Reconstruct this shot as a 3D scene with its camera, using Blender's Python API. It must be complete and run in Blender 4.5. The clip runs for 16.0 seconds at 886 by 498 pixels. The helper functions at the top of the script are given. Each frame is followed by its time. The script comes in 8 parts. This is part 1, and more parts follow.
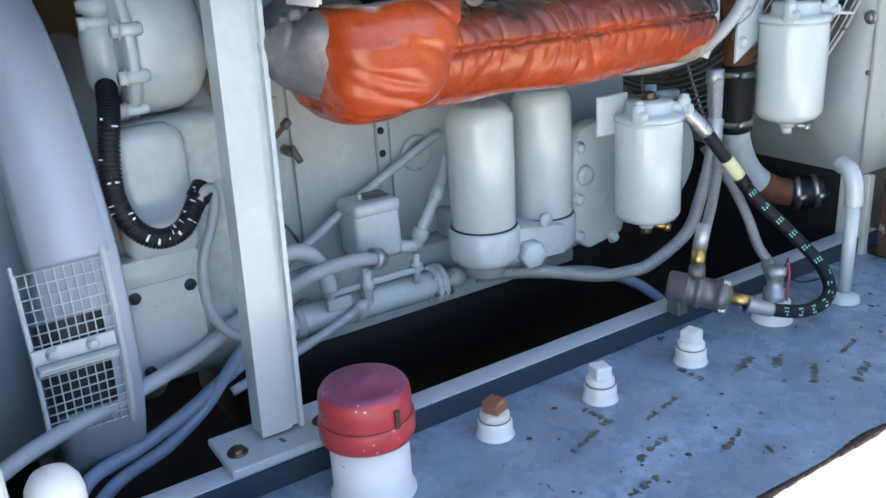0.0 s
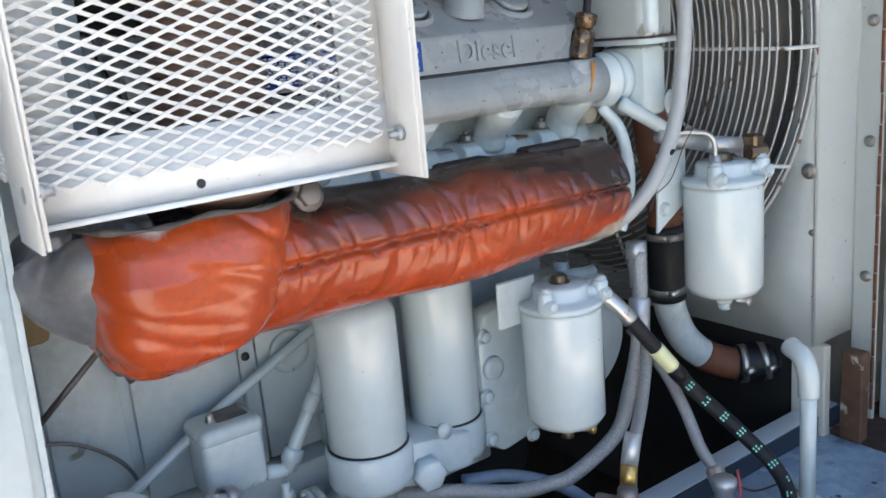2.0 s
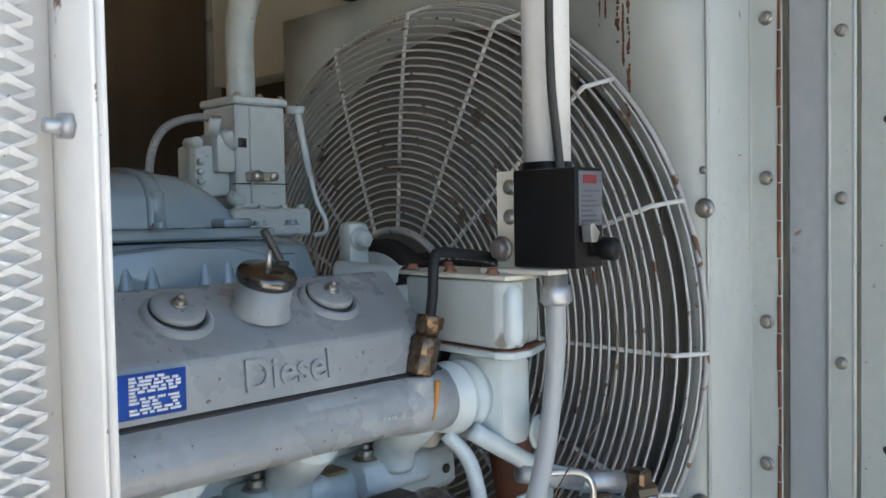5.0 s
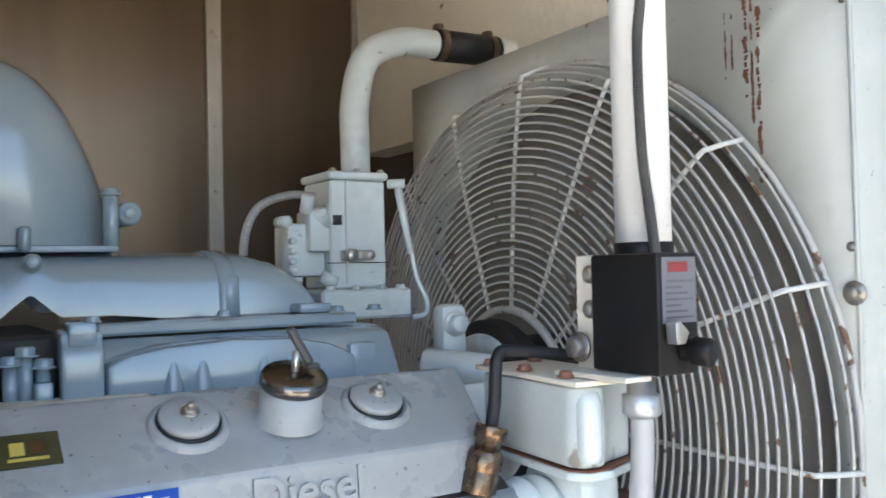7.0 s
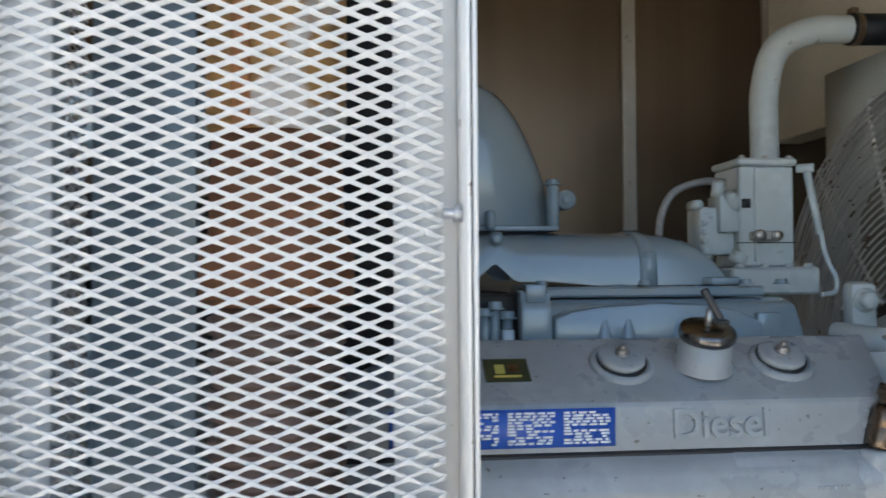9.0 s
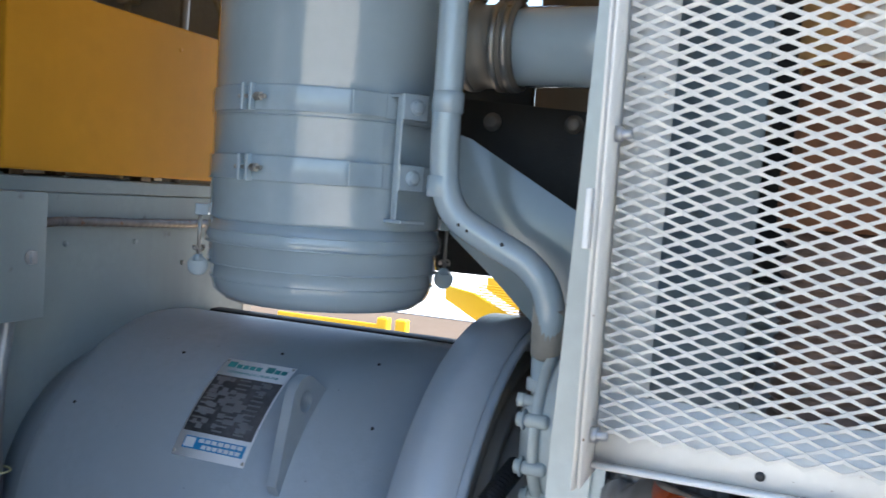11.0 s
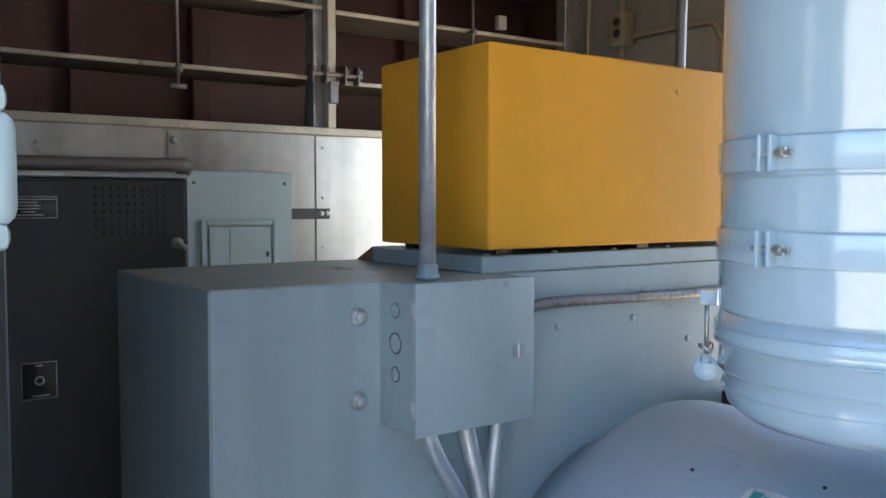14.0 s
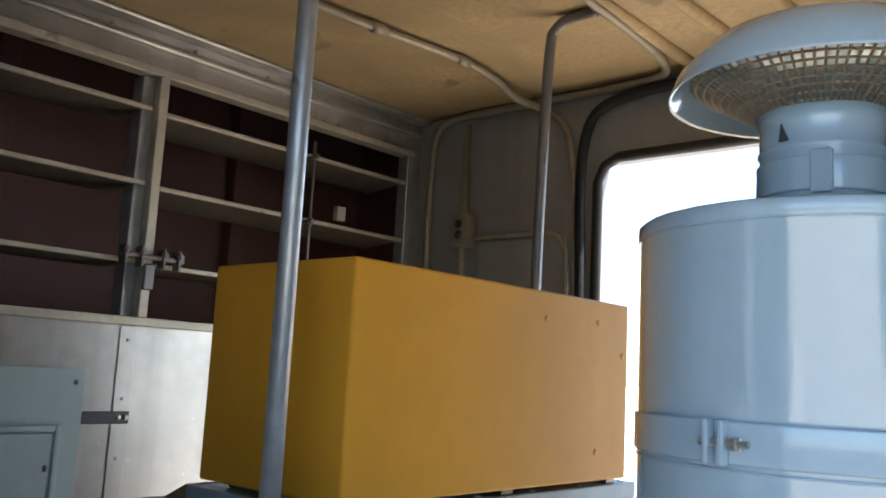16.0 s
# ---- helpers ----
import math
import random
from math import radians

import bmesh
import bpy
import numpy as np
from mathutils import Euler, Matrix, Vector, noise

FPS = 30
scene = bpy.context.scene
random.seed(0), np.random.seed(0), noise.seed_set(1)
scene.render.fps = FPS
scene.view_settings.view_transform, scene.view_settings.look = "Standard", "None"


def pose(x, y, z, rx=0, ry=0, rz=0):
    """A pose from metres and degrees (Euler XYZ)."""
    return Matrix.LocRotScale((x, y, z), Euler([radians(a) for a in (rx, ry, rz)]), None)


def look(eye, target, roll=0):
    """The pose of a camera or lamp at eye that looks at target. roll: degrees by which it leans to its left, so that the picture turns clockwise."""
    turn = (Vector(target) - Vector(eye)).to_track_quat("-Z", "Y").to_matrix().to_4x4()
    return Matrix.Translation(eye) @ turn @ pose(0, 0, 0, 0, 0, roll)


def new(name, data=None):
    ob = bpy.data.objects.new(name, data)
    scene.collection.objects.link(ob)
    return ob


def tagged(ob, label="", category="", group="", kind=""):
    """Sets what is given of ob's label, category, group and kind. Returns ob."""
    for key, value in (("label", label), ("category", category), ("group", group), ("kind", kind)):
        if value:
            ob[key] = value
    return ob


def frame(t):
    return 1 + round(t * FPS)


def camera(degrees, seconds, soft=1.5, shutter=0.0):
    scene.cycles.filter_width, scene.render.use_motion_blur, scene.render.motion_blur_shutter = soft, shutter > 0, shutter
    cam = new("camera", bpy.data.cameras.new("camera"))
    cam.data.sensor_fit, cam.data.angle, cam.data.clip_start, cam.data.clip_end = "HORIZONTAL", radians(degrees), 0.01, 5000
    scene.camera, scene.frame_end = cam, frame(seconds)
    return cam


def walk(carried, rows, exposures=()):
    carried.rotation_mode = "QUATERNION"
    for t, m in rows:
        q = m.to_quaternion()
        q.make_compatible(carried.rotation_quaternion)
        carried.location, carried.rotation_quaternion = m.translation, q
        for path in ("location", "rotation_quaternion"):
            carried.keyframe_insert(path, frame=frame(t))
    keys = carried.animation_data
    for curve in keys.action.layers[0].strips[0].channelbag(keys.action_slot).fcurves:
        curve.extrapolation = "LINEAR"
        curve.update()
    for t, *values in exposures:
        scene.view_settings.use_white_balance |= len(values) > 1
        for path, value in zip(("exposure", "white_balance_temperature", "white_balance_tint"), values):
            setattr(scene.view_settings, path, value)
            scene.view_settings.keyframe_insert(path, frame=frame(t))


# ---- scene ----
cam = camera(53.9, 16.0, shutter=0.25)
PATH = [
    (0, (0.15, 0.059, 1.494), (1.144, 1.645, 0.792), -3.7),
    (0.5, (0.199, 0.105, 1.5), (1.217, 1.696, 0.843), -4.4),
    (1, (0.29, 0.163, 1.519), (1.321, 1.763, 0.904), -5.6),
    (1.5, (0.377, 0.204, 1.534), (1.438, 1.808, 0.985), -5.8),
    (2, (0.43, 0.228, 1.555), (1.544, 1.817, 1.07), -5.1),
    (2.5, (0.45, 0.246, 1.566), (1.64, 1.796, 1.142), -4.0),
    (3, (0.471, 0.279, 1.577), (1.75, 1.775, 1.217), -3.3),
    (3.5, (0.518, 0.333, 1.591), (1.846, 1.8, 1.301), -2.3),
    (4, (0.591, 0.407, 1.619), (1.952, 1.855, 1.397), -1.2),
    (4.5, (0.659, 0.462, 1.643), (2.076, 1.866, 1.507), -0.9),
    (4.7, (0.676, 0.471, 1.654), (2.105, 1.866, 1.549), -0.9),
    (6.8, (0.873, 0.482, 1.708), (2.016, 2.122, 1.77), -1.1),
    (7, (0.888, 0.476, 1.702), (1.951, 2.169, 1.756), -1.3),
    (7.5, (0.89, 0.446, 1.697), (1.748, 2.252, 1.75), -0.9),
    (8, (0.891, 0.429, 1.684), (1.567, 2.311, 1.704), -0.5),
    (8.5, (0.867, 0.394, 1.681), (1.338, 2.337, 1.729), -0.7),
    (9, (0.814, 0.317, 1.676), (1.022, 2.306, 1.731), -0.4),
    (9.5, (0.776, 0.26, 1.664), (0.716, 2.259, 1.684), 0.6),
    (10, (0.75, 0.204, 1.654), (0.419, 2.176, 1.603), 2.5),
    (10.2, (0.746, 0.185, 1.646), (0.327, 2.14, 1.583), 3.1),
    (12.3, (0.634, 0.272, 1.684), (-0.592, 1.839, 1.479), 2.2),
    (12.5, (0.668, 0.286, 1.681), (-0.632, 1.793, 1.478), 1.8),
    (13, (0.639, 0.377, 1.692), (-0.822, 1.727, 1.484), 0.9),
    (13.5, (0.596, 0.417, 1.702), (-0.986, 1.625, 1.516), 0.3),
    (14, (0.519, 0.44, 1.728), (-1.101, 1.608, 1.613), 0.1),
    (14.5, (0.425, 0.464, 1.759), (-1.161, 1.683, 1.73), 0.6),
    (15, (0.352, 0.488, 1.786), (-1.172, 1.78, 1.864), 1.1),
    (15.5, (0.317, 0.509, 1.804), (-1.112, 1.895, 1.994), 2.1),
    (16, (0.308, 0.512, 1.819), (-1.007, 1.991, 2.105), 3.0),
]
EXPOSURES = [
    (0.0, 2.25, 6680, 10), (1.0, 2.15, 6750, 11), (2.5, 1.95, 6870, 12), (4.5, 1.65, 6720, 10), (7.0, 2.58, 6820, 12), (8.0, 2.0, 6720, 11), (9.0, 1.62, 6520, 10), (9.5, 1.42, 6450, 9), (10.0, 1.46, 6380, 9),
    (12.5, 2.12, 6470, 10), (13.0, 2.4, 6020, 7), (14.0, 2.55, 5990, 8), (15.0, 2.66, 5970, 8), (16.0, 2.02, 5850, 7),
]
walk(cam, [(t, look(eye, target, roll)) for t, eye, target, roll in PATH], EXPOSURES)

# ---- light ----
SUN_EL, SUN_AZ = 55.0, 62.0   # the sun stands behind the enclosure, past its far doorway
world = bpy.data.worlds.new("world")
scene.world = world
world.use_nodes = True
wn = world.node_tree
sky = wn.nodes.new("ShaderNodeTexSky")
sky.sky_type, sky.sun_disc = "NISHITA", False
sky.sun_elevation, sky.sun_rotation = radians(SUN_EL), radians(SUN_AZ)
wn.nodes["Background"].inputs["Strength"].default_value = 0.15
wn.links.new(sky.outputs["Color"], wn.nodes["Background"].inputs["Color"])
sun_data = bpy.data.lights.new("sun", "SUN")
sun_data.energy, sun_data.angle, sun_data.color = 4.5, radians(0.5), (1.0, 0.94, 0.85)
sun_ob = new("sun", sun_data)
sun_ob.matrix_world = look((0, 0, 0), (-math.sin(radians(SUN_AZ)) * math.cos(radians(SUN_EL)), -math.cos(radians(SUN_AZ)) * math.cos(radians(SUN_EL)), -math.sin(radians(SUN_EL))))
scene.view_settings.exposure = 0.0
# added lamp in the far doorway for warm bounce off the sunlit apron
door_data = bpy.data.lights.new("doorway_bounce_fill", "AREA")
door_data.shape, door_data.size, door_data.size_y = "RECTANGLE", 0.85, 0.60
door_data.energy, door_data.color = 1.6, (1.0, 0.80, 0.52)
door_ob = new("doorway_bounce_fill", door_data)
door_ob.matrix_world = look((-0.42, 2.47, 0.85), (-0.75, 1.35, 2.60))


# ---- materials ----
def material(name, color, rough=0.5, metal=0.0, vary=0.12, grain=60.0, stain=4.0, bump=0.15, bump_scale=250.0, dirt=None, dirt_amount=0.0, dirt_scale=9.0, coat=0.0, dirt_rough=0.8, speck=0.0, speck_color=(0.10, 0.085, 0.07), streak=0.0, streak_color=None, spec=0.5):
    """Painted, metal, rubber or cloth surface: fine grain, wide stains, relief, and patches of dirt or rust with edges of their own."""
    m = bpy.data.materials.new(name)
    m.use_nodes = True
    nt = m.node_tree
    b = nt.nodes["Principled BSDF"]
    N = nt.nodes.new
    L = nt.links.new
    tc = N("ShaderNodeTexCoord")
    pos = tc.outputs["Object"]

    def noise_tex(scale, detail=4.0, dist=0.0):
        n = N("ShaderNodeTexNoise")
        n.inputs["Scale"].default_value, n.inputs["Detail"].default_value, n.inputs["Distortion"].default_value = scale, detail, dist
        L(pos, n.inputs["Vector"])
        return n.outputs["Fac"]

    def ramp(fac, lo, hi):
        r = N("ShaderNodeMapRange")
        r.inputs["From Min"].default_value, r.inputs["From Max"].default_value = lo, hi
        L(fac, r.inputs["Value"])
        return r.outputs["Result"]

    def mix(fac, a, c):
        x = N("ShaderNodeMix")
        x.data_type = "RGBA"
        for sock, v in ((x.inputs["Factor"], fac), (x.inputs["A"], a), (x.inputs["B"], c)):
            if isinstance(v, (tuple, float)):
                sock.default_value = (*v, 1.0) if isinstance(v, tuple) else v
            else:
                L(v, sock)
        return x.outputs["Result"]

    lo = tuple(c * (1 - vary) for c in color)
    hi = tuple(min(1.0, c * (1 + vary)) for c in color)
    col = mix(ramp(noise_tex(stain, 5, 0.6), 0.3, 0.7), lo, hi)
    fine = noise_tex(grain, 3)
    col = mix(ramp(fine, 0.35, 0.75), col, tuple(c * (1 - 0.6 * vary) for c in color))
    rgh = N("ShaderNodeMapRange")
    rgh.inputs["To Min"].default_value, rgh.inputs["To Max"].default_value = max(0.02, rough - 0.08), min(1.0, rough + 0.12)
    L(noise_tex(stain * 3, 4), rgh.inputs["Value"])
    rough_out = rgh.outputs["Result"]
    if dirt:
        patch = ramp(noise_tex(dirt_scale, 8, 0.4), 0.72 - dirt_amount, 0.76 - dirt_amount)
        col = mix(patch, col, dirt)
        rm = N("ShaderNodeMix")
        L(patch, rm.inputs["Factor"])
        L(rough_out, rm.inputs["A"])
        rm.inputs["B"].default_value = dirt_rough
        rough_out = rm.outputs["Result"]
    if streak:
        mp = N("ShaderNodeMapping")
        mp.inputs["Scale"].default_value = (1.0, 1.0, 0.035)
        L(pos, mp.inputs["Vector"])
        runs = N("ShaderNodeTexNoise")
        runs.inputs["Scale"].default_value, runs.inputs["Detail"].default_value = 9.0, 7.0
        L(mp.outputs["Vector"], runs.inputs["Vector"])
        sm = N("ShaderNodeMath")
        sm.operation = "MULTIPLY"
        L(ramp(runs.outputs["Fac"], 0.42, 0.68), sm.inputs[0])
        sm.inputs[1].default_value = streak
        col = mix(sm.outputs[0], col, streak_color or tuple(c * 0.55 for c in color))
    if speck:
        spot = ramp(noise_tex(150.0, 2), 0.80 - speck, 0.84 - speck)
        col = mix(spot, col, speck_color)
    L(col, b.inputs["Base Color"])
    L(rough_out, b.inputs["Roughness"])
    b.inputs["Metallic"].default_value = metal
    b.inputs["Specular IOR Level"].default_value = spec
    b.inputs["Coat Weight"].default_value = coat
    b.inputs["Coat Roughness"].default_value = 0.13
    if bump:
        bp = N("ShaderNodeBump")
        bp.inputs["Strength"].default_value, bp.inputs["Distance"].default_value = bump, 0.002
        L(noise_tex(bump_scale, 3), bp.inputs["Height"])
        L(bp.outputs["Normal"], b.inputs["Normal"])
    return m


RUST = (0.13, 0.045, 0.02)
ENGINE = material("engine_grey_paint", (0.53, 0.585, 0.58), 0.30, vary=0.16, bump=0.35, bump_scale=110, dirt=(0.25, 0.235, 0.20), dirt_amount=0.04, dirt_scale=20, speck=0.03)
ENGINE_CLEAN = material("smooth_engine_paint", (0.545, 0.615, 0.62), 0.22, vary=0.10, bump=0.12, bump_scale=100, dirt=(0.34, 0.36, 0.35), dirt_amount=0.0, dirt_scale=30, speck=0.015, coat=0.35)
BLUE_GREY = material("blue_grey_gloss_paint", (0.235, 0.305, 0.345), 0.16, vary=0.06, bump=0.05, bump_scale=60, coat=0.8, speck=0.03)
CAN_PAINT = material("air_cleaner_enamel", (0.41, 0.515, 0.585), 0.12, vary=0.05, bump=0.10, bump_scale=11, coat=1.0, streak=0.14)
CABINET = material("cabinet_grey_paint", (0.30, 0.36, 0.37), 0.36, vary=0.09, bump=0.10, bump_scale=300, dirt=(0.20, 0.22, 0.21), dirt_amount=0.02, dirt_scale=12, streak=0.38, speck=0.035)
PANEL_GREY = material("panel_grey_paint", (0.40, 0.475, 0.465), 0.45, vary=0.05, bump=0.08, bump_scale=300, streak=0.15)
GEN_PAINT = material("generator_grey_paint", (0.33, 0.385, 0.43), 0.40, vary=0.08, bump=0.12, bump_scale=200, speck=0.04)
PALE_SHEET = material("pale_sheet_paint", (0.46, 0.53, 0.61), 0.30, vary=0.05, bump=0.08, bump_scale=120)
RING_PAINT = material("pale_ring_paint", (0.38, 0.44, 0.51), 0.34, vary=0.06, bump=0.10, bump_scale=200, speck=0.02)
WHITE = material("white_guard_paint", (0.80, 0.80, 0.785), 0.42, vary=0.07, bump=0.12, bump_scale=180, dirt=RUST, dirt_amount=-0.005, dirt_scale=30, speck=0.06, speck_color=(0.22, 0.14, 0.10))
TANK_PAINT = material("worn_blue_grey_tank_paint", (0.25, 0.355, 0.47), 0.25, vary=0.36, stain=6, bump=0.10, bump_scale=160, dirt=(0.07, 0.055, 0.042), dirt_amount=0.03, dirt_scale=26, speck=0.09)
RAIL_PAINT = material("rail_paint", (0.46, 0.53, 0.59), 0.4, vary=0.10, bump=0.1, dirt=(0.13, 0.09, 0.06), dirt_amount=0.01, dirt_scale=40)
CREAM = material("cream_tank_paint", (0.68, 0.65, 0.56), 0.5, vary=0.1, dirt=RUST, dirt_amount=0.02, dirt_scale=14, speck=0.05)
SHROUD = material("radiator_grey_paint", (0.43, 0.455, 0.43), 0.38, vary=0.08, bump=0.1, dirt=RUST, dirt_amount=0.01, dirt_scale=17, speck=0.07, streak=0.14)
SPOKE = material("pale_spoke_paint", (0.60, 0.60, 0.57), 0.5, vary=0.15, stain=60, bump=0.1, dirt=(0.20, 0.11, 0.06), dirt_amount=0.08, dirt_scale=22)
GUARD_WIRE = material("rusting_painted_wire", (0.44, 0.44, 0.42), 0.5, vary=0.1, bump=0.1, dirt=(0.13, 0.07, 0.04), dirt_amount=0.10, dirt_scale=34)
FRAME_GREY = material("frame_grey_paint", (0.34, 0.36, 0.37), 0.45, vary=0.10, bump=0.1, dirt=RUST, dirt_amount=0.02, dirt_scale=20)
YELLOW = material("ochre_yellow_enamel", (0.68, 0.32, 0.028), 0.36, vary=0.05, grain=30, bump=0.04, bump_scale=60, spec=0.12, streak=0.16)
YELLOW_OUT = material("safety_yellow_paint", (0.80, 0.50, 0.01), 0.5, vary=0.06)
GALV = material("galvanised_steel", (0.50, 0.51, 0.52), 0.42, metal=0.7, vary=0.22, stain=14, bump=0.15, bump_scale=120, dirt=(0.30, 0.27, 0.23), dirt_amount=0.04, dirt_scale=24)
SHEET = material("mill_finish_sheet", (0.50, 0.475, 0.43), 0.33, metal=0.7, vary=0.17, stain=3.0, grain=25, bump=0.08, bump_scale=60, dirt=(0.36, 0.33, 0.29), dirt_amount=0.035, dirt_scale=9, streak=0.8, speck=0.07, speck_color=(0.75, 0.75, 0.72))
DARK_SHEET = material("dull_brown_sheet", (0.150, 0.110, 0.078), 0.30, metal=0.8, vary=0.06, stain=1.2, bump=0.04, bump_scale=40, streak=0.55, speck=0.02, speck_color=(0.35, 0.31, 0.26))
CEIL = material("dusty_ceiling_paint", (0.43, 0.31, 0.155), 0.6, vary=0.24, stain=3.5, bump=0.15, dirt=(0.29, 0.21, 0.115), dirt_amount=0.06, dirt_scale=7)
DOOR_GREY = material("door_grey_paint", (0.30, 0.285, 0.26), 0.42, vary=0.12, streak=0.3)
DARK_WALL = material("unseen_wall_paint", (0.16, 0.16, 0.165), 0.5, vary=0.12, streak=0.3)
BLACK = material("black_rubber", (0.014, 0.015, 0.017), 0.5, vary=0.2, bump=0.2, spec=0.3)
BLACK_BOX = material("black_plastic", (0.012, 0.011, 0.011), 0.4, vary=0.2, bump=0.1, spec=0.25, dirt=(0.06, 0.035, 0.025), dirt_amount=-0.01, dirt_scale=40)
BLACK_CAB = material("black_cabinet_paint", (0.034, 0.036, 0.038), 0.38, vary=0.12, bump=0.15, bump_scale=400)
FILTER = material("filter_enamel", (0.60, 0.66, 0.645), 0.15, vary=0.05, bump=0.04, bump_scale=40, dirt=(0.42, 0.40, 0.34), dirt_amount=-0.01, dirt_scale=40, coat=0.6, speck=0.04)
FINS = material("dusty_radiator_fins", (0.23, 0.22, 0.195), 0.7, vary=0.2, stain=4, grain=200, bump=0.5, bump_scale=500)
GRIMY = material("grimy_cover_paint", (0.30, 0.322, 0.33), 0.27, vary=0.20, stain=6, bump=0.16, bump_scale=90, dirt=(0.235, 0.235, 0.225), dirt_amount=0.06, dirt_scale=9, speck=0.10)
NAVY = material("dark_navy", (0.028, 0.042, 0.065), 0.5, vary=0.2)
# dark steel, used as well for blocks and sheets that stand for shade
DARK = material("dark_oily_steel_and_shade", (0.022, 0.020, 0.019), 0.55, vary=0.3, bump=0.2)
RUSTY = material("rusty_red_iron", (0.17, 0.06, 0.03), 0.65, vary=0.3, bump=0.4, bump_scale=160, dirt=(0.40, 0.39, 0.36), dirt_amount=0.03, dirt_scale=12)
EXHAUST_RUST = material("scaled_exhaust_steel", (0.60, 0.32, 0.11), 0.6, metal=0.1, vary=0.35, stain=9, bump=0.3, dirt=(0.78, 0.70, 0.60), dirt_amount=0.14, dirt_scale=8)
BRASS = material("brass", (0.62, 0.44, 0.16), 0.35, metal=1.0, vary=0.2, bump=0.2)
BRONZE = material("dull_bronze", (0.19, 0.135, 0.09), 0.32, metal=0.9, vary=0.35, stain=40, bump=0.2)
STEEL = material("bright_steel", (0.55, 0.53, 0.49), 0.32, metal=0.9, vary=0.2, bump=0.15, dirt=(0.22, 0.17, 0.12), dirt_amount=0.06, dirt_scale=60)
IRON = material("grey_cast_iron", (0.22, 0.20, 0.19), 0.45, metal=0.6, vary=0.2, bump=0.35, bump_scale=200)
RED = material("faded_red_paint", (0.48, 0.05, 0.06), 0.32, vary=0.25, stain=9, bump=0.1, dirt=(0.50, 0.30, 0.36), dirt_amount=0.04, dirt_scale=9, speck=0.10, speck_color=(0.7, 0.66, 0.6))
COPPER = material("copper_brown_plug", (0.30, 0.12, 0.07), 0.5, vary=0.2)
HOSE_GREY = material("painted_grey_hose", (0.42, 0.47, 0.51), 0.42, vary=0.14, stain=12, bump=0.3, bump_scale=300, speck=0.06)
RED_DIM = material("dim_red_print", (0.22, 0.03, 0.03), 0.5, vary=0.1, bump=0.0)
PANEL_PRINT = material("worn_dark_print", (0.09, 0.09, 0.10), 0.45, vary=0.5, stain=40, bump=0.0)
DIM_LABEL = material("dark_silver_label", (0.15, 0.155, 0.17), 0.4, vary=0.2, bump=0.0)
CONDUIT_GREY = material("grey_plastic_conduit", (0.39, 0.40, 0.395), 0.42, vary=0.08, bump=0.1)
TAG_PALE = material("aged_paper_tag", (0.36, 0.33, 0.28), 0.7, vary=0.15, bump=0.0)
HOSE_BLUE = material("blue_grey_hose", (0.26, 0.35, 0.47), 0.4, vary=0.18, stain=10, bump=0.3, bump_scale=300, speck=0.08)
BRAID = material("braided_hose", (0.36, 0.36, 0.36), 0.5, metal=0.3, vary=0.5, grain=260, bump=0.6, bump_scale=500)
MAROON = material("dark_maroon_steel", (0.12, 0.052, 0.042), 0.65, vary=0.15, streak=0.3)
CONCRETE = material("pale_concrete", (0.52, 0.42, 0.33), 0.85, vary=0.12, stain=1.2, grain=20, bump=0.2, bump_scale=40)
GROUND_MAT = material("dry_yard_ground", (0.58, 0.53, 0.45), 0.9, vary=0.15, stain=0.6, grain=8, bump=0.3, bump_scale=20)
BLUE_LABEL = material("blue_label", (0.02, 0.09, 0.42), 0.4, vary=0.05, bump=0.0)
PRINT_WHITE = material("white_print", (0.78, 0.80, 0.82), 0.5, vary=0.03, bump=0.0)
PRINT_BLACK = material("black_print", (0.03, 0.03, 0.03), 0.5, vary=0.05, bump=0.0)
PRINT_BLUE = material("light_blue_print", (0.03, 0.28, 0.55), 0.4, vary=0.03, bump=0.0)
PRINT_TEAL = material("teal_print", (0.05, 0.32, 0.33), 0.4, vary=0.03, bump=0.0)
GOLD = material("gold_print", (0.55, 0.45, 0.10), 0.4, vary=0.1, bump=0.0)
PRINT_DULL = material("faded_white_print", (0.48, 0.48, 0.48), 0.5, vary=0.2, bump=0.0)
SILVER_LABEL = material("silver_label", (0.24, 0.25, 0.27), 0.4, metal=0.3, vary=0.2, bump=0.0)
MINT = material("mint_fleck", (0.25, 0.75, 0.60), 0.5, vary=0.05, bump=0.0)
PALE_TAG = material("pale_yellow_sleeve", (0.70, 0.70, 0.40), 0.5, vary=0.1, bump=0.0)
TAN_WOOD = material("brown_tarry_joint", (0.22, 0.15, 0.07), 0.6, vary=0.3)
DARK_YARD = material("darkened_yard_ground", (0.135, 0.098, 0.07), 0.9, vary=0.15, stain=1.0, grain=15)
EDGE_RUST = material("dark_edge_rust", (0.060, 0.035, 0.026), 0.7, vary=0.4, stain=40, bump=0.4)
CAP_TOP = material("purple_faded_red", (0.29, 0.065, 0.14), 0.3, vary=0.35, stain=16, bump=0.1, dirt=(0.52, 0.40, 0.44), dirt_amount=0.06, dirt_scale=14, speck=0.08, speck_color=(0.6, 0.5, 0.5))
MESH_WHITE = material("grey_white_mesh_paint", (0.73, 0.73, 0.72), 0.4, vary=0.10, bump=0.1, speck=0.04, speck_color=(0.35, 0.22, 0.14))
DIRTY_STEEL = material("dirty_bolt_steel", (0.33, 0.31, 0.28), 0.40, metal=0.75, vary=0.3, stain=60, bump=0.3, dirt=(0.16, 0.09, 0.05), dirt_amount=0.05, dirt_scale=80)
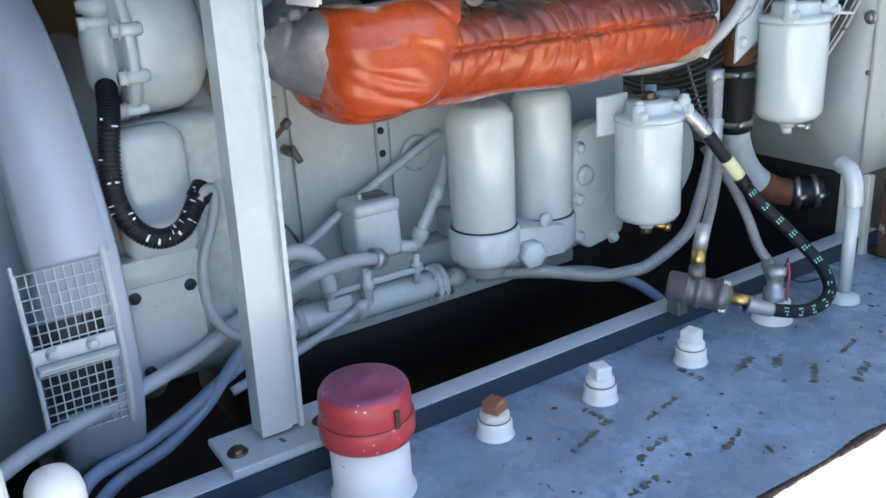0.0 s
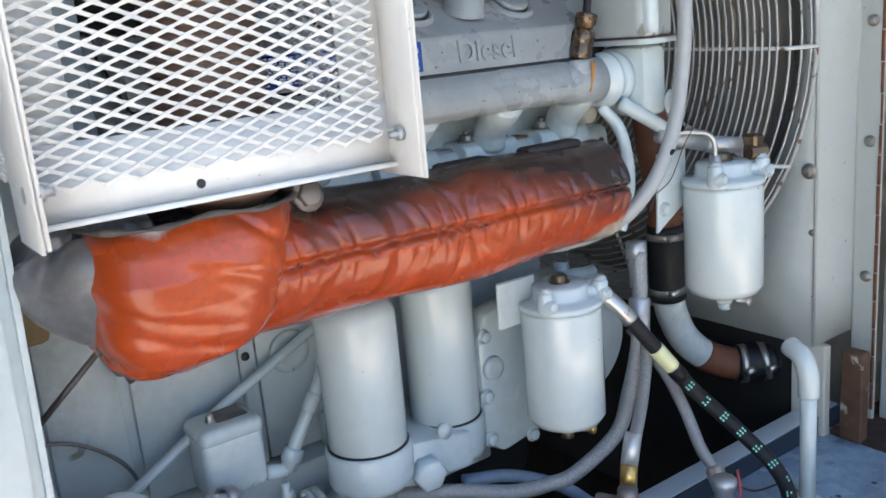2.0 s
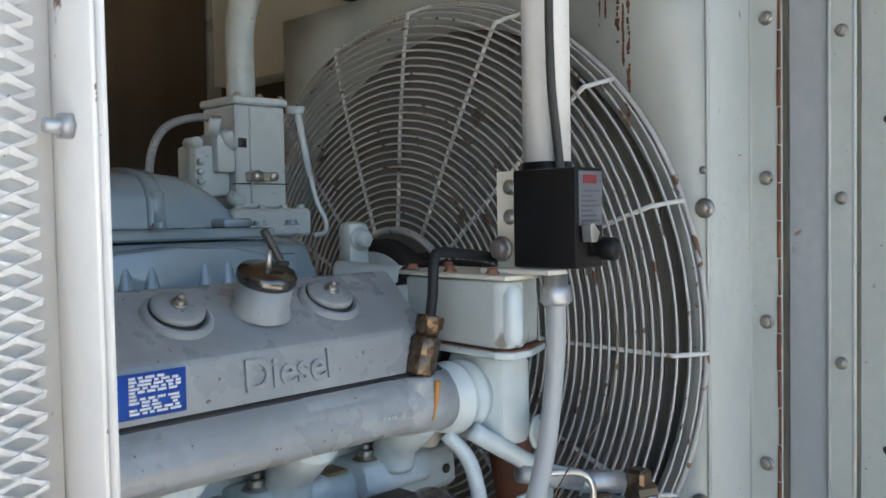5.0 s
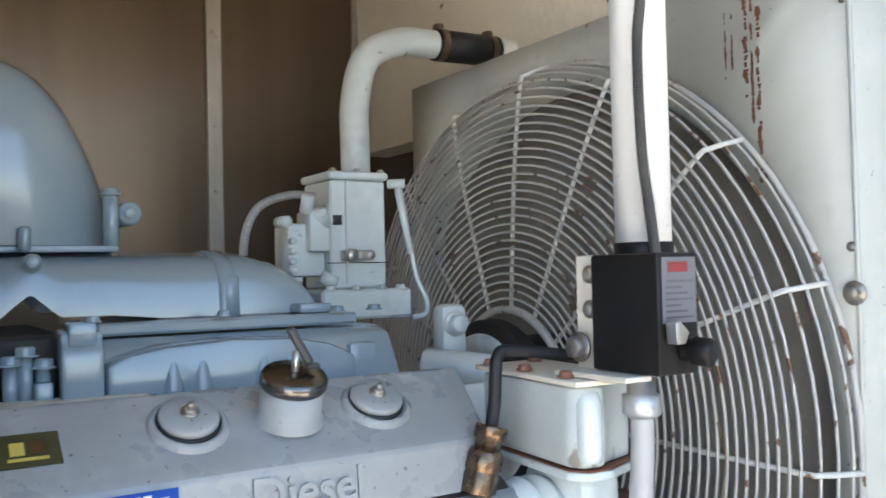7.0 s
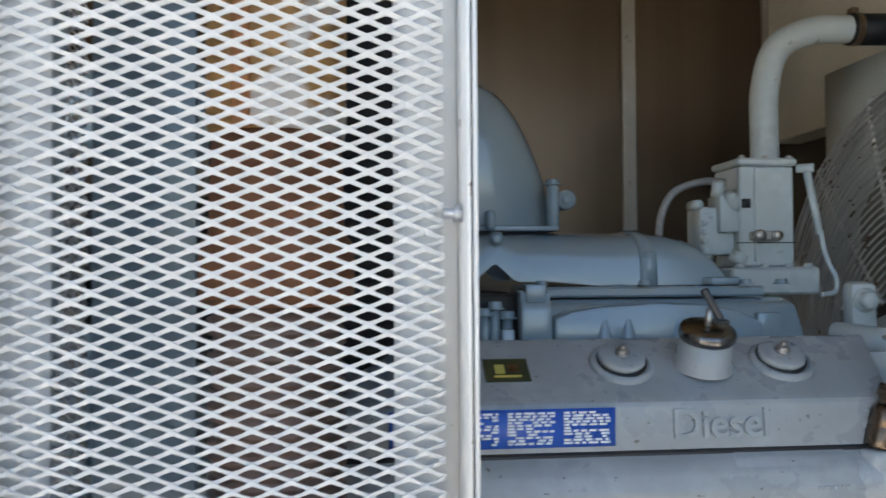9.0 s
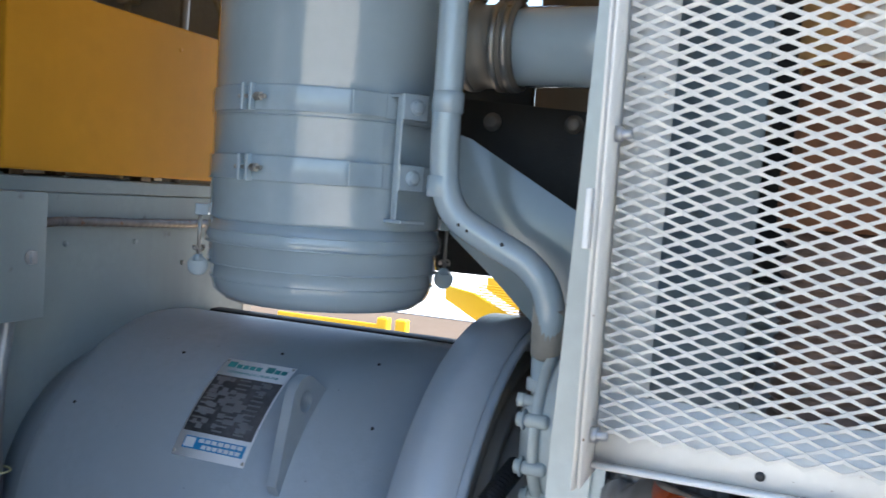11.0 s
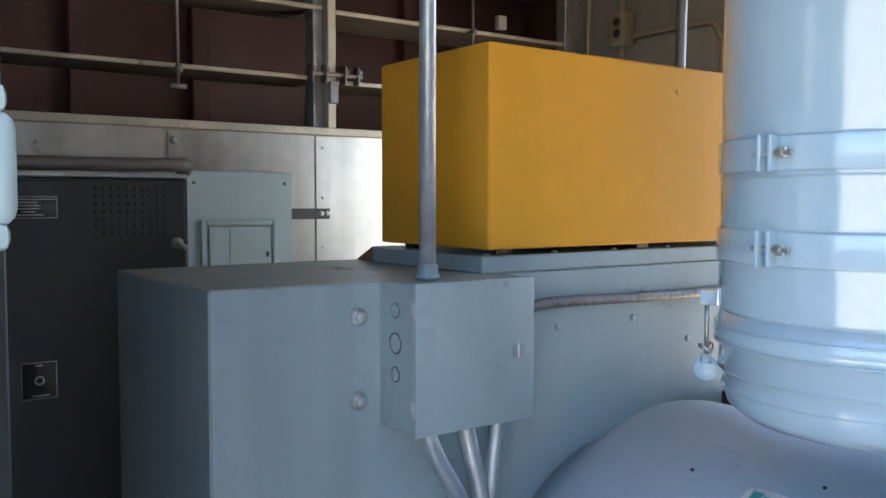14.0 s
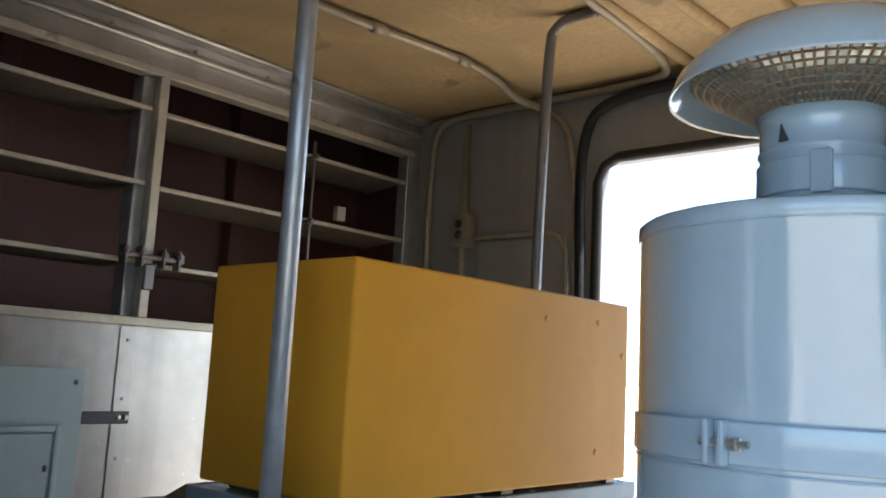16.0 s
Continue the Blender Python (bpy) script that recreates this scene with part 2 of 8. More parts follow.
LOOM_RIB = material("scuffed_loom_rib", (0.10, 0.098, 0.095), 0.4, vary=0.3)
CAP_STEEL = material("smoked_cap_steel", (0.17, 0.16, 0.15), 0.20, metal=0.95, vary=0.2, stain=40, bump=0.1, dirt=(0.16, 0.10, 0.07), dirt_amount=0.0, dirt_scale=60)
OLIVE = material("dark_olive_badge", (0.045, 0.050, 0.022), 0.35, vary=0.2, bump=0.05)
# grime plus the shade of the blade's underside, in one dark colour
SHADED_BLADE = material("shaded_grimy_blade", (0.13, 0.105, 0.08), 0.6, metal=0.2, vary=0.3, stain=8, bump=0.1)
SCREEN_TAN = material("dusty_tan_screen", (0.30, 0.235, 0.15), 0.6, vary=0.3, stain=30, bump=0.1)
# dusty metal; the tan also holds warm doorway light on the edges
SLAT = material("warm_lit_dusty_metal", (0.50, 0.44, 0.34), 0.42, metal=0.35, vary=0.2, stain=8, bump=0.1, dirt=(0.30, 0.25, 0.18), dirt_amount=0.06, dirt_scale=12)
SPIRAL = material("stained_spiral_conduit", (0.20, 0.185, 0.18), 0.45, metal=0.5, vary=0.3, stain=30, bump=0.2, dirt=(0.24, 0.13, 0.08), dirt_amount=0.10, dirt_scale=40)


# ---- mesh helpers ----
def part(name, bm, mat, parent=None, label="", smooth=True, sharp=35.0):
    """Links a bmesh as one mesh object under a thing or a part."""
    for e in bm.edges:
        if len(e.link_faces) == 2 and e.calc_face_angle(0.0) > radians(sharp):
            e.smooth = False
    for f in bm.faces:
        f.smooth = smooth
    me = bpy.data.meshes.new(name)
    bm.to_mesh(me)
    bm.free()
    me.materials.append(mat)
    ob = new(name, me)
    if parent:
        ob.parent = parent
    if label:
        tagged(ob, label)
    return ob


def thing(name, label, category, group="", kind="", at=(0, 0, 0)):
    return tagged(new(name), label, category, group, kind)


def solo(name, bm, mat, label, category, group="", kind="", smooth=True):
    return tagged(part(name, bm, mat, None, "", smooth), label, category, group, kind)


def B():
    return bmesh.new()


def frame_of(d):
    d = Vector(d).normalized()
    a = Vector((0, 0, 1)) if abs(d.z) < 0.9 else Vector((1, 0, 0))
    u = d.cross(a).normalized()
    return u, d.cross(u).normalized(), d


def box(bm, x0, x1, y0, y1, z0, z1, bevel=0.003, m=None, seg=1):
    vs = [bm.verts.new((x, y, z)) for x in (x0, x1) for y in (y0, y1) for z in (z0, z1)]
    fs = [bm.faces.new([vs[i] for i in q]) for q in ((0, 1, 3, 2), (4, 6, 7, 5), (0, 4, 5, 1), (2, 3, 7, 6), (0, 2, 6, 4), (1, 5, 7, 3))]
    if bevel:
        es = {e for f in fs for e in f.edges}
        r = bmesh.ops.bevel(bm, geom=list(es), offset=bevel, segments=seg, profile=0.5, affect="EDGES")
        vs = list({v for f in r["faces"] for v in f.verts} | {v for v in vs if v.is_valid})
    if m is not None:
        bmesh.ops.transform(bm, matrix=m, verts=vs)
    return bm


def lathe(bm, profile, origin=(0, 0, 0), axis=(0, 0, 1), n=24, a0=0.0, a1=360.0, ref=None):
    """Turns (radius, along) points round an axis."""
    u, v, d = frame_of(axis)
    if ref is not None:
        u = Vector(ref).normalized()
        v = Vector(axis).normalized().cross(u)
    o = Vector(origin)
    full = abs(a1 - a0) >= 359.9
    steps = n if full else n + 1
    rings = []
    for r, h in profile:
        if r < 1e-6:
            rings.append([bm.verts.new(o + d * h)])
            continue
        ring = []
        for i in range(steps):
            a = radians(a0 + (a1 - a0) * i / n)
            ring.append(bm.verts.new(o + d * h + (u * math.cos(a) + v * math.sin(a)) * r))
        rings.append(ring)
    for p, q in zip(rings, rings[1:]):
        for i in range(n):
            j = (i + 1) % steps
            if len(p) == 1 and len(q) == 1:
                continue
            if len(p) == 1:
                bm.faces.new((p[0], q[j], q[i]))
            elif len(q) == 1:
                bm.faces.new((p[i], p[j], q[0]))
            else:
                bm.faces.new((p[i], p[j], q[j], q[i]))
    return bm


def rod(bm, p, q, r, n=12, r2=None, round_end=0.0):
    p, q = Vector(p), Vector(q)
    h = (q - p).length
    r2 = r if r2 is None else r2
    e = round_end
    prof = [(0, 0), (r - e, 0), (r, e), (r2, h - e), (r2 - e, h), (0, h)] if e else [(0, 0), (r, 0), (r2, h), (0, h)]
    return lathe(bm, prof, p, q - p, n)


def hexbolt(bm, p, d, r=0.009, h=0.007, washer=True):
    d = Vector(d).normalized()
    p = Vector(p)
    if washer:
        lathe(bm, [(0, 0), (r * 1.45, 0), (r * 1.45, 0.002), (0, 0.002)], p, d, 14)
    lathe(bm, [(r * 1.1, 0.0015), (r * 1.1, h * 0.85), (r * 0.9, h), (0, h)], p, d, 6)
    return bm


def spline(points, per=8):
    """A smooth line through the points."""
    P = [Vector(p) for p in points]
    P = [P[0] * 2 - P[1], *P, P[-1] * 2 - P[-2]]
    out = []
    for a, b, c, d in zip(P, P[1:], P[2:], P[3:]):
        for i in range(per):
            t = i / per
            out.append(0.5 * (2 * b + (c - a) * t + (2 * a - 5 * b + 4 * c - d) * t * t + (3 * b - a - 3 * c + d) * t**3))
    out.append(P[-2])
    return out


def tube(bm, line, r, n=10, caps=True):
    """A pipe along a line; r is a number or a function of the share of the way."""
    line = [Vector(p) for p in line]
    rf = r if callable(r) else (lambda s: r)
    u = None
    rings = []
    for i, p in enumerate(line):
        d = (line[min(i + 1, len(line) - 1)] - line[max(i - 1, 0)]).normalized()
        if u is None:
            u = frame_of(d)[0]
        u = (u - d * u.dot(d)).normalized()
        v = d.cross(u)
        k = rf(i / max(1, len(line) - 1))
        rings.append([bm.verts.new(p + (u * math.cos(2 * math.pi * j / n) + v * math.sin(2 * math.pi * j / n)) * k) for j in range(n)])
    for a, b in zip(rings, rings[1:]):
        for j in range(n):
            bm.faces.new((a[j], a[(j + 1) % n], b[(j + 1) % n], b[j]))
    if caps:
        bm.faces.new(list(reversed(rings[0])))
        bm.faces.new(rings[-1])
    return bm


def prism(bm, poly, axis, a, b, bevel=0.0):
    """A flat outline pushed along x, y or z from a to b. The outline's two numbers are the other two axes in order."""
    def at(p, k):
        return {"x": (k, p[0], p[1]), "y": (p[0], k, p[1]), "z": (p[0], p[1], k)}[axis]
    lo = [bm.verts.new(at(p, a)) for p in poly]
    hi = [bm.verts.new(at(p, b)) for p in poly]
    fs = [bm.faces.new(lo), bm.faces.new(list(reversed(hi)))]
    for i in range(len(poly)):
        j = (i + 1) % len(poly)
        fs.append(bm.faces.new((lo[j], lo[i], hi[i], hi[j])))
    bmesh.ops.recalc_face_normals(bm, faces=fs)
    if bevel:
        es = {e for f in fs for e in f.edges}
        bmesh.ops.bevel(bm, geom=list(es), offset=bevel, segments=2, profile=0.5, affect="EDGES")
    return bm


def ring_tube(bm, centre, axis, R, r, n=64, k=6):
    u, v, d = frame_of(axis)
    c = Vector(centre)
    rings = []
    for i in range(n):
        a = 2 * math.pi * i / n
        e = u * math.cos(a) + v * math.sin(a)
        rings.append([bm.verts.new(c + e * (R + r * math.cos(2 * math.pi * j / k)) + d * r * math.sin(2 * math.pi * j / k)) for j in range(k)])
    for i in range(n):
        p, q = rings[i], rings[(i + 1) % n]
        for j in range(k):
            bm.faces.new((p[j], p[(j + 1) % k], q[(j + 1) % k], q[j]))
    return bm


def lettering(name, text, size, m, mat, parent, depth=0.0008, label="", bold=0.0):
    c = bpy.data.curves.new(name, "FONT")
    c.offset, c.body, c.size, c.extrude, c.align_x, c.align_y = bold, text, size, depth, "CENTER", "CENTER"
    tmp = bpy.data.objects.new(name, c)
    scene.collection.objects.link(tmp)
    dg = bpy.context.evaluated_depsgraph_get()
    me = bpy.data.meshes.new_from_object(tmp.evaluated_get(dg))
    bpy.data.objects.remove(tmp)
    me.materials.clear()
    me.materials.append(mat)
    ob = new(name, me)
    ob.parent = parent
    ob.matrix_basis = m
    if label:
        tagged(ob, label)
    return ob


# ---- enclosure ----
AX = 1.55            # the machine's centre line
XL, XR, YB, ZC = -1.53, 2.19, 2.45, 2.60
FLOOR = 0.45


def plate(name, label, category, mat, *dims, bevel=0.002):
    return solo(name, box(B(), *dims, bevel), mat, label, category, kind="structure", smooth=False)


plate("ground", "pale dusty concrete yard round the generator enclosure", "ground", GROUND_MAT, -600, 600, -600, 600, -0.2, 0.0, bevel=0)
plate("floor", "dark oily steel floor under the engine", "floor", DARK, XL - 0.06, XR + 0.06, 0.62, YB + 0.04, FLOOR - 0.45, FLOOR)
ceiling = plate("ceiling", "dusty tan painted sheet metal ceiling", "ceiling", CEIL, XL - 0.06, XR + 0.06, 0.55, YB + 0.04, ZC, ZC + 0.05)
# far long wall, with its doorway
DX0, DX1, DZ1 = -0.87, 0.04, 2.39
bm = B()
box(bm, DX1, XR, YB, YB + 0.04, FLOOR, ZC, 0)
wall_far = solo("wall_far", bm, DARK_SHEET, "dull brown sheet metal wall behind the engine", "wall", kind="structure", smooth=False)
bm = B()
box(bm, XL, -0.958, YB, YB + 0.04, FLOOR, ZC, 0)
box(bm, -0.958, -0.938, YB, YB + 0.04, 2.315, ZC, 0)
box(bm, -0.958, -0.938, YB, YB + 0.04, 2.115, 2.165, 0)
box(bm, -0.958, -0.938, YB, YB + 0.04, FLOOR, 2.045, 0)
box(bm, -0.938, DX0, YB, YB + 0.04, FLOOR, ZC, 0)
box(bm, DX0, DX1, YB, YB + 0.04, DZ1, ZC, 0)
solo("wall_doorway", bm, DOOR_GREY, "dark grey painted wall round the open far doorway", "wall", kind="structure", smooth=False)
for x in (1.51, 1.882):
    bm = box(B(), x - 0.018, x + 0.018, YB - 0.012, YB, FLOOR, ZC, 0.002)
    for k in range(14):
        lathe(bm, [(0.004, 0), (0.003, 0.002), (0, 0.003)], (x, YB - 0.012, FLOOR + 0.1 + k * 0.15), (0, -1, 0), 8)
    solo("trim", bm, SHEET, "riveted sheet metal joint strip on the far wall", "trim", "wall joint strips", kind="structure")
# end wall with the louvre opening
LY0, LY1, LZ0, LZ1 = 0.72, 2.395, 1.905, 2.485
bm = B()
box(bm, XL - 0.04, XL, 0.60, YB + 0.12, FLOOR, LZ0, 0)
box(bm, XL - 0.04, XL, 0.60, YB + 0.12, LZ1, ZC, 0)
box(bm, XL - 0.04, XL, 0.60, LY0, LZ0, LZ1, 0)
box(bm, XL - 0.04, XL, LY1, YB + 0.12, LZ0, LZ1, 0)
wall_louvre = solo("wall_louvre", bm, SHEET, "mill-finish sheet metal end wall with stains", "wall", kind="structure", smooth=False)
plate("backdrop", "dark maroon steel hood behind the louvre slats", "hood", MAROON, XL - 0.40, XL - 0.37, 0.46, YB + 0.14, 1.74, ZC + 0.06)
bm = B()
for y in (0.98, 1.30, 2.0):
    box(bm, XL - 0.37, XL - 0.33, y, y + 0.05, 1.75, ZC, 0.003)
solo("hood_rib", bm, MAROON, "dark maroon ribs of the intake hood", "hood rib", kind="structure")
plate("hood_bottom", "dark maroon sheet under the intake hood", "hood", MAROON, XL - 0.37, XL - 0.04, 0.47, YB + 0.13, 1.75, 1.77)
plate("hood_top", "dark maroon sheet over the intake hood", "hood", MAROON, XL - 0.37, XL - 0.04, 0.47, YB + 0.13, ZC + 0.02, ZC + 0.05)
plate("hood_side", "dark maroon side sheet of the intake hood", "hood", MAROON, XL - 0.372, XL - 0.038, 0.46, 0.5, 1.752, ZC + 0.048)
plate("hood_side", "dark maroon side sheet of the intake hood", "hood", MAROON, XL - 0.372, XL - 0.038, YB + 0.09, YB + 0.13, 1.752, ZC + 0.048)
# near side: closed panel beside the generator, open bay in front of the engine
# this panel is out of view; its black keeps bounce off the cabinet
plate("wall_near", "unseen closed side panel beside the generator, dark to cut bounce", "wall", BLACK_CAB, XL - 0.06, -0.385, 0.55, 0.585, FLOOR - 0.1, ZC)
plate("jamb_near", "pale grey painted post beside the open bay", "jamb", FRAME_GREY, -0.385, -0.004, 0.47, 0.503, 0.0, ZC)
latch = thing("door_latch", "pale rounded bar latch on the bay post", "latch")
part("bar", box(B(), -0.045, -0.012, 0.495, 0.5335, 1.712, 1.777, 0.010, seg=3), PANEL_GREY, latch)
part("bracket", box(B(), -0.040, -0.014, 0.504, 0.5290, 1.698, 1.715, 0.006, seg=2), PANEL_GREY, latch)
part("bracket", box(B(), -0.040, -0.014, 0.504, 0.5290, 1.775, 1.792, 0.006, seg=2), PANEL_GREY, latch)
plate("header_near", "grey painted sheet over the open service bay", "wall", FRAME_GREY, -0.37, XR + 0.05, 0.55, 0.585, 2.50, ZC)
# unseen apron, kept pale to throw warm bounce in at the doorway
plate("pavement", "unseen pale concrete apron behind the enclosure, kept bright for bounce", "pavement", CONCRETE, -40, 40, 2.9, 7.2, 0.0, 0.06)
# visible ground coloured darker than the apron so sunlight doesn't burn it out
plate("road", "tan-brown yard strip beyond the apron, darkened against overexposure", "road", DARK_YARD, -40, 40, 7.2, 10.6, 0.0, 0.058)
# out of view; added to cut the light that enters from the front
plate("unseen_light_wall", "unseen plain grey wall added to block light from in front of the bay", "wall", DARK_WALL, -0.16, 6.5, -2.4, -2.2, 0.0, 1.7)
# radiator end
plate("wall_radiator", "cream painted end wall above the radiator", "wall", CREAM, XR, XR + 0.05, 0.55, YB + 0.04, FLOOR, ZC)

# louvre frame and slats
louvre = thing("louvre", "weathered galvanised louvre with open slats in the end wall", "louvre", kind="structure")
part("sill", box(B(), XL - 0.03, XL + 0.018, LY0 - 0.03, LY1 + 0.02, LZ0 - 0.012, LZ0 + 0.008, 0.002), SLAT, louvre)
part("head", box(B(), XL - 0.03, XL + 0.012, LY0 - 0.03, LY1 + 0.02, LZ1 - 0.004, LZ1 + 0.016, 0.002), SLAT, louvre)
part("jamb", box(B(), XL - 0.03, XL + 0.012, LY1 - 0.012, LY1 + 0.012, LZ0 + 0.008, LZ1 - 0.004, 0.002), GALV, louvre)
part("jamb", box(B(), XL - 0.03, XL + 0.012, LY0 - 0.012, LY0 + 0.012, LZ0 + 0.008, LZ1 - 0.004, 0.002), GALV, louvre)
part("mullion", box(B(), XL - 0.012, XL + 0.016, 1.536, 1.560, LZ0 + 0.008, LZ1 - 0.004, 0.002), SLAT, louvre)
part("mullion_web", box(B(), XL - 0.060, XL - 0.013, 1.508, 1.538, LZ0 + 0.008, LZ1 - 0.004, 0.002), GALV, louvre)
for y0, y1, dz in ((LY0 + 0.014, 1.526, 0.0), (1.564, LY1 - 0.014, -0.006)):
    for z in (2.040, 2.222, 2.400):
        bm = B()
        tilt = Matrix.Translation((XL - 0.005, 0, z + dz)) @ Matrix.Rotation(radians(-6 if dz and z > 2.1 else -2), 4, "Y")
        box(bm, -0.150, 0.004, y0, y1, -0.0015, 0.0015, 0, m=tilt)
        # blade and lip are one metal, coloured as its shaded and lit sides
        slat = part("slat", bm, SHADED_BLADE, louvre, "grimy louvre blade, shaded underside painted dark")
        part("lip", box(B(), 0.003, 0.013, y0, y1, -0.006, 0.005, 0.002, m=tilt), SLAT, slat, "dusty front lip, warm light painted in")
for y, z0, z1 in ((1.135, 1.985, 2.43), (2.0, 2.04, 2.43)):
    bm = rod(B(), (XL + 0.03, y, z0), (XL + 0.03, y, z1), 0.0045, 8)
    for z in (2.040, 2.222, 2.400):
        rod(bm, (XL - 0.005, y, z - 0.012), (XL + 0.04, y, z - 0.012), 0.005, 8)
        hexbolt(bm, (XL + 0.034, y, z - 0.012), (1, 0, 0), 0.008, 0.012)
    rod(bm, (XL + 0.03, y - 0.02, z0 + 0.004), (XL + 0.03, y + 0.02, z0 + 0.004), 0.006, 8)
    part("linkage_rod", bm, IRON, louvre)
bm = B()
rod(bm, (XL + 0.03, 1.47, 2.05), (XL + 0.03, 1.63, 2.05), 0.006, 8)
for y in (1.48, 1.52, 1.575, 1.615):
    box(bm, XL + 0.012, XL + 0.042, y - 0.003, y + 0.003, 2.026, 2.072, 0.001)
    hexbolt(bm, (XL + 0.042, y, 2.058), (1, 0, 0), 0.006, 0.008)
box(bm, XL + 0.017, XL + 0.028, 1.535, 1.562, 1.975, 2.035, 0.003)
part("crank_linkage", bm, IRON, louvre)
for y, z in ((1.075, 2.235), (2.13, 2.235)):
    part("clip", box(B(), XL - 0.01, XL + 0.01, y - 0.016, y + 0.016, z, z + 0.04, 0.002), TAG_PALE, louvre, "small pale paper tag")
# trim above the louvre
bm = box(B(), XL, XL + 0.02, 0.6, YB, 2.545, 2.56, 0.004)
box(bm, XL, XL + 0.045, 0.6, YB, ZC - 0.012, ZC, 0.004)
for k in range(8):
    hexbolt(bm, (XL, 0.75 + k * 0.22, 2.57), (1, 0, 0), 0.006, 0.006)
solo("trim_louvre", bm, SHEET, "bolted sheet metal trim over the louvre", "trim", kind="structure")
# joint strip on the lower wall
bm = box(B(), XL, XL + 0.004, 1.505, 1.545, FLOOR, LZ0 - 0.014, 0.001)
for k in range(6):
    hexbolt(bm, (XL + 0.004, 1.525, 1.86 - 0.13 * k), (1, 0, 0), 0.004, 0.004, False)
solo("trim_joint", bm, SHEET, "pale joint strip on the sheet metal wall", "trim", kind="structure")

# ---- outside, seen through the far doorway ----
gr = thing("guard_rail", "yellow painted steel guard panel and posts in the yard", "guard rail")
for x in (-1.245, -1.138):
    part("post", box(B(), x - 0.03, x + 0.03, 4.30, 4.36, 0.06, 0.99, 0.006), YELLOW_OUT, gr)
part("panel", box(B(), -1.90, -1.28, 4.33, 4.345, 0.16, 0.95, 0.004), YELLOW_OUT, gr)
st = thing("yellow_stair", "yellow painted steel access stair in the sunny yard", "stair")
for y in (4.30, 4.95):
    part("stringer", prism(B(), [(-0.90, 1.20), (-0.745, 1.175), (-0.48, 1.05), (-0.30, 0.96), (-0.30, 0.86), (-0.58, 0.966), (-0.69, 1.02), (-0.90, 1.13)], "y", y, y + 0.03, 0.003), YELLOW_OUT, st)
part("post", box(B(), -0.492, -0.438, 4.28, 4.335, 0.06, 1.60, 0.004), YELLOW_OUT, st)
for k in range(12):
    part("grating_bar", box(B(), -0.77 + 0.003 * k, -0.495, 4.333, 4.345, 1.070 + 0.013 * k, 1.076 + 0.013 * k, 0), YELLOW_OUT, st)
# sun glare of the far ground put into a white colour
plate("pavement_far", "concrete further across the yard, painted white for its sun glare", "pavement", PRINT_WHITE, -40, 40, 10.6, 60, 0.061, 0.075)

# ---- fuel tank below, with its rail and post ----
tank = thing("fuel_tank", "long base fuel tank, worn blue-grey top and chipped cream side", "fuel tank")
part("tank_body", box(B(), -1.2, 1.80, 0.630, 1.035, 0.35, 0.788, 0.006), CREAM, tank, "chipped cream painted tank side")
part("tank_top", box(B(), -1.2, 1.80, 0.626, 1.036, 0.782, 0.790, 0.003), TANK_PAINT, tank)
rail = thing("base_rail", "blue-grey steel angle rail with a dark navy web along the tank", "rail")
# thin dark navy strip over the front of the angle
part("web", box(B(), -1.25, 1.85, 1.0295, 1.0335, 0.791, 0.8265, 0.0005), NAVY, rail, "dark navy strip on the rail's front face")
part("angle", prism(B(), [(1.034, 0.60), (1.034, 0.828), (1.074, 0.828), (1.074, 0.818), (1.044, 0.818), (1.044, 0.60)], "x", -1.25, 1.85, 0.0015), RAIL_PAINT, rail)

post = thing("post", "pale grey painted steel channel post bolted to the rail", "post")
bm = B()
prism(bm, [(0.484, 1.072), (0.528, 1.072), (0.528, 1.110), (0.544, 1.110), (0.544, 1.066), (0.538, 1.066), (0.538, 1.078), (0.490, 1.078), (0.490, 1.110), (0.484, 1.110)], "z", 0.848, ZC, 0)
bmesh.ops.transform(bm, matrix=Matrix.Translation((0, 0, 1.15)) @ Matrix(((1, 0, 0.030, 0), (0, 1, 0, 0), (0, 0, 1, 0), (0, 0, 0, 1))) @ Matrix.Translation((0, 0, -1.15)), verts=bm.verts)
part("channel", bm, ENGINE_CLEAN, post)
part("foot_plate", box(B(), 0.415, 0.585, 1.030, 1.13, 0.830, 0.842, 0.002), RAIL_PAINT, post)
for x in (0.437, 0.563):
    part("bolt", hexbolt(B(), (x, 1.07, 0.842), (0, 0, 1), 0.010, 0.008), BRONZE, post)

# ---- generator ----
GZ, GR = 1.058, 0.347
gen = thing("generator", "large grey painted cylindrical alternator body on its skid", "generator")
part("barrel", lathe(B(), [(0, -0.418), (GR - 0.05, -0.418), (GR - 0.018, -0.410), (GR - 0.004, -0.396), (GR, -0.375), (GR, 0.272), (0, 0.272)], (0, AX, GZ), (1, 0, 0), 96), GEN_PAINT, gen)
part("end_bell", lathe(B(), [(0, -0.5205), (0.26, -0.5205), (0.285, -0.42), (0, -0.42)], (0, AX, GZ), (1, 0, 0), 64), GEN_PAINT, gen)
part("end_ring", lathe(B(), [(0.33, 0.250), (0.399, 0.250), (0.405, 0.256), (0.405, 0.346), (0.403, 0.352), (0.398, 0.355), (0.394, 0.350), (0.392, 0.290), (0.34, 0.290)], (0, AX, GZ), (1, 0, 0), 96), RING_PAINT, gen)
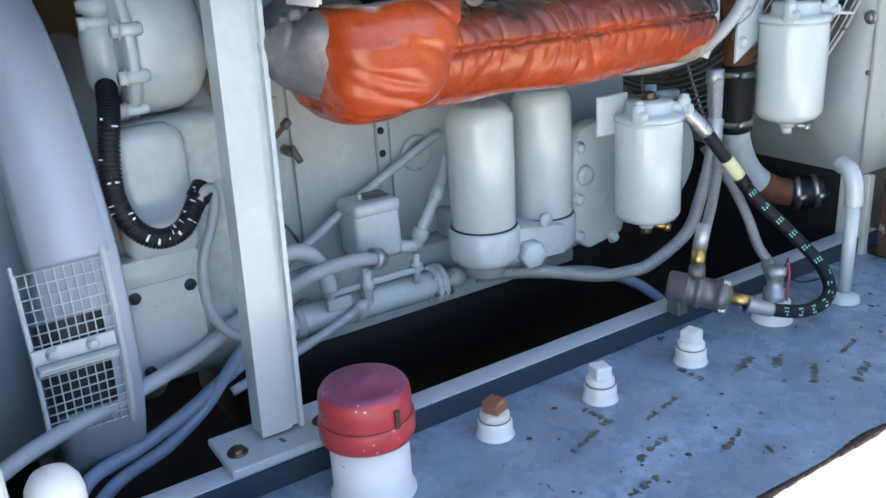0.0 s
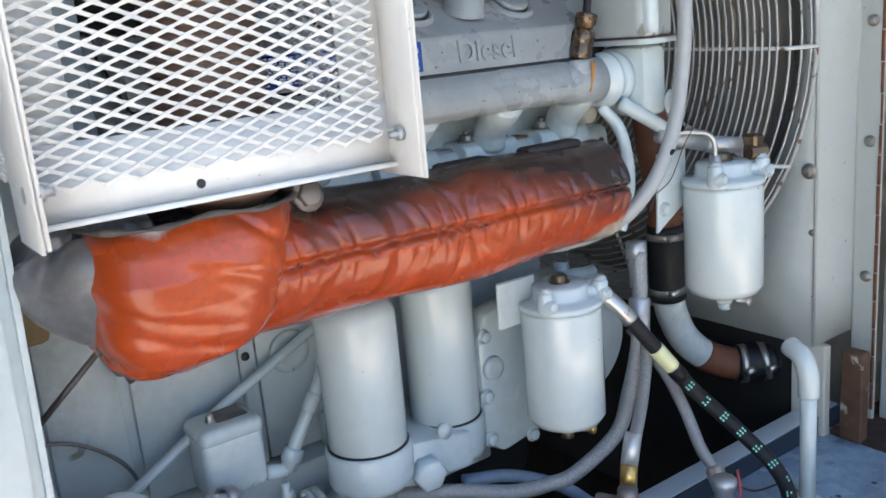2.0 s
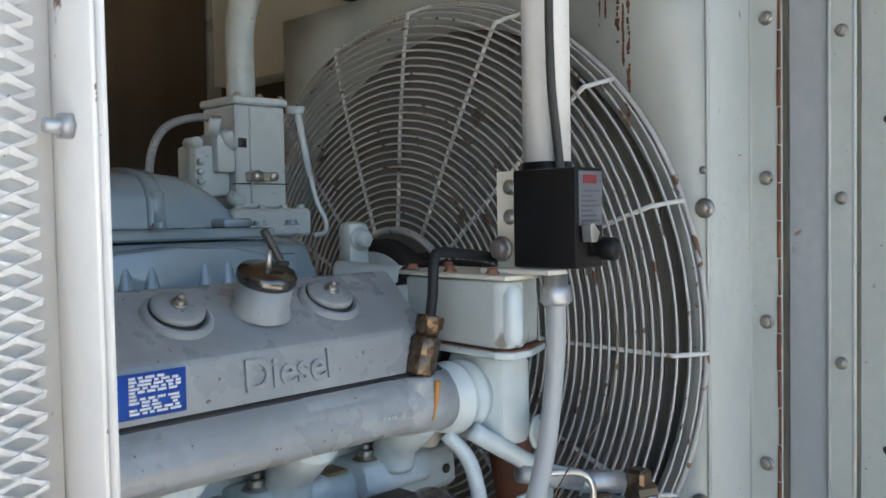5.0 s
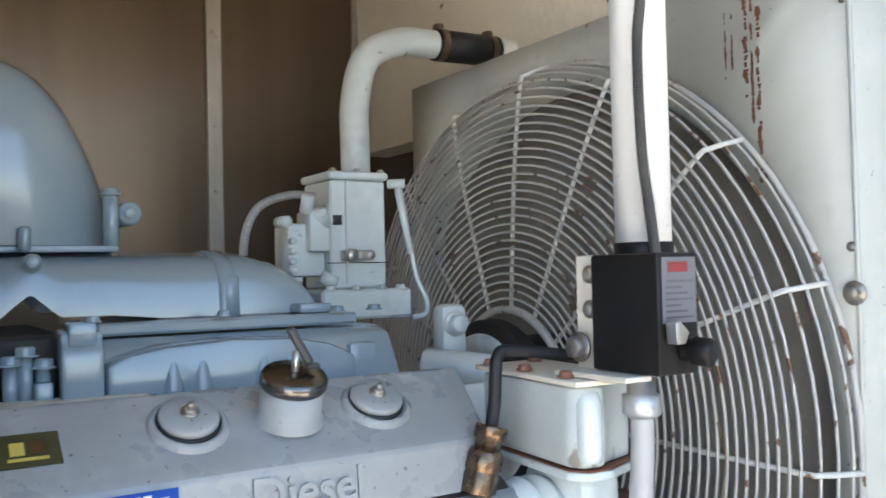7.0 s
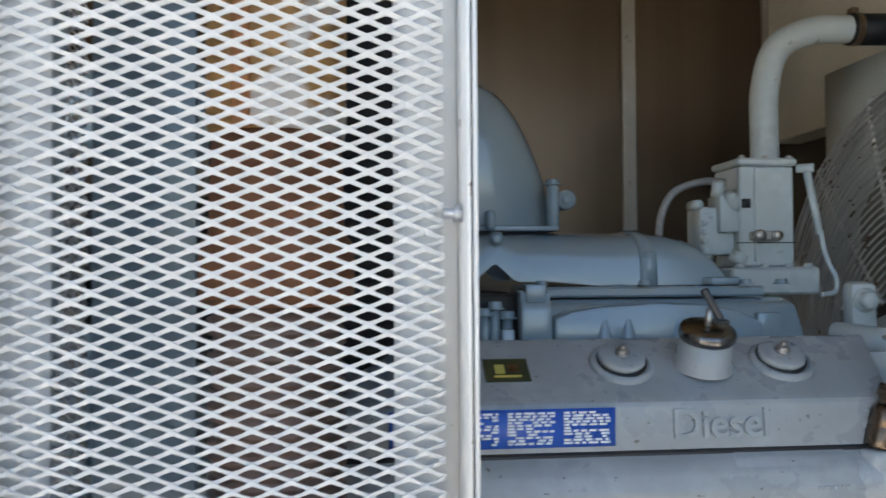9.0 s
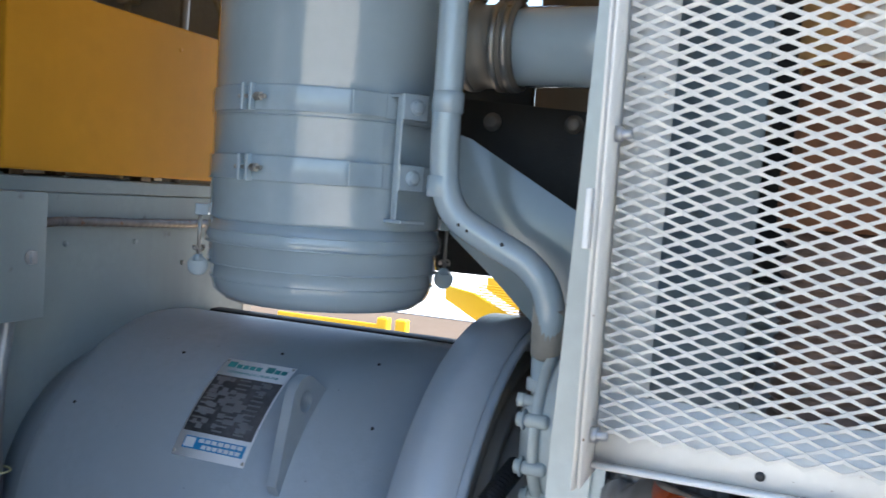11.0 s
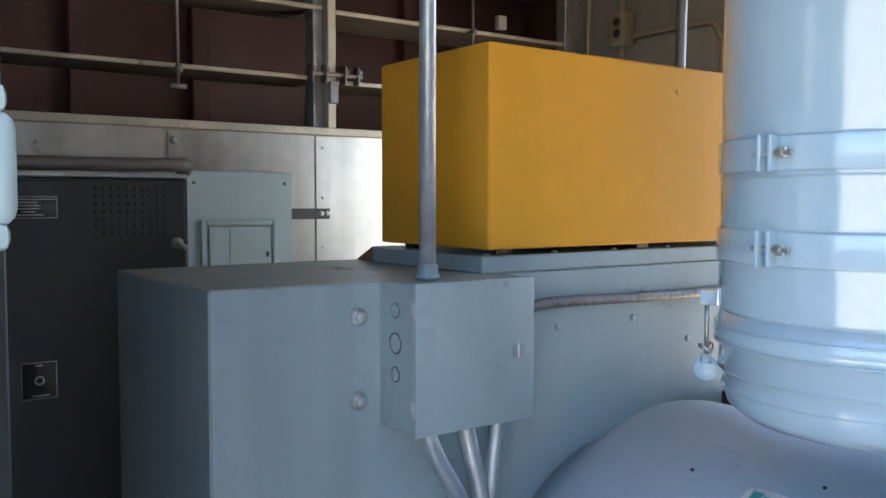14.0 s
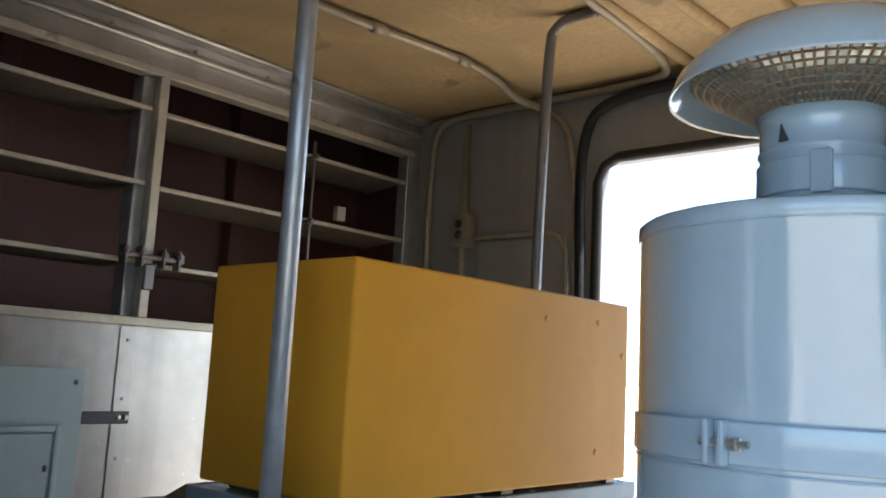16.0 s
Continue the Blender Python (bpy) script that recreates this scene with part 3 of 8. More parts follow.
part("adapter", lathe(B(), [(0, 0.30), (0.30, 0.30), (0.352, 0.300), (0.352, 0.340), (0.345, 0.344), (0.338, 0.322), (0.330, 0.322), (0.328, 0.352), (0.318, 0.356), (0.310, 0.334), (0.300, 0.334), (0.297, 0.380), (0.31, 0.402), (0.31, 0.42), (0.0, 0.425)], (0, AX, GZ), (1, 0, 0), 64), DOOR_GREY, gen)
solo("cable_trunking", box(B(), -0.515, 0.245, 1.845, 1.885, FLOOR, 1.362, 0.006, seg=2), DARK, "dark sooty cable trunking standing behind the generator", "trunking")

# cabinet at the generator's end
cab = thing("generator_cabinet", "grey painted sheet steel terminal cabinet over the generator", "cabinet")
part("body", box(B(), -0.924, -0.521, 0.832, 2.02, 0.60, 1.613, 0.003), CABINET, cab)
part("riser", box(B(), -0.84, -0.519, 1.262, 2.02, 1.6135, 1.640, 0.002), CABINET, cab)

# yellow box
ybox = solo("yellow_box", box(B(), -0.82, -0.512, 1.268, 1.967, 1.650, 1.965, 0.004, seg=2), YELLOW, "glossy ochre yellow sheet steel box on the cabinet", "box", smooth=False)

# ---- air cleaner ----
CX, CY = 0.017, 1.418
air = thing("air_cleaner", "glossy blue-grey air cleaner canister with clamped bands", "air cleaner")
part("canister", lathe(B(), [(0, 1.60), (0.178, 1.60), (0.180, 1.605), (0.180, 1.966), (0.1825, 1.968), (0.1825, 1.980), (0.178, 1.984), (0.06, 1.990), (0, 1.990)], (CX, CY, 0), (0, 0, 1), 96), CAN_PAINT, air)
part("lid", lathe(B(), [(0, 1.472), (0.10, 1.472), (0.150, 1.478), (0.168, 1.492), (0.174, 1.512), (0.175, 1.532), (0.179, 1.534), (0.178, 1.562), (0.183, 1.566), (0.185, 1.577), (0.182, 1.586), (0.178, 1.60), (0, 1.60)], (CX, CY, 0), (0, 0, 1), 96), CAN_PAINT, air)
part("neck", lathe(B(), [(0, 1.985), (0.061, 1.985), (0.061, 2.056), (0.063, 2.058), (0.063, 2.062), (0.061, 2.064), (0.061, 2.086), (0.066, 2.100), (0.062, 2.100), (0.0, 2.09)], (CX, CY, 0), (0, 0, 1), 64), CAN_PAINT, air)
part("neck_band", lathe(B(), [(0.0612, 2.014), (0.0640, 2.014), (0.0645, 2.016), (0.0645, 2.046), (0.0640, 2.048), (0.0612, 2.048)], (CX, CY, 0), (0, 0, 1), 64), CAN_PAINT, air)
part("band_tab", box(B(), CX + 0.010, CX + 0.030, CY - 0.0675, CY - 0.060, 2.010, 2.052, 0.001), CAN_PAINT, air)
part("vent_notch", prism(B(), [(CX - 0.022, 2.066), (CX - 0.012, 2.066), (CX - 0.020, 2.084)], "y", CY - 0.0612, CY - 0.055, 0), PRINT_BLACK, air, "dark triangular notch in the neck")
for z, r in ((1.585, 0.1835), (1.5655, 0.184), (1.5335, 0.179), (1.512, 0.1745), (1.9665, 0.1812), (1.752, 0.1806)):
    part("bead", ring_tube(B(), (CX, CY, z), (0, 0, 1), r, 0.0013, 96, 6), CAN_PAINT, air)
part("rain_cap", lathe(B(), [(0.0, 2.205), (0.06, 2.200), (0.115, 2.178), (0.146, 2.145), (0.153, 2.126), (0.1545, 2.122), (0.151, 2.124), (0.143, 2.142), (0.113, 2.173), (0.06, 2.195), (0, 2.20)], (CX, CY, 0), (0, 0, 1), 72), CAN_PAINT, air)
bm = B()
for k in range(72):
    a = 2 * math.pi * k / 72
    c, sn = math.cos(a), math.sin(a)
    rod(bm, (CX + 0.064 * c, CY + 0.064 * sn, 2.100), (CX + 0.132 * c, CY + 0.132 * sn, 2.142), 0.0016, 5)
for k in range(8):
    ring_tube(bm, (CX, CY, 2.102 + 0.005 * k), (0, 0, 1), 0.066 + 0.0086 * k, 0.0016, 64, 5)
tagged(part("intake_screen", bm, SCREEN_TAN, air, "dusty tan pre-cleaner screen"), kind="stuff")
for k, z in enumerate((1.775, 1.677)):
    band = part("clamp_band", lathe(B(), [(0.1802, z - 0.018), (0.183, z - 0.018), (0.1835, z - 0.016), (0.1835, z + 0.016), (0.183, z + 0.018), (0.1802, z + 0.018)], (CX, CY, 0), (0, 0, 1), 96), CAN_PAINT, air)
    u = Vector((-0.10, -0.995, 0)).normalized()
    m = Matrix.Translation((CX, CY, z)) @ Matrix.Rotation(math.atan2(u.y, u.x), 4, "Z")
    bm = B()
    box(bm, 0.1837, 0.196, -0.020, -0.015, -0.019, 0.019, 0.001, m=m)
    box(bm, 0.1837, 0.196, -0.006, -0.001, -0.019, 0.019, 0.001, m=m)
    part("clamp_lug", bm, CAN_PAINT, band)
    bm = B()
    rod(bm, m @ Vector((0.190, -0.026, 0)), m @ Vector((0.190, 0.020, 0)), 0.003, 8)
    lathe(bm, [(0, 0), (0.0058, 0.001), (0.0058, 0.008), (0.0, 0.009)], m @ Vector((0.190, 0.002, 0)), m.to_3x3() @ Vector((0, 1, 0)), 12)
    box(bm, 0.188, 0.192, 0.011, 0.014, -0.006, 0.006, 0.001, m=m)
    part("clamp_bolt", bm, STEEL, band)
    v = Vector((0.201, -0.121, 0)).normalized()
    m2 = Matrix.Translation((CX, CY, z)) @ Matrix.Rotation(math.atan2(v.y, v.x), 4, "Z")
    part("band_end", box(B(), 0.1837, 0.1862, -0.075, -0.02, -0.0165, 0.0165, 0.001, m=m2), CAN_PAINT, air)
    part("mount_tab", box(B(), 0.212, 0.216, -0.012, 0.030, -0.018, 0.018, 0.001, m=m2), CAN_PAINT, air)
    part("bolt", hexbolt(B(), m2 @ Vector((0.216, 0.010, 0)), m2.to_3x3() @ Vector((1, 0, 0)), 0.008, 0.008), CAN_PAINT, air)
m2 = Matrix.Translation((CX, CY, 0)) @ Matrix.Rotation(math.atan2(-0.121, 0.201), 4, "Z")
bm = B()
box(bm, 0.199, 0.212, -0.012, -0.008, 1.618, 1.793, 0.001, m=m2)
box(bm, 0.182, 0.225, -0.012, 0.03, 1.613, 1.618, 0.001, m=m2)
box(bm, 0.182, 0.212, -0.012, 0.02, 1.788, 1.793, 0.001, m=m2)
part("mount_bracket", bm, CAN_PAINT, air)
for d in (Vector((-0.867, -0.498, 0)), Vector((0.867, 0.498, 0))):
    p = Vector((CX, CY, 0)) + d * 0.187
    q = Vector((CX, CY, 0)) + d * 0.194
    side = Vector((-d.y, d.x, 0))
    bm = B()
    m = Matrix.Translation(p) @ Matrix.Rotation(math.atan2(d.y, d.x), 4, "Z")
    box(bm, -0.006, 0.014, -0.011, 0.011, 1.600, 1.618, 0.001, m=m)
    part("hook_lug", bm, CAN_PAINT, air)
    bm = B()
    rod(bm, q + Vector((0, 0, 1.612)), q + Vector((0, 0, 1.535)), 0.003, 8)
    line = [q + Vector((0, 0, 1.548)) + side * 0.013 * math.cos(a) + d * 0.008 * math.sin(a) + Vector((0, 0, 0.004 * math.sin(2 * a))) for a in [k * math.pi / 6 for k in range(13)]]
    tube(bm, line, 0.0018, 6)
    part("hook_bolt", bm, STEEL, air)
    bm = B()
    lathe(bm, [(0, 0), (0.008, 0), (0.007, 0.010), (0, 0.012)], q + Vector((0, 0, 1.528)), (0, 0, 1), 10)
    lathe(bm, [(0, -0.003), (0.014, -0.003), (0.016, -0.001), (0.016, 0.001), (0.014, 0.003), (0, 0.003)], q + Vector((0, 0, 1.521)), side, 20)
    part("wing_nut", bm, CAN_PAINT, air)

# ---- radiator ----
RX = 1.76
RC = (1.55, 1.498)
rad = thing("radiator", "grey painted radiator and fan shroud with rust streaks", "radiator")
bm = B()
segs = 64
inner = [(RC[0] + 0.490 * math.cos(2 * math.pi * i / segs), RC[1] + 0.490 * math.sin(2 * math.pi * i / segs)) for i in range(segs)]
y0, y1, z0, z1 = 1.03, 1.968, 0.965, 2.068


def rect_point(c):
    dy, dz = c[0] - RC[0], c[1] - RC[1]
    k = min(((y1 if dy > 0 else y0) - RC[0]) / dy if abs(dy) > 1e-6 else 1e9, ((z1 if dz > 0 else z0) - RC[1]) / dz if abs(dz) > 1e-6 else 1e9)
    k = max(k, 1.07)
    return (RC[0] + dy * k, RC[1] + dz * k)


outer = [rect_point(c) for c in inner]
corners = [(y0, z0), (y0, z1), (y1, z0), (y1, z1)]
for c in corners:
    i = min(range(segs), key=lambda i: (outer[i][0] - c[0]) ** 2 + (outer[i][1] - c[1]) ** 2)
    outer[i] = c
va = [bm.verts.new((RX, *p)) for p in inner]
vb = [bm.verts.new((RX, *p)) for p in outer]
vc = [bm.verts.new((RX + 0.12, *p)) for p in inner]
vd = [bm.verts.new((RX + 0.12, *p)) for p in outer]
for i in range(segs):
    j = (i + 1) % segs
    bm.faces.new((va[i], va[j], vb[j], vb[i]))
    bm.faces.new((va[j], va[i], vc[i], vc[j]))
    bm.faces.new((vb[i], vb[j], vd[j], vd[i]))
part("shroud", bm, SHROUD, rad)
part("core", box(B(), RX + 0.062, RX + 0.118, y0 + 0.01, y1 - 0.01, z0 + 0.01, z1 - 0.01, 0.003), FINS, rad, "dusty grey-tan radiator core")
bm = B()
for k in range(270):
    y = y0 + 0.02 + k * (y1 - y0 - 0.04) / 269
    box(bm, RX + 0.059, RX + 0.062, y - 0.0008, y + 0.0008, z0 + 0.01, z1 - 0.01, 0)
tagged(part("core_fin", bm, FINS, rad), kind="stuff")
part("side_flange", box(B(), 1.880, 1.888, 0.985, 1.030, 0.80, ZC, 0.002), SHROUD, rad)

guard = thing("fan_guard", "round welded wire fan guard, pale paint with rust", "fan guard")
FX = RX - 0.085
rings = [(0.150 + k * (0.490 - 0.150) / 27, 0.0) for k in range(28)] + [(0.490 + 0.030 * math.sin(k / 4 * math.pi / 2), k * 0.016) for k in range(1, 5)]
for r, back in rings:
    part("wire_ring", ring_tube(B(), (FX + 0.02 * max(0.0, min(1.0, (r - 0.2) / 0.3)) ** 2 + back, *RC), (1, 0, 0), r, 0.0021, 72, 5), GUARD_WIRE, guard)
part("rim", ring_tube(B(), (RX - 0.006, *RC), (1, 0, 0), 0.521, 0.004, 80, 6), GUARD_WIRE, guard)
for k in range(16):
    a = radians(k * 22.5 + 2.0)
    e = Vector((0, math.cos(a), math.sin(a)))
    c = Vector((0, *RC))
    line = [Vector((FX + 0.004, 0, 0)) + c + e * 0.142, Vector((FX + 0.010, 0, 0)) + c + e * 0.34, Vector((FX + 0.022, 0, 0)) + c + e * 0.485, Vector((FX + 0.035, 0, 0)) + c + e * 0.505, Vector((RX - 0.008, 0, 0)) + c + e * 0.522]
    part("spoke", tube(B(), spline(line, 5), 0.0034, 6), SPOKE, guard)
part("hub_ring", ring_tube(B(), (FX - 0.003, *RC), (1, 0, 0), 0.145, 0.005, 64, 8), GUARD_WIRE, guard)
fan = thing("cooling_fan", "dark cooling fan hub behind the wire guard", "fan")
part("hub", lathe(B(), [(0, FX - 0.03), (0.10, FX - 0.03), (0.105, FX - 0.02), (0.105, FX + 0.1), (0, FX + 0.1)], (0, *RC), (1, 0, 0), 40), DARK, fan)
# radiator trim, flanges and bolts
part("mounting_channel", box(B(), 1.90, 1.96, 0.925, 0.984, 0.60, ZC, 0.003), FRAME_GREY, rad, "grey painted steel channel")
part("channel_flange", box(B(), 1.894, 1.902, 0.893, 0.925, 0.60, ZC, 0.002), SHROUD, rad)
for x, y in ((1.7605, 1.0305), (1.882, 1.0285), (1.8955, 0.9255), (1.8955, 0.8935)):
    part("folded_edge", rod(B(), (x, y, 0.966), (x, y, ZC), 0.0028, 10), SHROUD, rad)
for z in (1.07, 1.31, 1.51, 1.71, 1.93):
    part("bolt", hexbolt(B(), (1.880, 1.005, z), (-1, 0, 0), 0.007, 0.008), DIRTY_STEEL, rad)
for z in (1.20, 1.52, 1.74, 1.96):
    part("bolt", hexbolt(B(), (1.894, 0.909, z - 0.06), (-1, 0, 0), 0.006, 0.007), DIRTY_STEEL, rad)
for z in (1.17, 1.45, 1.72, 1.99):
    part("bolt", hexbolt(B(), (RX, 1.036, z), (-1, 0, 0), 0.0038, 0.004), DIRTY_STEEL, rad)
for k in range(26):
    z = 0.82 + k * 0.052
    w = 0.0034 + 0.0065 * abs(noise.noise((k * 1.9, 0.3, 2.0)))
    part("edge_rust", box(B(), 1.8785, 1.8800, 0.9846, 0.9846 + w, z, z + 0.050, 0), RUSTY, rad)
for k, (y, z0s, z1s, w) in enumerate(((1.166, 1.905, 2.064, 0.0085), (1.148, 1.80, 2.064, 0.0075), (1.186, 1.94, 2.06, 0.0035), (1.196, 1.93, 2.03, 0.003), (1.157, 1.86, 2.064, 0.004), (1.142, 1.80, 1.85, 0.006))):
    bm = B()
    n = int((z1s - z0s) / 0.0028)
    for i in range(n):
        keep = noise.noise((k * 3.1, i * 0.16, 2.0)) + 0.5 * noise.noise((k * 5.1, i * 0.7, 6.0))
        if keep > -0.10:
            a = z0s + (z1s - z0s) * i / n
            h = w * min(1.0, 0.25 + 1.6 * (keep + 0.10)) * random.uniform(0.6, 1.1)
            o = 0.3 * w * noise.noise((i * 0.23, k * 2.3, 0.4))
            box(bm, RX - 0.0010, RX - 0.0002, y + o - h / 2, y + o + h / 2, a, a + 0.0032, 0)
    tagged(part("rust_streak", bm, RUSTY, rad, "brown rust run down the shroud paint"), kind="stuff")
for y, z in ((1.022, 1.67), (1.030, 1.275)):
    bm = hexbolt(B(), (RX, y + 0.012, z), (-1, 0, 0), 0.008, 0.012)
    lathe(bm, [(0, 0.001), (0.0135, 0.001), (0.0135, 0.003), (0, 0.003)], (RX, y + 0.012, z), (-1, 0, 0), 16)
    part("bolt", bm, DIRTY_STEEL, guard)
# the unseen near end is added length that shades the radiator side
plate("wall_panel", "grey painted enclosure panel beside the radiator frame, lengthened unseen to block light", "wall", SHROUD, 1.905, 1.935, -0.10, 0.890, 0.55, ZC)
bm = B()
for z in (1.35, 1.78):
    lathe(bm, [(0, 0), (0.006, 0), (0.006, 0.001), (0, 0.001)], (1.905, 0.855, z), (-1, 0, 0), 12)
solo("panel_hole", bm, PRINT_BLACK, "dark drilled holes in the grey panel", "hole", kind="structure")
plate("sill_plate", "rust-eaten steel sill at the radiator foot", "sill", material("rust_eaten_steel", (0.055, 0.030, 0.020), 0.75, vary=0.5, stain=14, bump=0.8, bump_scale=60, dirt=(0.24, 0.10, 0.04), dirt_amount=0.12, dirt_scale=24), 1.80, 2.10, 0.66, 1.02, 0.56, 0.80)
plate("corner_post", "rust-brown corner post with flaking paint at the radiator foot", "post", material("flaking_brown_rust", (0.115, 0.058, 0.032), 0.7, vary=0.45, stain=16, bump=0.7, bump_scale=80, dirt=(0.42, 0.38, 0.31), dirt_amount=0.09, dirt_scale=30), 1.776, 1.80, 0.950, 0.988, 0.802, 0.966)
plate("lower_panel", "cream painted sheet under the radiator", "panel", CREAM, 1.78, 1.80, 1.02, 1.085, 0.50, 0.96)
# shade of the void under the radiator, drawn as a dark sheet
plate("lower_panel", "dark sheet for the shaded void under the radiator", "panel", DARK, 1.785, 1.80, 1.085, 2.1, 0.50, 0.96)

# ---- engine ----
eng = thing("diesel_engine", "grey painted vee diesel engine with grime and rust", "engine")
block = part("block", box(B(), 0.50, 1.50, 1.43, 1.70, 0.80, 1.42, 0.012, seg=2), ENGINE, eng)
part("block_skirt", box(B(), 0.56, 1.30, 1.372, 1.435, 0.802, 0.930, 0.006, seg=2), ENGINE, eng)
# pan coloured near black to give the shade below the block
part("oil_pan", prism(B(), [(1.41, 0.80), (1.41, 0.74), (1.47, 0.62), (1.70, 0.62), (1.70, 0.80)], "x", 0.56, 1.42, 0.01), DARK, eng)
# side covers, ribs and bosses of the block
for x0, x1, z0, z1 in ((0.60, 0.70, 0.93, 1.24), (0.715, 0.875, 0.93, 1.26), (0.905, 1.06, 0.93, 1.26)):
    part("side_cover", box(B(), x0, x1, 1.420, 1.4315, z0, z1, 0.004, seg=2), ENGINE, eng)
part("rib", box(B(), 0.876, 0.902, 1.417, 1.431, 0.90, 1.28, 0.003), ENGINE, eng)
for x, z in ((0.885, 1.15), (0.885, 1.108), (0.885, 1.063)):
    part("bolt", lathe(B(), [(0, 0), (0.007, 0), (0.006, 0.003), (0, 0.003)], (x, 1.417, z), (0, -1, 0), 12), DARK, eng)
part("core_plug", lathe(B(), [(0, 0.004), (0.016, 0.003), (0.02, 0.006), (0.032, 0.006), (0.035, 0.0), (0, 0)], (0.958, 1.420, 1.095), (0, -1, 0), 28), ENGINE, eng)
part("drain_cock", rod(rod(B(), (0.700, 1.43, 1.150), (0.700, 1.39, 1.150), 0.009, 8), (0.700, 1.39, 1.160), (0.712, 1.385, 1.132), 0.006, 8), IRON, eng)
bm = rod(B(), (0.684, 1.36, 1.206), (0.585, 1.36, 1.121), 0.0042, 10)
part("dipstick_tube", rod(bm, (0.690, 1.36, 1.211), (0.678, 1.36, 1.201), 0.008, 10, round_end=0.002), IRON, eng)
part("sensing_line", tube(B(), spline([(0.56, 1.40, 1.078), (0.604, 1.40, 1.074), (0.645, 1.40, 1.053), (0.680, 1.40, 1.019), (0.697, 1.40, 0.985), (0.698, 1.40, 0.957)], 8), 0.0028, 8), IRON, eng)
for x in (0.59, 1.05, 1.30):
    part("bolt", hexbolt(B(), (x, 1.43, 1.29), (0, -1, 0), 0.009, 0.009), ENGINE, eng)
part("lifting_joint", box(B(), 0.545, 0.62, 1.36, 1.43, 1.22, 1.30, 0.01, seg=2), TAN_WOOD, eng, "tan grease-caked joint")
# head and rocker cover
part("cylinder_head", prism(B(), [(1.242, 1.37), (1.246, 1.585), (1.45, 1.55), (1.45, 1.38), (1.29, 1.30)], "x", 0.62, 1.44, 0.006), ENGINE, eng)
S = Vector((0, 0.8436, 0.5369))
NRM = Vector((0, -0.5369, 0.8436))
F0 = Vector((0, 1.156, 1.550))
bm = prism(B(), [(1.147, 1.500), (1.152, 1.5455), (1.1560, 1.5500), (1.2385, 1.6025), (1.2425, 1.6035), (1.265, 1.575)], "x", 0.70, 1.366, 0)
for v in bm.verts:
    if v.co.x > 1.3 and v.co.z > 1.58:
        v.co.x += 0.016
    elif v.co.x > 1.3:
        v.co.x -= 0.008
bmesh.ops.bevel(bm, geom=list(bm.edges), offset=0.0035, segments=2, profile=0.5, affect="EDGES")
rocker = part("rocker_cover", bm, GRIMY, eng)
part("cover_gasket", prism(B(), [(1.144, 1.493), (1.144, 1.4995), (1.27, 1.575), (1.275, 1.568)], "x", 0.70, 1.375, 0.001), DARK, eng)


def on_cover(x, s, h=0.0):
    return Vector((x, 0, 0)) + F0 + S * s + NRM * h


for x in (1.092, 1.266):
    cap = part("cover_cap", lathe(B(), [(0.034, -0.002), (0.033, 0.003), (0.0295, 0.006), (0.0275, 0.006), (0.0268, 0.002), (0, 0.002)], on_cover(x, 0.055), NRM, 40), GRIMY, rocker)
    part("gap_ring", lathe(B(), [(0.0268, 0.0022), (0.0268, 0.0045), (0.0225, 0.0045), (0.0225, 0.0022)], on_cover(x, 0.058), NRM, 40), DARK, cap, "dark gap round the disc")
    part("cap_disc", lathe(B(), [(0.0230, 0.003), (0.0248, 0.006), (0.0248, 0.0095), (0.023, 0.0115), (0.010, 0.0125), (0, 0.0125)], on_cover(x, 0.058), NRM, 40), GRIMY, cap)
    bm = hexbolt(B(), on_cover(x, 0.058, 0.0125), NRM, 0.0055, 0.006)
    rod(bm, on_cover(x, 0.058, 0.018), on_cover(x, 0.058, 0.023), 0.003, 8)
    part("cap_bolt", bm, DIRTY_STEEL, cap)
filler = part("oil_filler", lathe(B(), [(0.031, -0.002), (0.030, 0.003), (0.0275, 0.006), (0.0270, 0.034), (0.0, 0.034)], on_cover(1.179, 0.052), (0, -0.35, 0.94), 40), GRIMY, rocker)
part("filler_cap", lathe(B(), [(0.0275, 0.030), (0.0295, 0.033), (0.0295, 0.039), (0.027, 0.043), (0.012, 0.0445), (0, 0.045)], on_cover(1.179, 0.052), (0, -0.35, 0.94), 40), CAP_STEEL, filler, "dark polished steel filler cap")
CT = on_cover(1.179, 0.052) + Vector((0, -0.35, 0.94)) * 0.044
part("filler_stem", rod(B(), CT, CT + Vector((0.002, 0, 0.018)), 0.0032, 10), STEEL, filler)
bm = rod(B(), CT + Vector((0.013, -0.003, 0.006)), CT + Vector((-0.004, 0.0, 0.038)), 0.0042, 10, round_end=0.001)
box(bm, 0.006, 0.020, -0.010, -0.004, 0.002, 0.007, 0.002, m=Matrix.Translation(CT))
part("filler_lever", bm, BLACK_CAB, filler)
# cast lettering on the cover's face
FACE = Matrix.Translation((1.176, 1.1492, 1.5245)) @ Matrix.Rotation(radians(84), 4, "X")
lettering("cast_lettering", "Diesel", 0.040, FACE, GRIMY, rocker, 0.0026, "raised cast lettering", 0.0006)
# blue instruction label with columns of unreadable print
lab = part("blue_label", box(B(), 0.848, 1.068, 1.1462, 1.1476, 1.507, 1.544, 0.0), BLUE_LABEL, rocker, "blue printed instruction label")
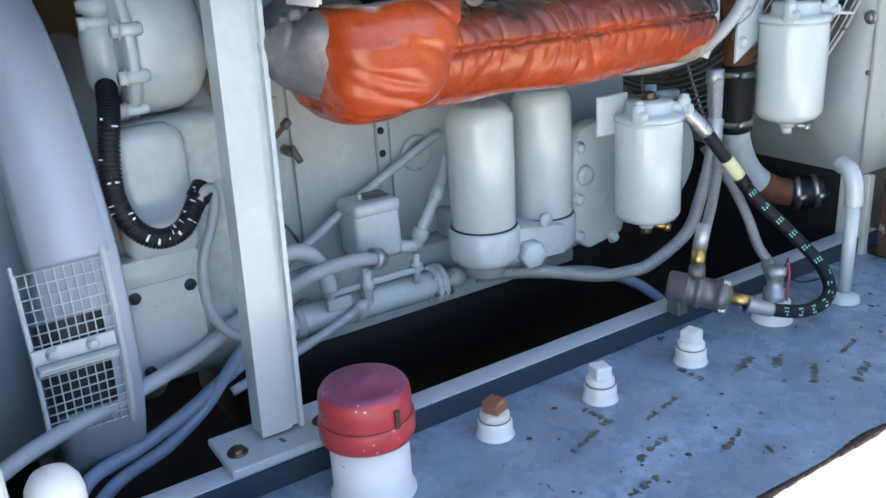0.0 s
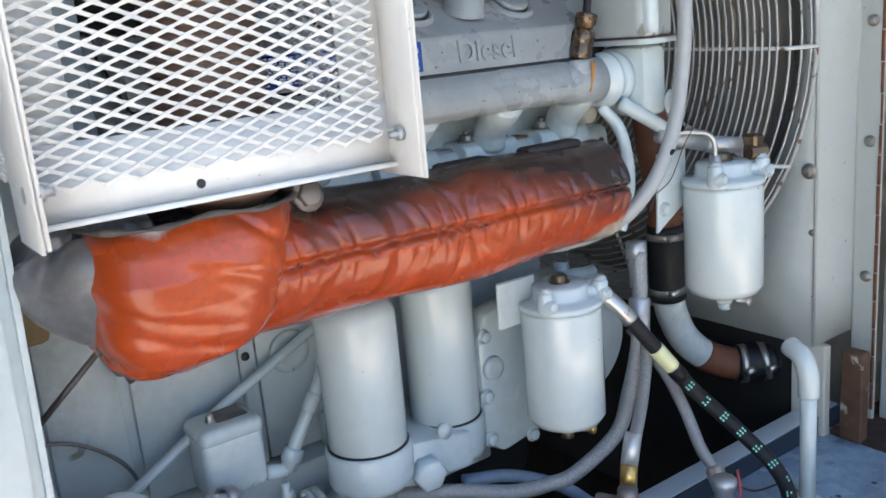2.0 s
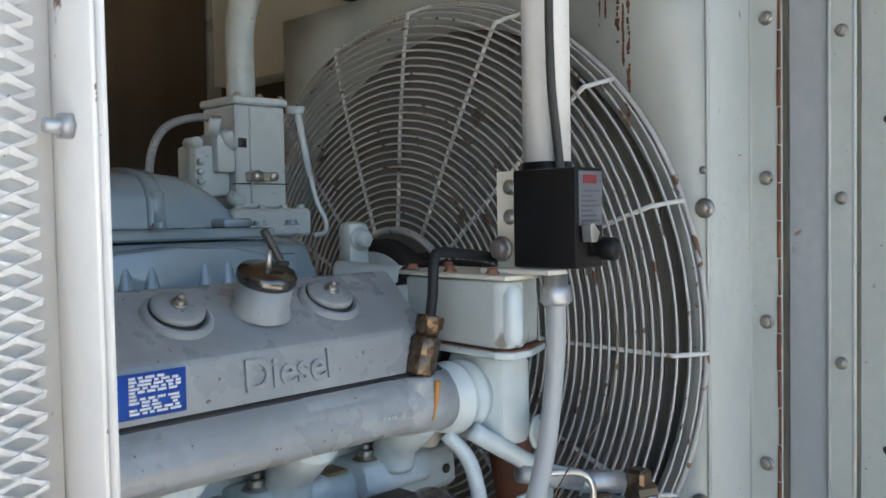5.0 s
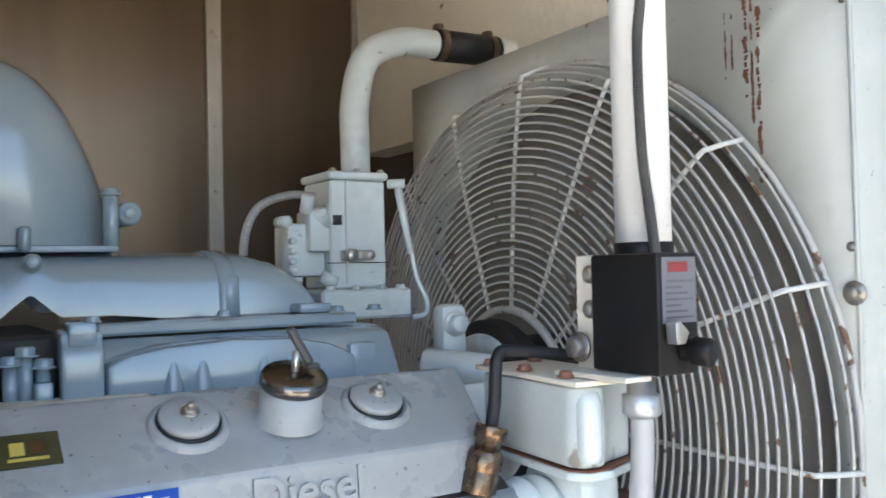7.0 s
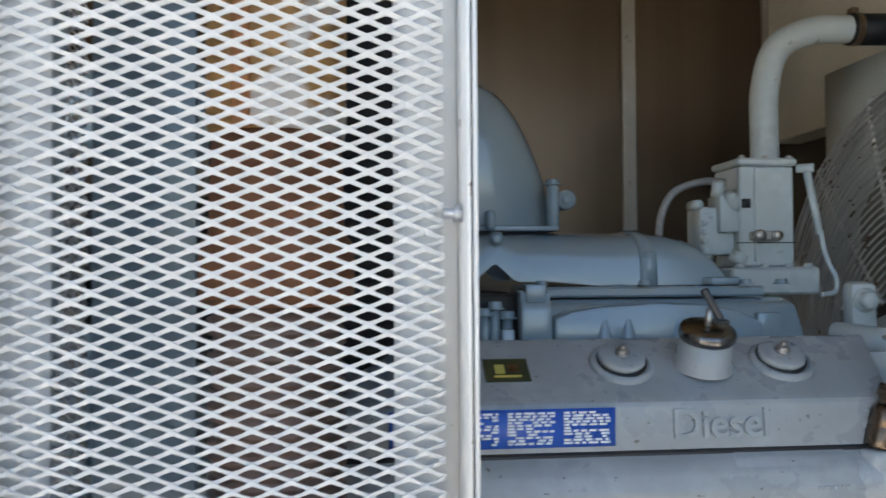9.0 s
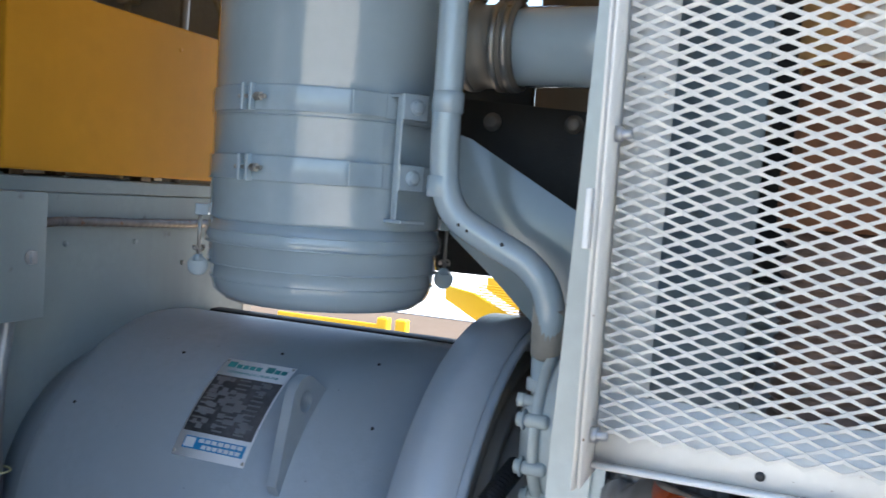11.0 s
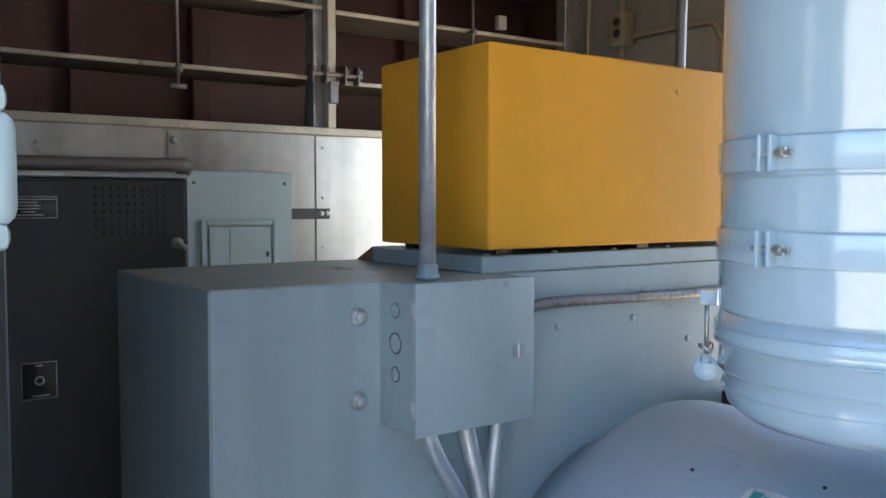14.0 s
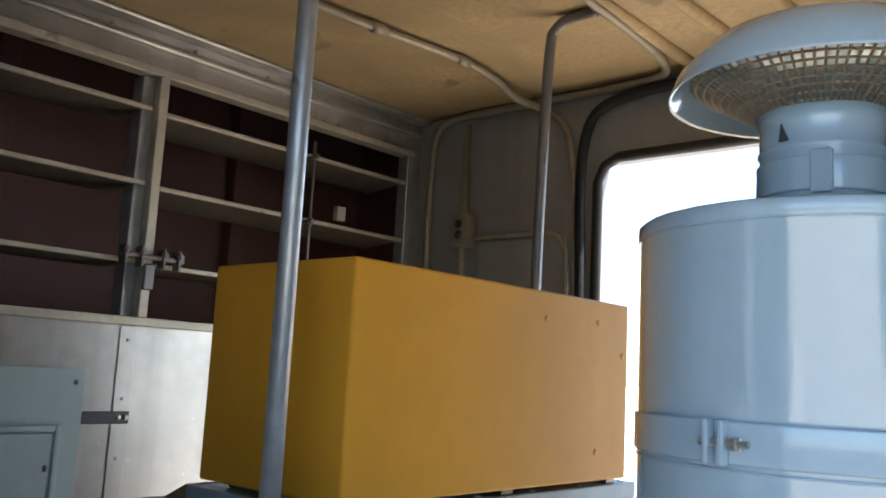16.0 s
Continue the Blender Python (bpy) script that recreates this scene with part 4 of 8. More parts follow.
for c in range(4):
    bm = B()
    for r_ in range(11):
        x0 = 0.852 + c * 0.055
        z = 1.5402 - r_ * 0.0029
        u = 0.0
        while u < 0.044:
            w = 0.004 + 0.012 * abs(noise.noise((c * 5.1 + u * 90, r_ * 1.3, 0.7)))
            if noise.noise((c * 3.3 + u * 50, r_ * 2.1, 3.0)) > -0.25:
                box(bm, x0 + u, min(x0 + u + w, x0 + 0.046), 1.1456, 1.1461, z - 0.0011, z + 0.0011, 0)
            u += w + 0.0022
    part("label_print", bm, PRINT_WHITE, lab)
# maker's badge as plain shapes
badge = Matrix.Translation(on_cover(0.970, 0.048, 0.0004)) @ Matrix((((1, 0, 0, 0), (0, S.y, NRM.y, 0), (0, S.z, NRM.z, 0), (0, 0, 0, 1))))
bm = box(B(), -0.023, 0.023, -0.018, 0.018, 0, 0.001, 0, m=badge)
bd = part("badge", bm, OLIVE, rocker, "small dark badge with gold marks")
bm = box(B(), -0.012, -0.002, -0.006, 0.008, 0.001, 0.0016, 0, m=badge)
part("badge_mark", bm, GOLD, bd)
part("badge_mark", box(B(), 0.002, 0.012, -0.004, 0.008, 0.001, 0.0016, 0, m=badge), BRONZE, bd)
part("badge_mark", box(B(), -0.014, 0.014, -0.012, -0.009, 0.001, 0.0016, 0, m=badge), GOLD, bd)

# water manifold along the head
prof = [(1.25, 1.5015), (1.149, 1.5015), (1.136, 1.490), (1.1295, 1.482), (1.123, 1.466), (1.126, 1.451), (1.136, 1.442), (1.155, 1.4385), (1.25, 1.44)]
bm = prism(B(), prof, "x", 0.68, 1.372, 0.003)
part("water_manifold", bm, GRIMY, eng)
part("manifold_collar", lathe(B(), [(0, 1.345), (0.036, 1.345), (0.039, 1.360), (0.041, 1.362), (0.041, 1.367), (0.0385, 1.369), (0.0385, 1.378), (0.041, 1.380), (0.041, 1.386), (0.038, 1.390), (0.035, 1.412), (0, 1.412)], (0.030, 1.153, 1.463), (1, 0, 0), 36), ENGINE_CLEAN, eng)
part("manifold_neck", lathe(B(), [(0, 1.29), (0.022, 1.292), (0.030, 1.31), (0.0335, 1.34), (0.0345, 1.38), (0, 1.385)], (0, 1.1535, 1.4655), (1, 0, 0), 36), GRIMY, eng)
part("casting_step", prism(B(), [(1.152, 1.499), (1.152, 1.5035), (1.138, 1.4935), (1.131, 1.485)], "x", 1.185, 1.300, 0.0015), GRIMY, eng)
bm = B()
for k in range(6):
    box(bm, 1.262 + k * 0.0058, 1.2655 + k * 0.0058, 1.1222, 1.1245, 1.463, 1.4675, 0.0006)
tagged(part("cast_mark", bm, GRIMY, eng), kind="stuff")
part("rust_run", tube(B(), spline([(1.341, 1.119, 1.494), (1.341, 1.1195, 1.480), (1.339, 1.1205, 1.466), (1.337, 1.123, 1.452)], 6), lambda s: 0.0035 * (1 - 0.6 * s), 6), material("orange_rust_run", (0.50, 0.22, 0.05), 0.6, vary=0.25, bump=0.0), eng, "orange rust run below the sensor")
# lower face of the head: a ledge carrying flanged water branches, two nuts to each flange
part("port_ledge", prism(B(), [(1.212, 1.338), (1.200, 1.348), (1.203, 1.378), (1.212, 1.389), (1.25, 1.390), (1.27, 1.338)], "x", 0.64, 1.452, 0.004), ENGINE, eng)
for k in range(5):
    c = 0.778 + 0.1425 * k
    part("branch_flange", prism(B(), [(1.190, 1.362), (1.184, 1.370), (1.188, 1.390), (1.196, 1.399), (1.246, 1.399), (1.246, 1.36)], "x", c - 0.050, c + 0.050, 0.006), ENGINE, eng)
    part("water_branch", tube(B(), spline([(c, 1.160, 1.452), (c, 1.176, 1.432), (c + 0.001, 1.194, 1.414), (c + 0.002, 1.204, 1.392)], 5), lambda s: 0.0225 + 0.007 * (1 - s) ** 2 + 0.004 * s ** 4, 24), ENGINE, eng, sharp=60)
    part("flange_grime", box(B(), c + 0.052, c + 0.090, 1.214, 1.242, 1.3885, 1.3925, 0.001), TAN_WOOD if k % 2 else GRIMY, eng, "brown grease on the ledge")
    for d in (-0.029, 0.029):
        p = Vector((c + d, 1.212, 1.399))
        part("grease_ring", lathe(B(), [(0, 0.0022), (0.0125, 0.0018), (0.0150, 0.0)], p, (0, 0, 1), 20), TAN_WOOD if (k + (d > 0)) % 3 else GRIMY, eng, "brown grease under the nut")
        bm = hexbolt(B(), p + Vector((0, 0, 0.0015)), (0, -0.08, 1), 0.0085, 0.010)
        part("flange_nut", rod(bm, p + Vector((0, 0, 0.010)), p + Vector((0, -0.001, 0.017)), 0.0048, 10, round_end=0.001), DIRTY_STEEL if d < 0 else ENGINE, eng)
for k in range(10):
    part("bolt", hexbolt(B(), (0.70 + k * 0.0815, 1.2015, 1.365), (0, -1, 0), 0.0055, 0.004, False), ENGINE if k % 3 else DARK, eng)
part("ledge_boss", lathe(B(), [(0, 0.045), (0.012, 0.045), (0.015, 0.041), (0.017, 0.0), (0, 0)], (1.408, 1.238, 1.407), (0, -1, 0.1), 20), CREAM, eng)
# thermostat housing and its elbow
part("thermostat_housing", prism(B(), [(1.420, 1.25), (1.404, 1.092), (1.412, 1.078), (1.434, 1.076), (1.444, 1.086), (1.488, 1.100), (1.50, 1.25)], "z", 1.521, 1.595, 0.005), ENGINE, eng)
part("housing_flange", prism(B(), [(1.416, 1.258), (1.398, 1.072), (1.452, 1.070), (1.494, 1.094), (1.506, 1.258)], "z", 1.5965, 1.602, 0.002), CREAM, eng)
part("housing_joint", prism(B(), [(1.416, 1.258), (1.400, 1.090), (1.412, 1.072), (1.440, 1.071), (1.494, 1.094), (1.504, 1.258)], "z", 1.511, 1.519, 0.002), ENGINE_CLEAN, eng)
part("joint_rust", prism(B(), [(1.418, 1.258), (1.4025, 1.0905), (1.413, 1.0735), (1.4385, 1.0725), (1.491, 1.0955), (1.502, 1.258)], "z", 1.5192, 1.5206, 0), RUSTY, eng)
part("housing_elbow", prism(B(), [(1.424, 1.19), (1.424, 1.116), (1.436, 1.100), (1.466, 1.097), (1.482, 1.110), (1.488, 1.19)], "z", 1.405, 1.509, 0.012), ENGINE_CLEAN, eng)
part("housing_rib", lathe(B(), [(0, 1.525), (0.011, 1.527), (0.0125, 1.535), (0.0125, 1.580), (0.009, 1.59), (0, 1.592)], (1.4205, 1.082, 0), (0, 0, 1), 20), ENGINE_CLEAN, eng)
for x, y in ((1.424, 1.240), (1.416, 1.17), (1.410, 1.10), (1.48, 1.235)):
    part("bolt", hexbolt(B(), (x, y, 1.603), (0, 0, 1), 0.0055, 0.006), COPPER, eng)
part("drain_plug", hexbolt(B(), (1.455, 1.078, 1.425), (0.2, -1, 0), 0.013, 0.014), ENGINE, eng)
# air box, duct and intake horn on top
part("air_box", prism(B(), [(1.40, 1.50), (1.385, 1.575), (1.42, 1.632), (1.45, 1.640), (1.66, 1.640), (1.70, 1.60), (1.68, 1.50)], "x", 1.035, 1.40, 0.006), BLUE_GREY, eng)
# solid dark block in place of the deep shade under horn and duct
part("valley_shade", box(B(), 0.62, 1.034, 1.425, 1.70, 1.45, 1.648, 0.004), DARK, eng, "dark block for the shaded hollow beside the air box")
arch = [(1.062, 1.56), (1.062, 1.618), (1.085, 1.627), (1.12, 1.633), (1.19, 1.637), (1.26, 1.634), (1.30, 1.626), (1.332, 1.612), (1.336, 1.56)]
part("arched_cover", prism(B(), arch, "y", 1.374, 1.43, 0.006), BLUE_GREY, eng)
for x in (1.126, 1.156, 1.222, 1.252):
    part("cover_rib", lathe(B(), [(0, 0), (0.0125, 0.001), (0.0115, 0.020), (0.0075, 0.045), (0.003, 0.060), (0, 0.062)], (x, 1.378, 1.570), (0, 0.06, 1), 16), BLUE_GREY, eng)
for x0, x1, y0_, z0_, z1_ in ((1.337, 1.372, 1.40, 1.575, 1.622), (1.374, 1.400, 1.43, 1.58, 1.636), (1.300, 1.345, 1.46, 1.656, 1.668), (1.033, 1.060, 1.40, 1.57, 1.622)):
    part("cover_step", box(B(), x0, x1, y0_, 1.52, z0_, z1_, 0.005, seg=2), BLUE_GREY, eng)
part("air_box_plate", box(B(), 1.066, 1.372, 1.45, 1.70, 1.642, 1.656, 0.003), BLUE_GREY, eng)
for x in (1.06, 1.20, 1.34, 1.39):
    part("bolt", hexbolt(B(), (x, 1.44, 1.658), (0, 0, 1), 0.007, 0.007), BLUE_GREY, eng)
for x0, x1 in ((0.885, 0.965), (1.021, 1.0605)):
    part("rocker_clamp", prism(B(), [(1.372, 1.56), (1.376, 1.632), (1.382, 1.640), (1.384, 1.652), (1.424, 1.654), (1.424, 1.56)], "x", x0, x1, 0.004), BLUE_GREY, eng)
    part("clamp_pad", box(B(), (x0 + x1) / 2 - 0.013, (x0 + x1) / 2 + 0.013, 1.378, 1.41, 1.638, 1.661, 0.003, seg=2), BLUE_GREY, eng)
for x, z in ((0.979, 1.622), (0.992, 1.630), (1.008, 1.618)):
    part("clamp_bolt", hexbolt(rod(B(), (x, 1.40, z - 0.05), (x, 1.40, z), 0.007, 12), (x, 1.40, z), (0, 0, 1), 0.009, 0.010), BLUE_GREY, eng)
part("injector_pillar", box(B(), 0.998, 1.016, 1.385, 1.41, 1.56, 1.606, 0.004, seg=2), BLUE_GREY, eng)
# gasket edge in cream, its bright lit line put into the colour
part("lit_gasket_edge", box(B(), 0.84, 1.10, 1.255, 1.40, 1.584, 1.589, 0.002), CREAM, eng)
bm = B()
rows = []
for i in range(109):
    x = 0.80 + 0.54 * i / 108
    h = 0.076 if x < 1.235 else 0.076 * max(0.0, 1 - ((x - 1.235) / 0.106) ** 2.2) ** 0.5
    lift = 0.006 * max(0.0, min(1.0, (1.15 - x) / 0.06)) + 0.026 * max(0.0, 1 - abs(x - 1.008) / 0.030)
    rows.append([bm.verts.new((x, 1.58 - 0.088 * math.cos(math.pi * j / 16), 1.657 + lift * (1 - math.sin(math.pi * j / 16)) + (h + 0.001) * math.sin(math.pi * j / 16) ** 0.5)) for j in range(17)])
for p, q in zip(rows, rows[1:]):
    for j in range(16):
        bm.faces.new((p[j], p[j + 1], q[j + 1], q[j]))
part("air_duct", bm, BLUE_GREY, eng)
bm = B()
rows = []
for x, k in ((1.212, 0.0), (1.213, 0.0035), (1.233, 0.0035), (1.234, 0.0)):
    rows.append([bm.verts.new((x, 1.58 - (0.088 + k) * math.cos(math.pi * j / 16), 1.657 + (0.077 + k) * math.sin(math.pi * j / 16) ** 0.5)) for j in range(17)])
for p, q in zip(rows, rows[1:]):
    for j in range(16):
        bm.faces.new((p[j], p[j + 1], q[j + 1], q[j]))
part("duct_band", bm, BLUE_GREY, eng)
part("duct_boss", lathe(B(), [(0, 1.655), (0.014, 1.655), (0.012, 1.702), (0, 1.708)], (1.226, 1.500, 0), (0, 0, 1), 16), BLUE_GREY, eng)
part("bolt", hexbolt(B(), (1.01, 1.492, 1.722), (0, -1, 0.1), 0.007, 0.008), BLUE_GREY, eng)
HZ = (1.742, 1.775, 1.808, 1.840, 1.870, 1.897, 1.920, 1.938, 1.950, 1.957, 1.961)
HR = (1.112, 1.110, 1.104, 1.092, 1.078, 1.064, 1.048, 1.031, 1.012, 0.995, 0.975)
bm = B()
rows = []
for k, (z, xr) in enumerate(zip(HZ, HR)):
    s = (z - 1.742) / 0.221
    xl = 0.868 + 0.075 * s ** 3
    dep = 0.113 * max(0.02, 1 - s ** 2.4) ** 0.5
    cx, aw = (xr + xl) / 2, (xr - xl) / 2
    rows.append([bm.verts.new((cx + aw * math.cos(2 * math.pi * j / 56), 1.63 - 0.03 * s + dep * math.sin(2 * math.pi * j / 56), z)) for j in range(56)])
for p, q in zip(rows, rows[1:]):
    for j in range(56):
        bm.faces.new((p[j], p[(j + 1) % 56], q[(j + 1) % 56], q[j]))
bm.faces.new(rows[-1])
tube(bm, spline([(0.975, 1.63, 1.862), (0.93, 1.63, 1.884), (0.86, 1.62, 1.898), (0.72, 1.60, 1.90)], 8), 0.070, 36)
horn = part("intake_horn", bm, BLUE_GREY, eng, sharp=60)
part("horn_flange", box(B(), 0.85, 1.105, 1.52, 1.74, 1.734, 1.742, 0.003, seg=2), BLUE_GREY, eng)
part("horn_boss", rod(rod(B(), (1.124, 1.62, 1.781), (1.124, 1.552, 1.781), 0.0145, 20, round_end=0.0025), (1.124, 1.553, 1.781), (1.124, 1.548, 1.781), 0.007, 12, round_end=0.001), BLUE_GREY, eng)
part("horn_lug", rod(B(), (1.098, 1.53, 1.735), (1.098, 1.53, 1.80), 0.009, 16, round_end=0.003), BLUE_GREY, eng)
part("horn_lug", rod(B(), (1.005, 1.51, 1.735), (1.005, 1.51, 1.762), 0.007, 16, round_end=0.003), BLUE_GREY, eng)
part("bolt", hexbolt(B(), (1.098, 1.53, 1.80), (0, 0, 1), 0.009, 0.008), BLUE_GREY, eng)
# governor
gov = part("governor", box(B(), 1.402, 1.489, 1.588, 1.680, 1.682, 1.836, 0.003), ENGINE, eng)
part("governor_lid", box(B(), 1.398, 1.493, 1.584, 1.684, 1.837, 1.848, 0.003), ENGINE, gov)
for x, y in ((1.408, 1.592), (1.484, 1.592), (1.446, 1.592)):
    part("lid_screw", hexbolt(B(), (x, y, 1.848), (0, 0, 1), 0.004, 0.005), STEEL, gov)
part("governor_seam", box(B(), 1.401, 1.490, 1.5872, 1.6, 1.718, 1.7195, 0), DARK, gov)
part("governor_edge", box(B(), 1.424, 1.428, 1.584, 1.590, 1.69, 1.835, 0.001), ENGINE, gov)
part("governor_tag", box(B(), 1.405, 1.419, 1.5868, 1.5876, 1.772, 1.786, 0), PRINT_BLACK, gov)
bm = box(B(), 1.415, 1.462, 1.574, 1.588, 1.722, 1.736, 0.002)
lathe(bm, [(0, 0), (0.009, 0), (0.009, 0.01), (0, 0.011)], (1.424, 1.574, 1.729), (0, -1, 0), 12)
lathe(bm, [(0, 0), (0.007, 0), (0.007, 0.01), (0, 0.011)], (1.452, 1.574, 1.729), (0, -1, 0), 12)
part("governor_latch", bm, STEEL, gov)
part("governor_base", box(B(), 1.375, 1.515, 1.56, 1.70, 1.640, 1.681, 0.004), ENGINE, gov)
for x in (1.39, 1.43, 1.47, 1.50):
    part("bolt", hexbolt(B(), (x, 1.568, 1.681), (0, 0, 1), 0.006, 0.006), ENGINE, gov)
bm = tube(B(), spline([(1.505, 1.575, 1.83), (1.512, 1.57, 1.78), (1.522, 1.56, 1.70), (1.532, 1.55, 1.665), (1.525, 1.54, 1.645), (1.50, 1.535, 1.640)], 6), 0.004, 8)
rod(bm, (1.503, 1.575, 1.825), (1.516, 1.565, 1.73), 0.0055, 8)
rod(bm, (1.492, 1.585, 1.832), (1.512, 1.57, 1.832), 0.007, 8)
part("throttle_link", bm, ENGINE_CLEAN, gov)
bm = box(B(), 1.345, 1.402, 1.605, 1.66, 1.70, 1.775, 0.006, seg=2)
box(bm, 1.372, 1.402, 1.590, 1.64, 1.735, 1.792, 0.004, seg=2)
for z in (1.708, 1.722, 1.736, 1.750):
    rod(bm, (1.350, 1.604, z), (1.350, 1.596, z), 0.005, 8)
rod(bm, (1.352, 1.60, 1.700), (1.352, 1.60, 1.690), 0.011, 10)
rod(bm, (1.33, 1.60, 1.775), (1.33, 1.57, 1.775), 0.008, 10)
rod(bm, (1.40, 1.60, 1.77), (1.385, 1.585, 1.795), 0.010, 10)
rod(bm, (1.37, 1.60, 1.79), (1.37, 1.59, 1.812), 0.009, 10)
rod(bm, (1.385, 1.585, 1.70), (1.405, 1.58, 1.69), 0.010, 10)
part("shutdown_solenoid", bm, ENGINE, gov)
part("control_hose", tube(B(), spline([(1.385, 1.60, 1.812), (1.355, 1.62, 1.815), (1.318, 1.64, 1.80), (1.300, 1.65, 1.76), (1.300, 1.66, 1.70)], 6), 0.006, 8), BRAID, gov)
# coolant crossover pipe to the radiator top
pipe = thing("coolant_pipe", "grey painted coolant pipe with black hose to the radiator", "pipe")
part("pipe", tube(B(), spline([(1.548, 1.80, 1.66), (1.548, 1.80, 1.90), (1.550, 1.80, 2.0), (1.575, 1.80, 2.075), (1.64, 1.80, 2.108), (1.70, 1.80, 2.112), (1.73, 1.80, 2.113)], 8), 0.025, 18), ENGINE, pipe)
part("hose", tube(B(), [(1.71, 1.80, 2.112), (1.845, 1.80, 2.115)], 0.0285, 20), BLACK, pipe, "black rubber coolant hose")
for x in (1.722, 1.83):
    bm = lathe(B(), [(0.0286, -0.006), (0.030, -0.006), (0.030, 0.006), (0.0286, 0.006)], (x, 1.80, 2.113), (1, 0, 0), 24)
    box(bm, x - 0.007, x + 0.007, 1.795, 1.812, 2.142, 2.152, 0.001)
    part("hose_clamp", bm, BRONZE, pipe)
part("spout", lathe(B(), [(0, 0), (0.026, 0), (0.026, 0.05), (0.04, 0.05), (0.04, 0.06), (0, 0.06)], (1.84, 1.80, 2.115), (1, 0, 0), 20), CREAM, pipe)
plate("header_tank", "cream painted radiator header above the shroud", "radiator header", CREAM, 1.88, 1.96, 1.03, 2.44, 2.0, ZC)

# fan drive and hoses behind the cover
bm = rod(B(), (1.46, 1.44, 1.585), (1.53, 1.36, 1.575), 0.022, 16, round_end=0.004)
part("fan_drive_pipe", bm, ENGINE, eng)
part("drive_hose", tube(B(), spline([(1.52, 1.37, 1.575), (1.55, 1.32, 1.585), (1.57, 1.25, 1.58), (1.58, 1.2, 1.55)], 6), 0.021, 14), BLACK, eng, "black rubber hose")
bm = box(B(), 1.49, 1.53, 1.44, 1.47, 1.58, 1.66, 0.010, seg=2)
hexbolt(bm, (1.51, 1.44, 1.635), (0, -1, 0), 0.012, 0.015)
part("dipstick_bracket", bm, ENGINE, eng)
part("pulley_face", lathe(B(), [(0.078, 1.626), (0.080, 1.620), (0.108, 1.618), (0.112, 1.626)], (0, *RC), (1, 0, 0), 48), ENGINE, eng)
part("fan_pulley", lathe(B(), [(0.05, 1.640), (0.078, 1.632), (0.108, 1.626), (0.128, 1.628), (0.132, 1.634), (0.118, 1.645), (0.132, 1.656), (0.128, 1.662), (0.05, 1.662)], (0, *RC), (1, 0, 0), 48), DARK, eng)

# ---- breather tube, control box and loom ----
crank = thing("breather_tube", "tall cream painted breather tube with taped joints", "breather tube")
BT = (1.533, 1.119)
part("tube", lathe(B(), [(0, 1.70), (0.0285, 1.70), (0.0285, ZC - 0.02), (0, ZC - 0.02)], (*BT, 0), (0, 0, 1), 32), WHITE, crank)
for z0, z1 in ((1.708, 1.728), (1.978, 1.996)):
    part("tape", lathe(B(), [(0.0287, z0), (0.0300, z0 + 0.001), (0.0300, z1 - 0.001), (0.0287, z1)], (*BT, 0), (0, 0, 1), 32), BLACK_BOX, crank, "black tape")
part("loom", tube(B(), spline([(1.513, 1.094, 2.20), (1.512, 1.091, 2.0), (1.503, 1.090, 1.92), (1.504, 1.089, 1.82), (1.513, 1.088, 1.75), (1.520, 1.088, 1.70)], 12), 0.0049, 10), BLACK, crank, "black corrugated loom")
bm = B()
LOOM = spline([(1.513, 1.094, 2.20), (1.512, 1.091, 2.0), (1.503, 1.090, 1.92), (1.504, 1.089, 1.82), (1.513, 1.088, 1.75), (1.520, 1.088, 1.70)], 46)
for p, q in zip(LOOM[:-1], LOOM[1:]):
    ring_tube(bm, tuple(p), tuple(Vector(q) - Vector(p)), 0.0049, 0.0007, 10, 4)
tagged(part("loom_rib", bm, LOOM_RIB, crank), kind="stuff")
cbox = thing("switch_box", "black control box with silver label on a bracket", "switch box")
M5 = Matrix.Translation((1.436, 1.008, 1.609))
part("case", box(B(), 0, 0.050, 0, 0.084, 0, 0.106, 0.003, m=M5, seg=2), BLACK_BOX, cbox)
part("label", box(B(), 0.005, 0.046, -0.0012, -0.0004, 0.045, 0.102, 0, m=M5), DIM_LABEL, cbox, "silver label with unreadable print")
bm = B()
for k in range(7):
    box(bm, 0.009, 0.042 - 0.007 * (k % 3), -0.0018, -0.0013, 0.049 + k * 0.0052, 0.0510 + k * 0.0052, 0, m=M5)
part("label_print", bm, PANEL_PRINT, cbox)
part("red_mark", box(B(), 0.012, 0.036, -0.0018, -0.0013, 0.089, 0.098, 0, m=M5), RED_DIM, cbox)
part("knob", lathe(B(), [(0.010, 0.0), (0.010, 0.009), (0.0125, 0.010), (0.0125, 0.024), (0.0105, 0.027), (0, 0.0275)], M5 @ Vector((0.030, 0.0, 0.022)), (0.35, -0.9, -0.1), 20), BLACK_BOX, cbox, "black knob")
part("clip", prism(B(), [(0.006, 0.028), (0.016, 0.028), (0.021, 0.038), (0.010, 0.048), (0.004, 0.046)], "y", -0.016, -0.004, 0.001), STEEL, cbox).matrix_basis = M5
bm = box(B(), 0.010, 0.014, 0.086, 0.116, -0.006, 0.106, 0.001, m=M5)
box(bm, -0.02, 0.012, 0.02, 0.116, -0.006, -0.001, 0.001, m=M5)
part("bracket", bm, CREAM, cbox)
part("bolt", hexbolt(B(), M5 @ Vector((0.0, 0.100, 0.020)), (-1, 0, 0), 0.010, 0.012), IRON, cbox)
for z in (0.055, 0.088):
    part("bolt", hexbolt(B(), M5 @ Vector((0.010, 0.096, z)), (-1, 0, 0), 0.006, 0.005), STEEL, cbox)
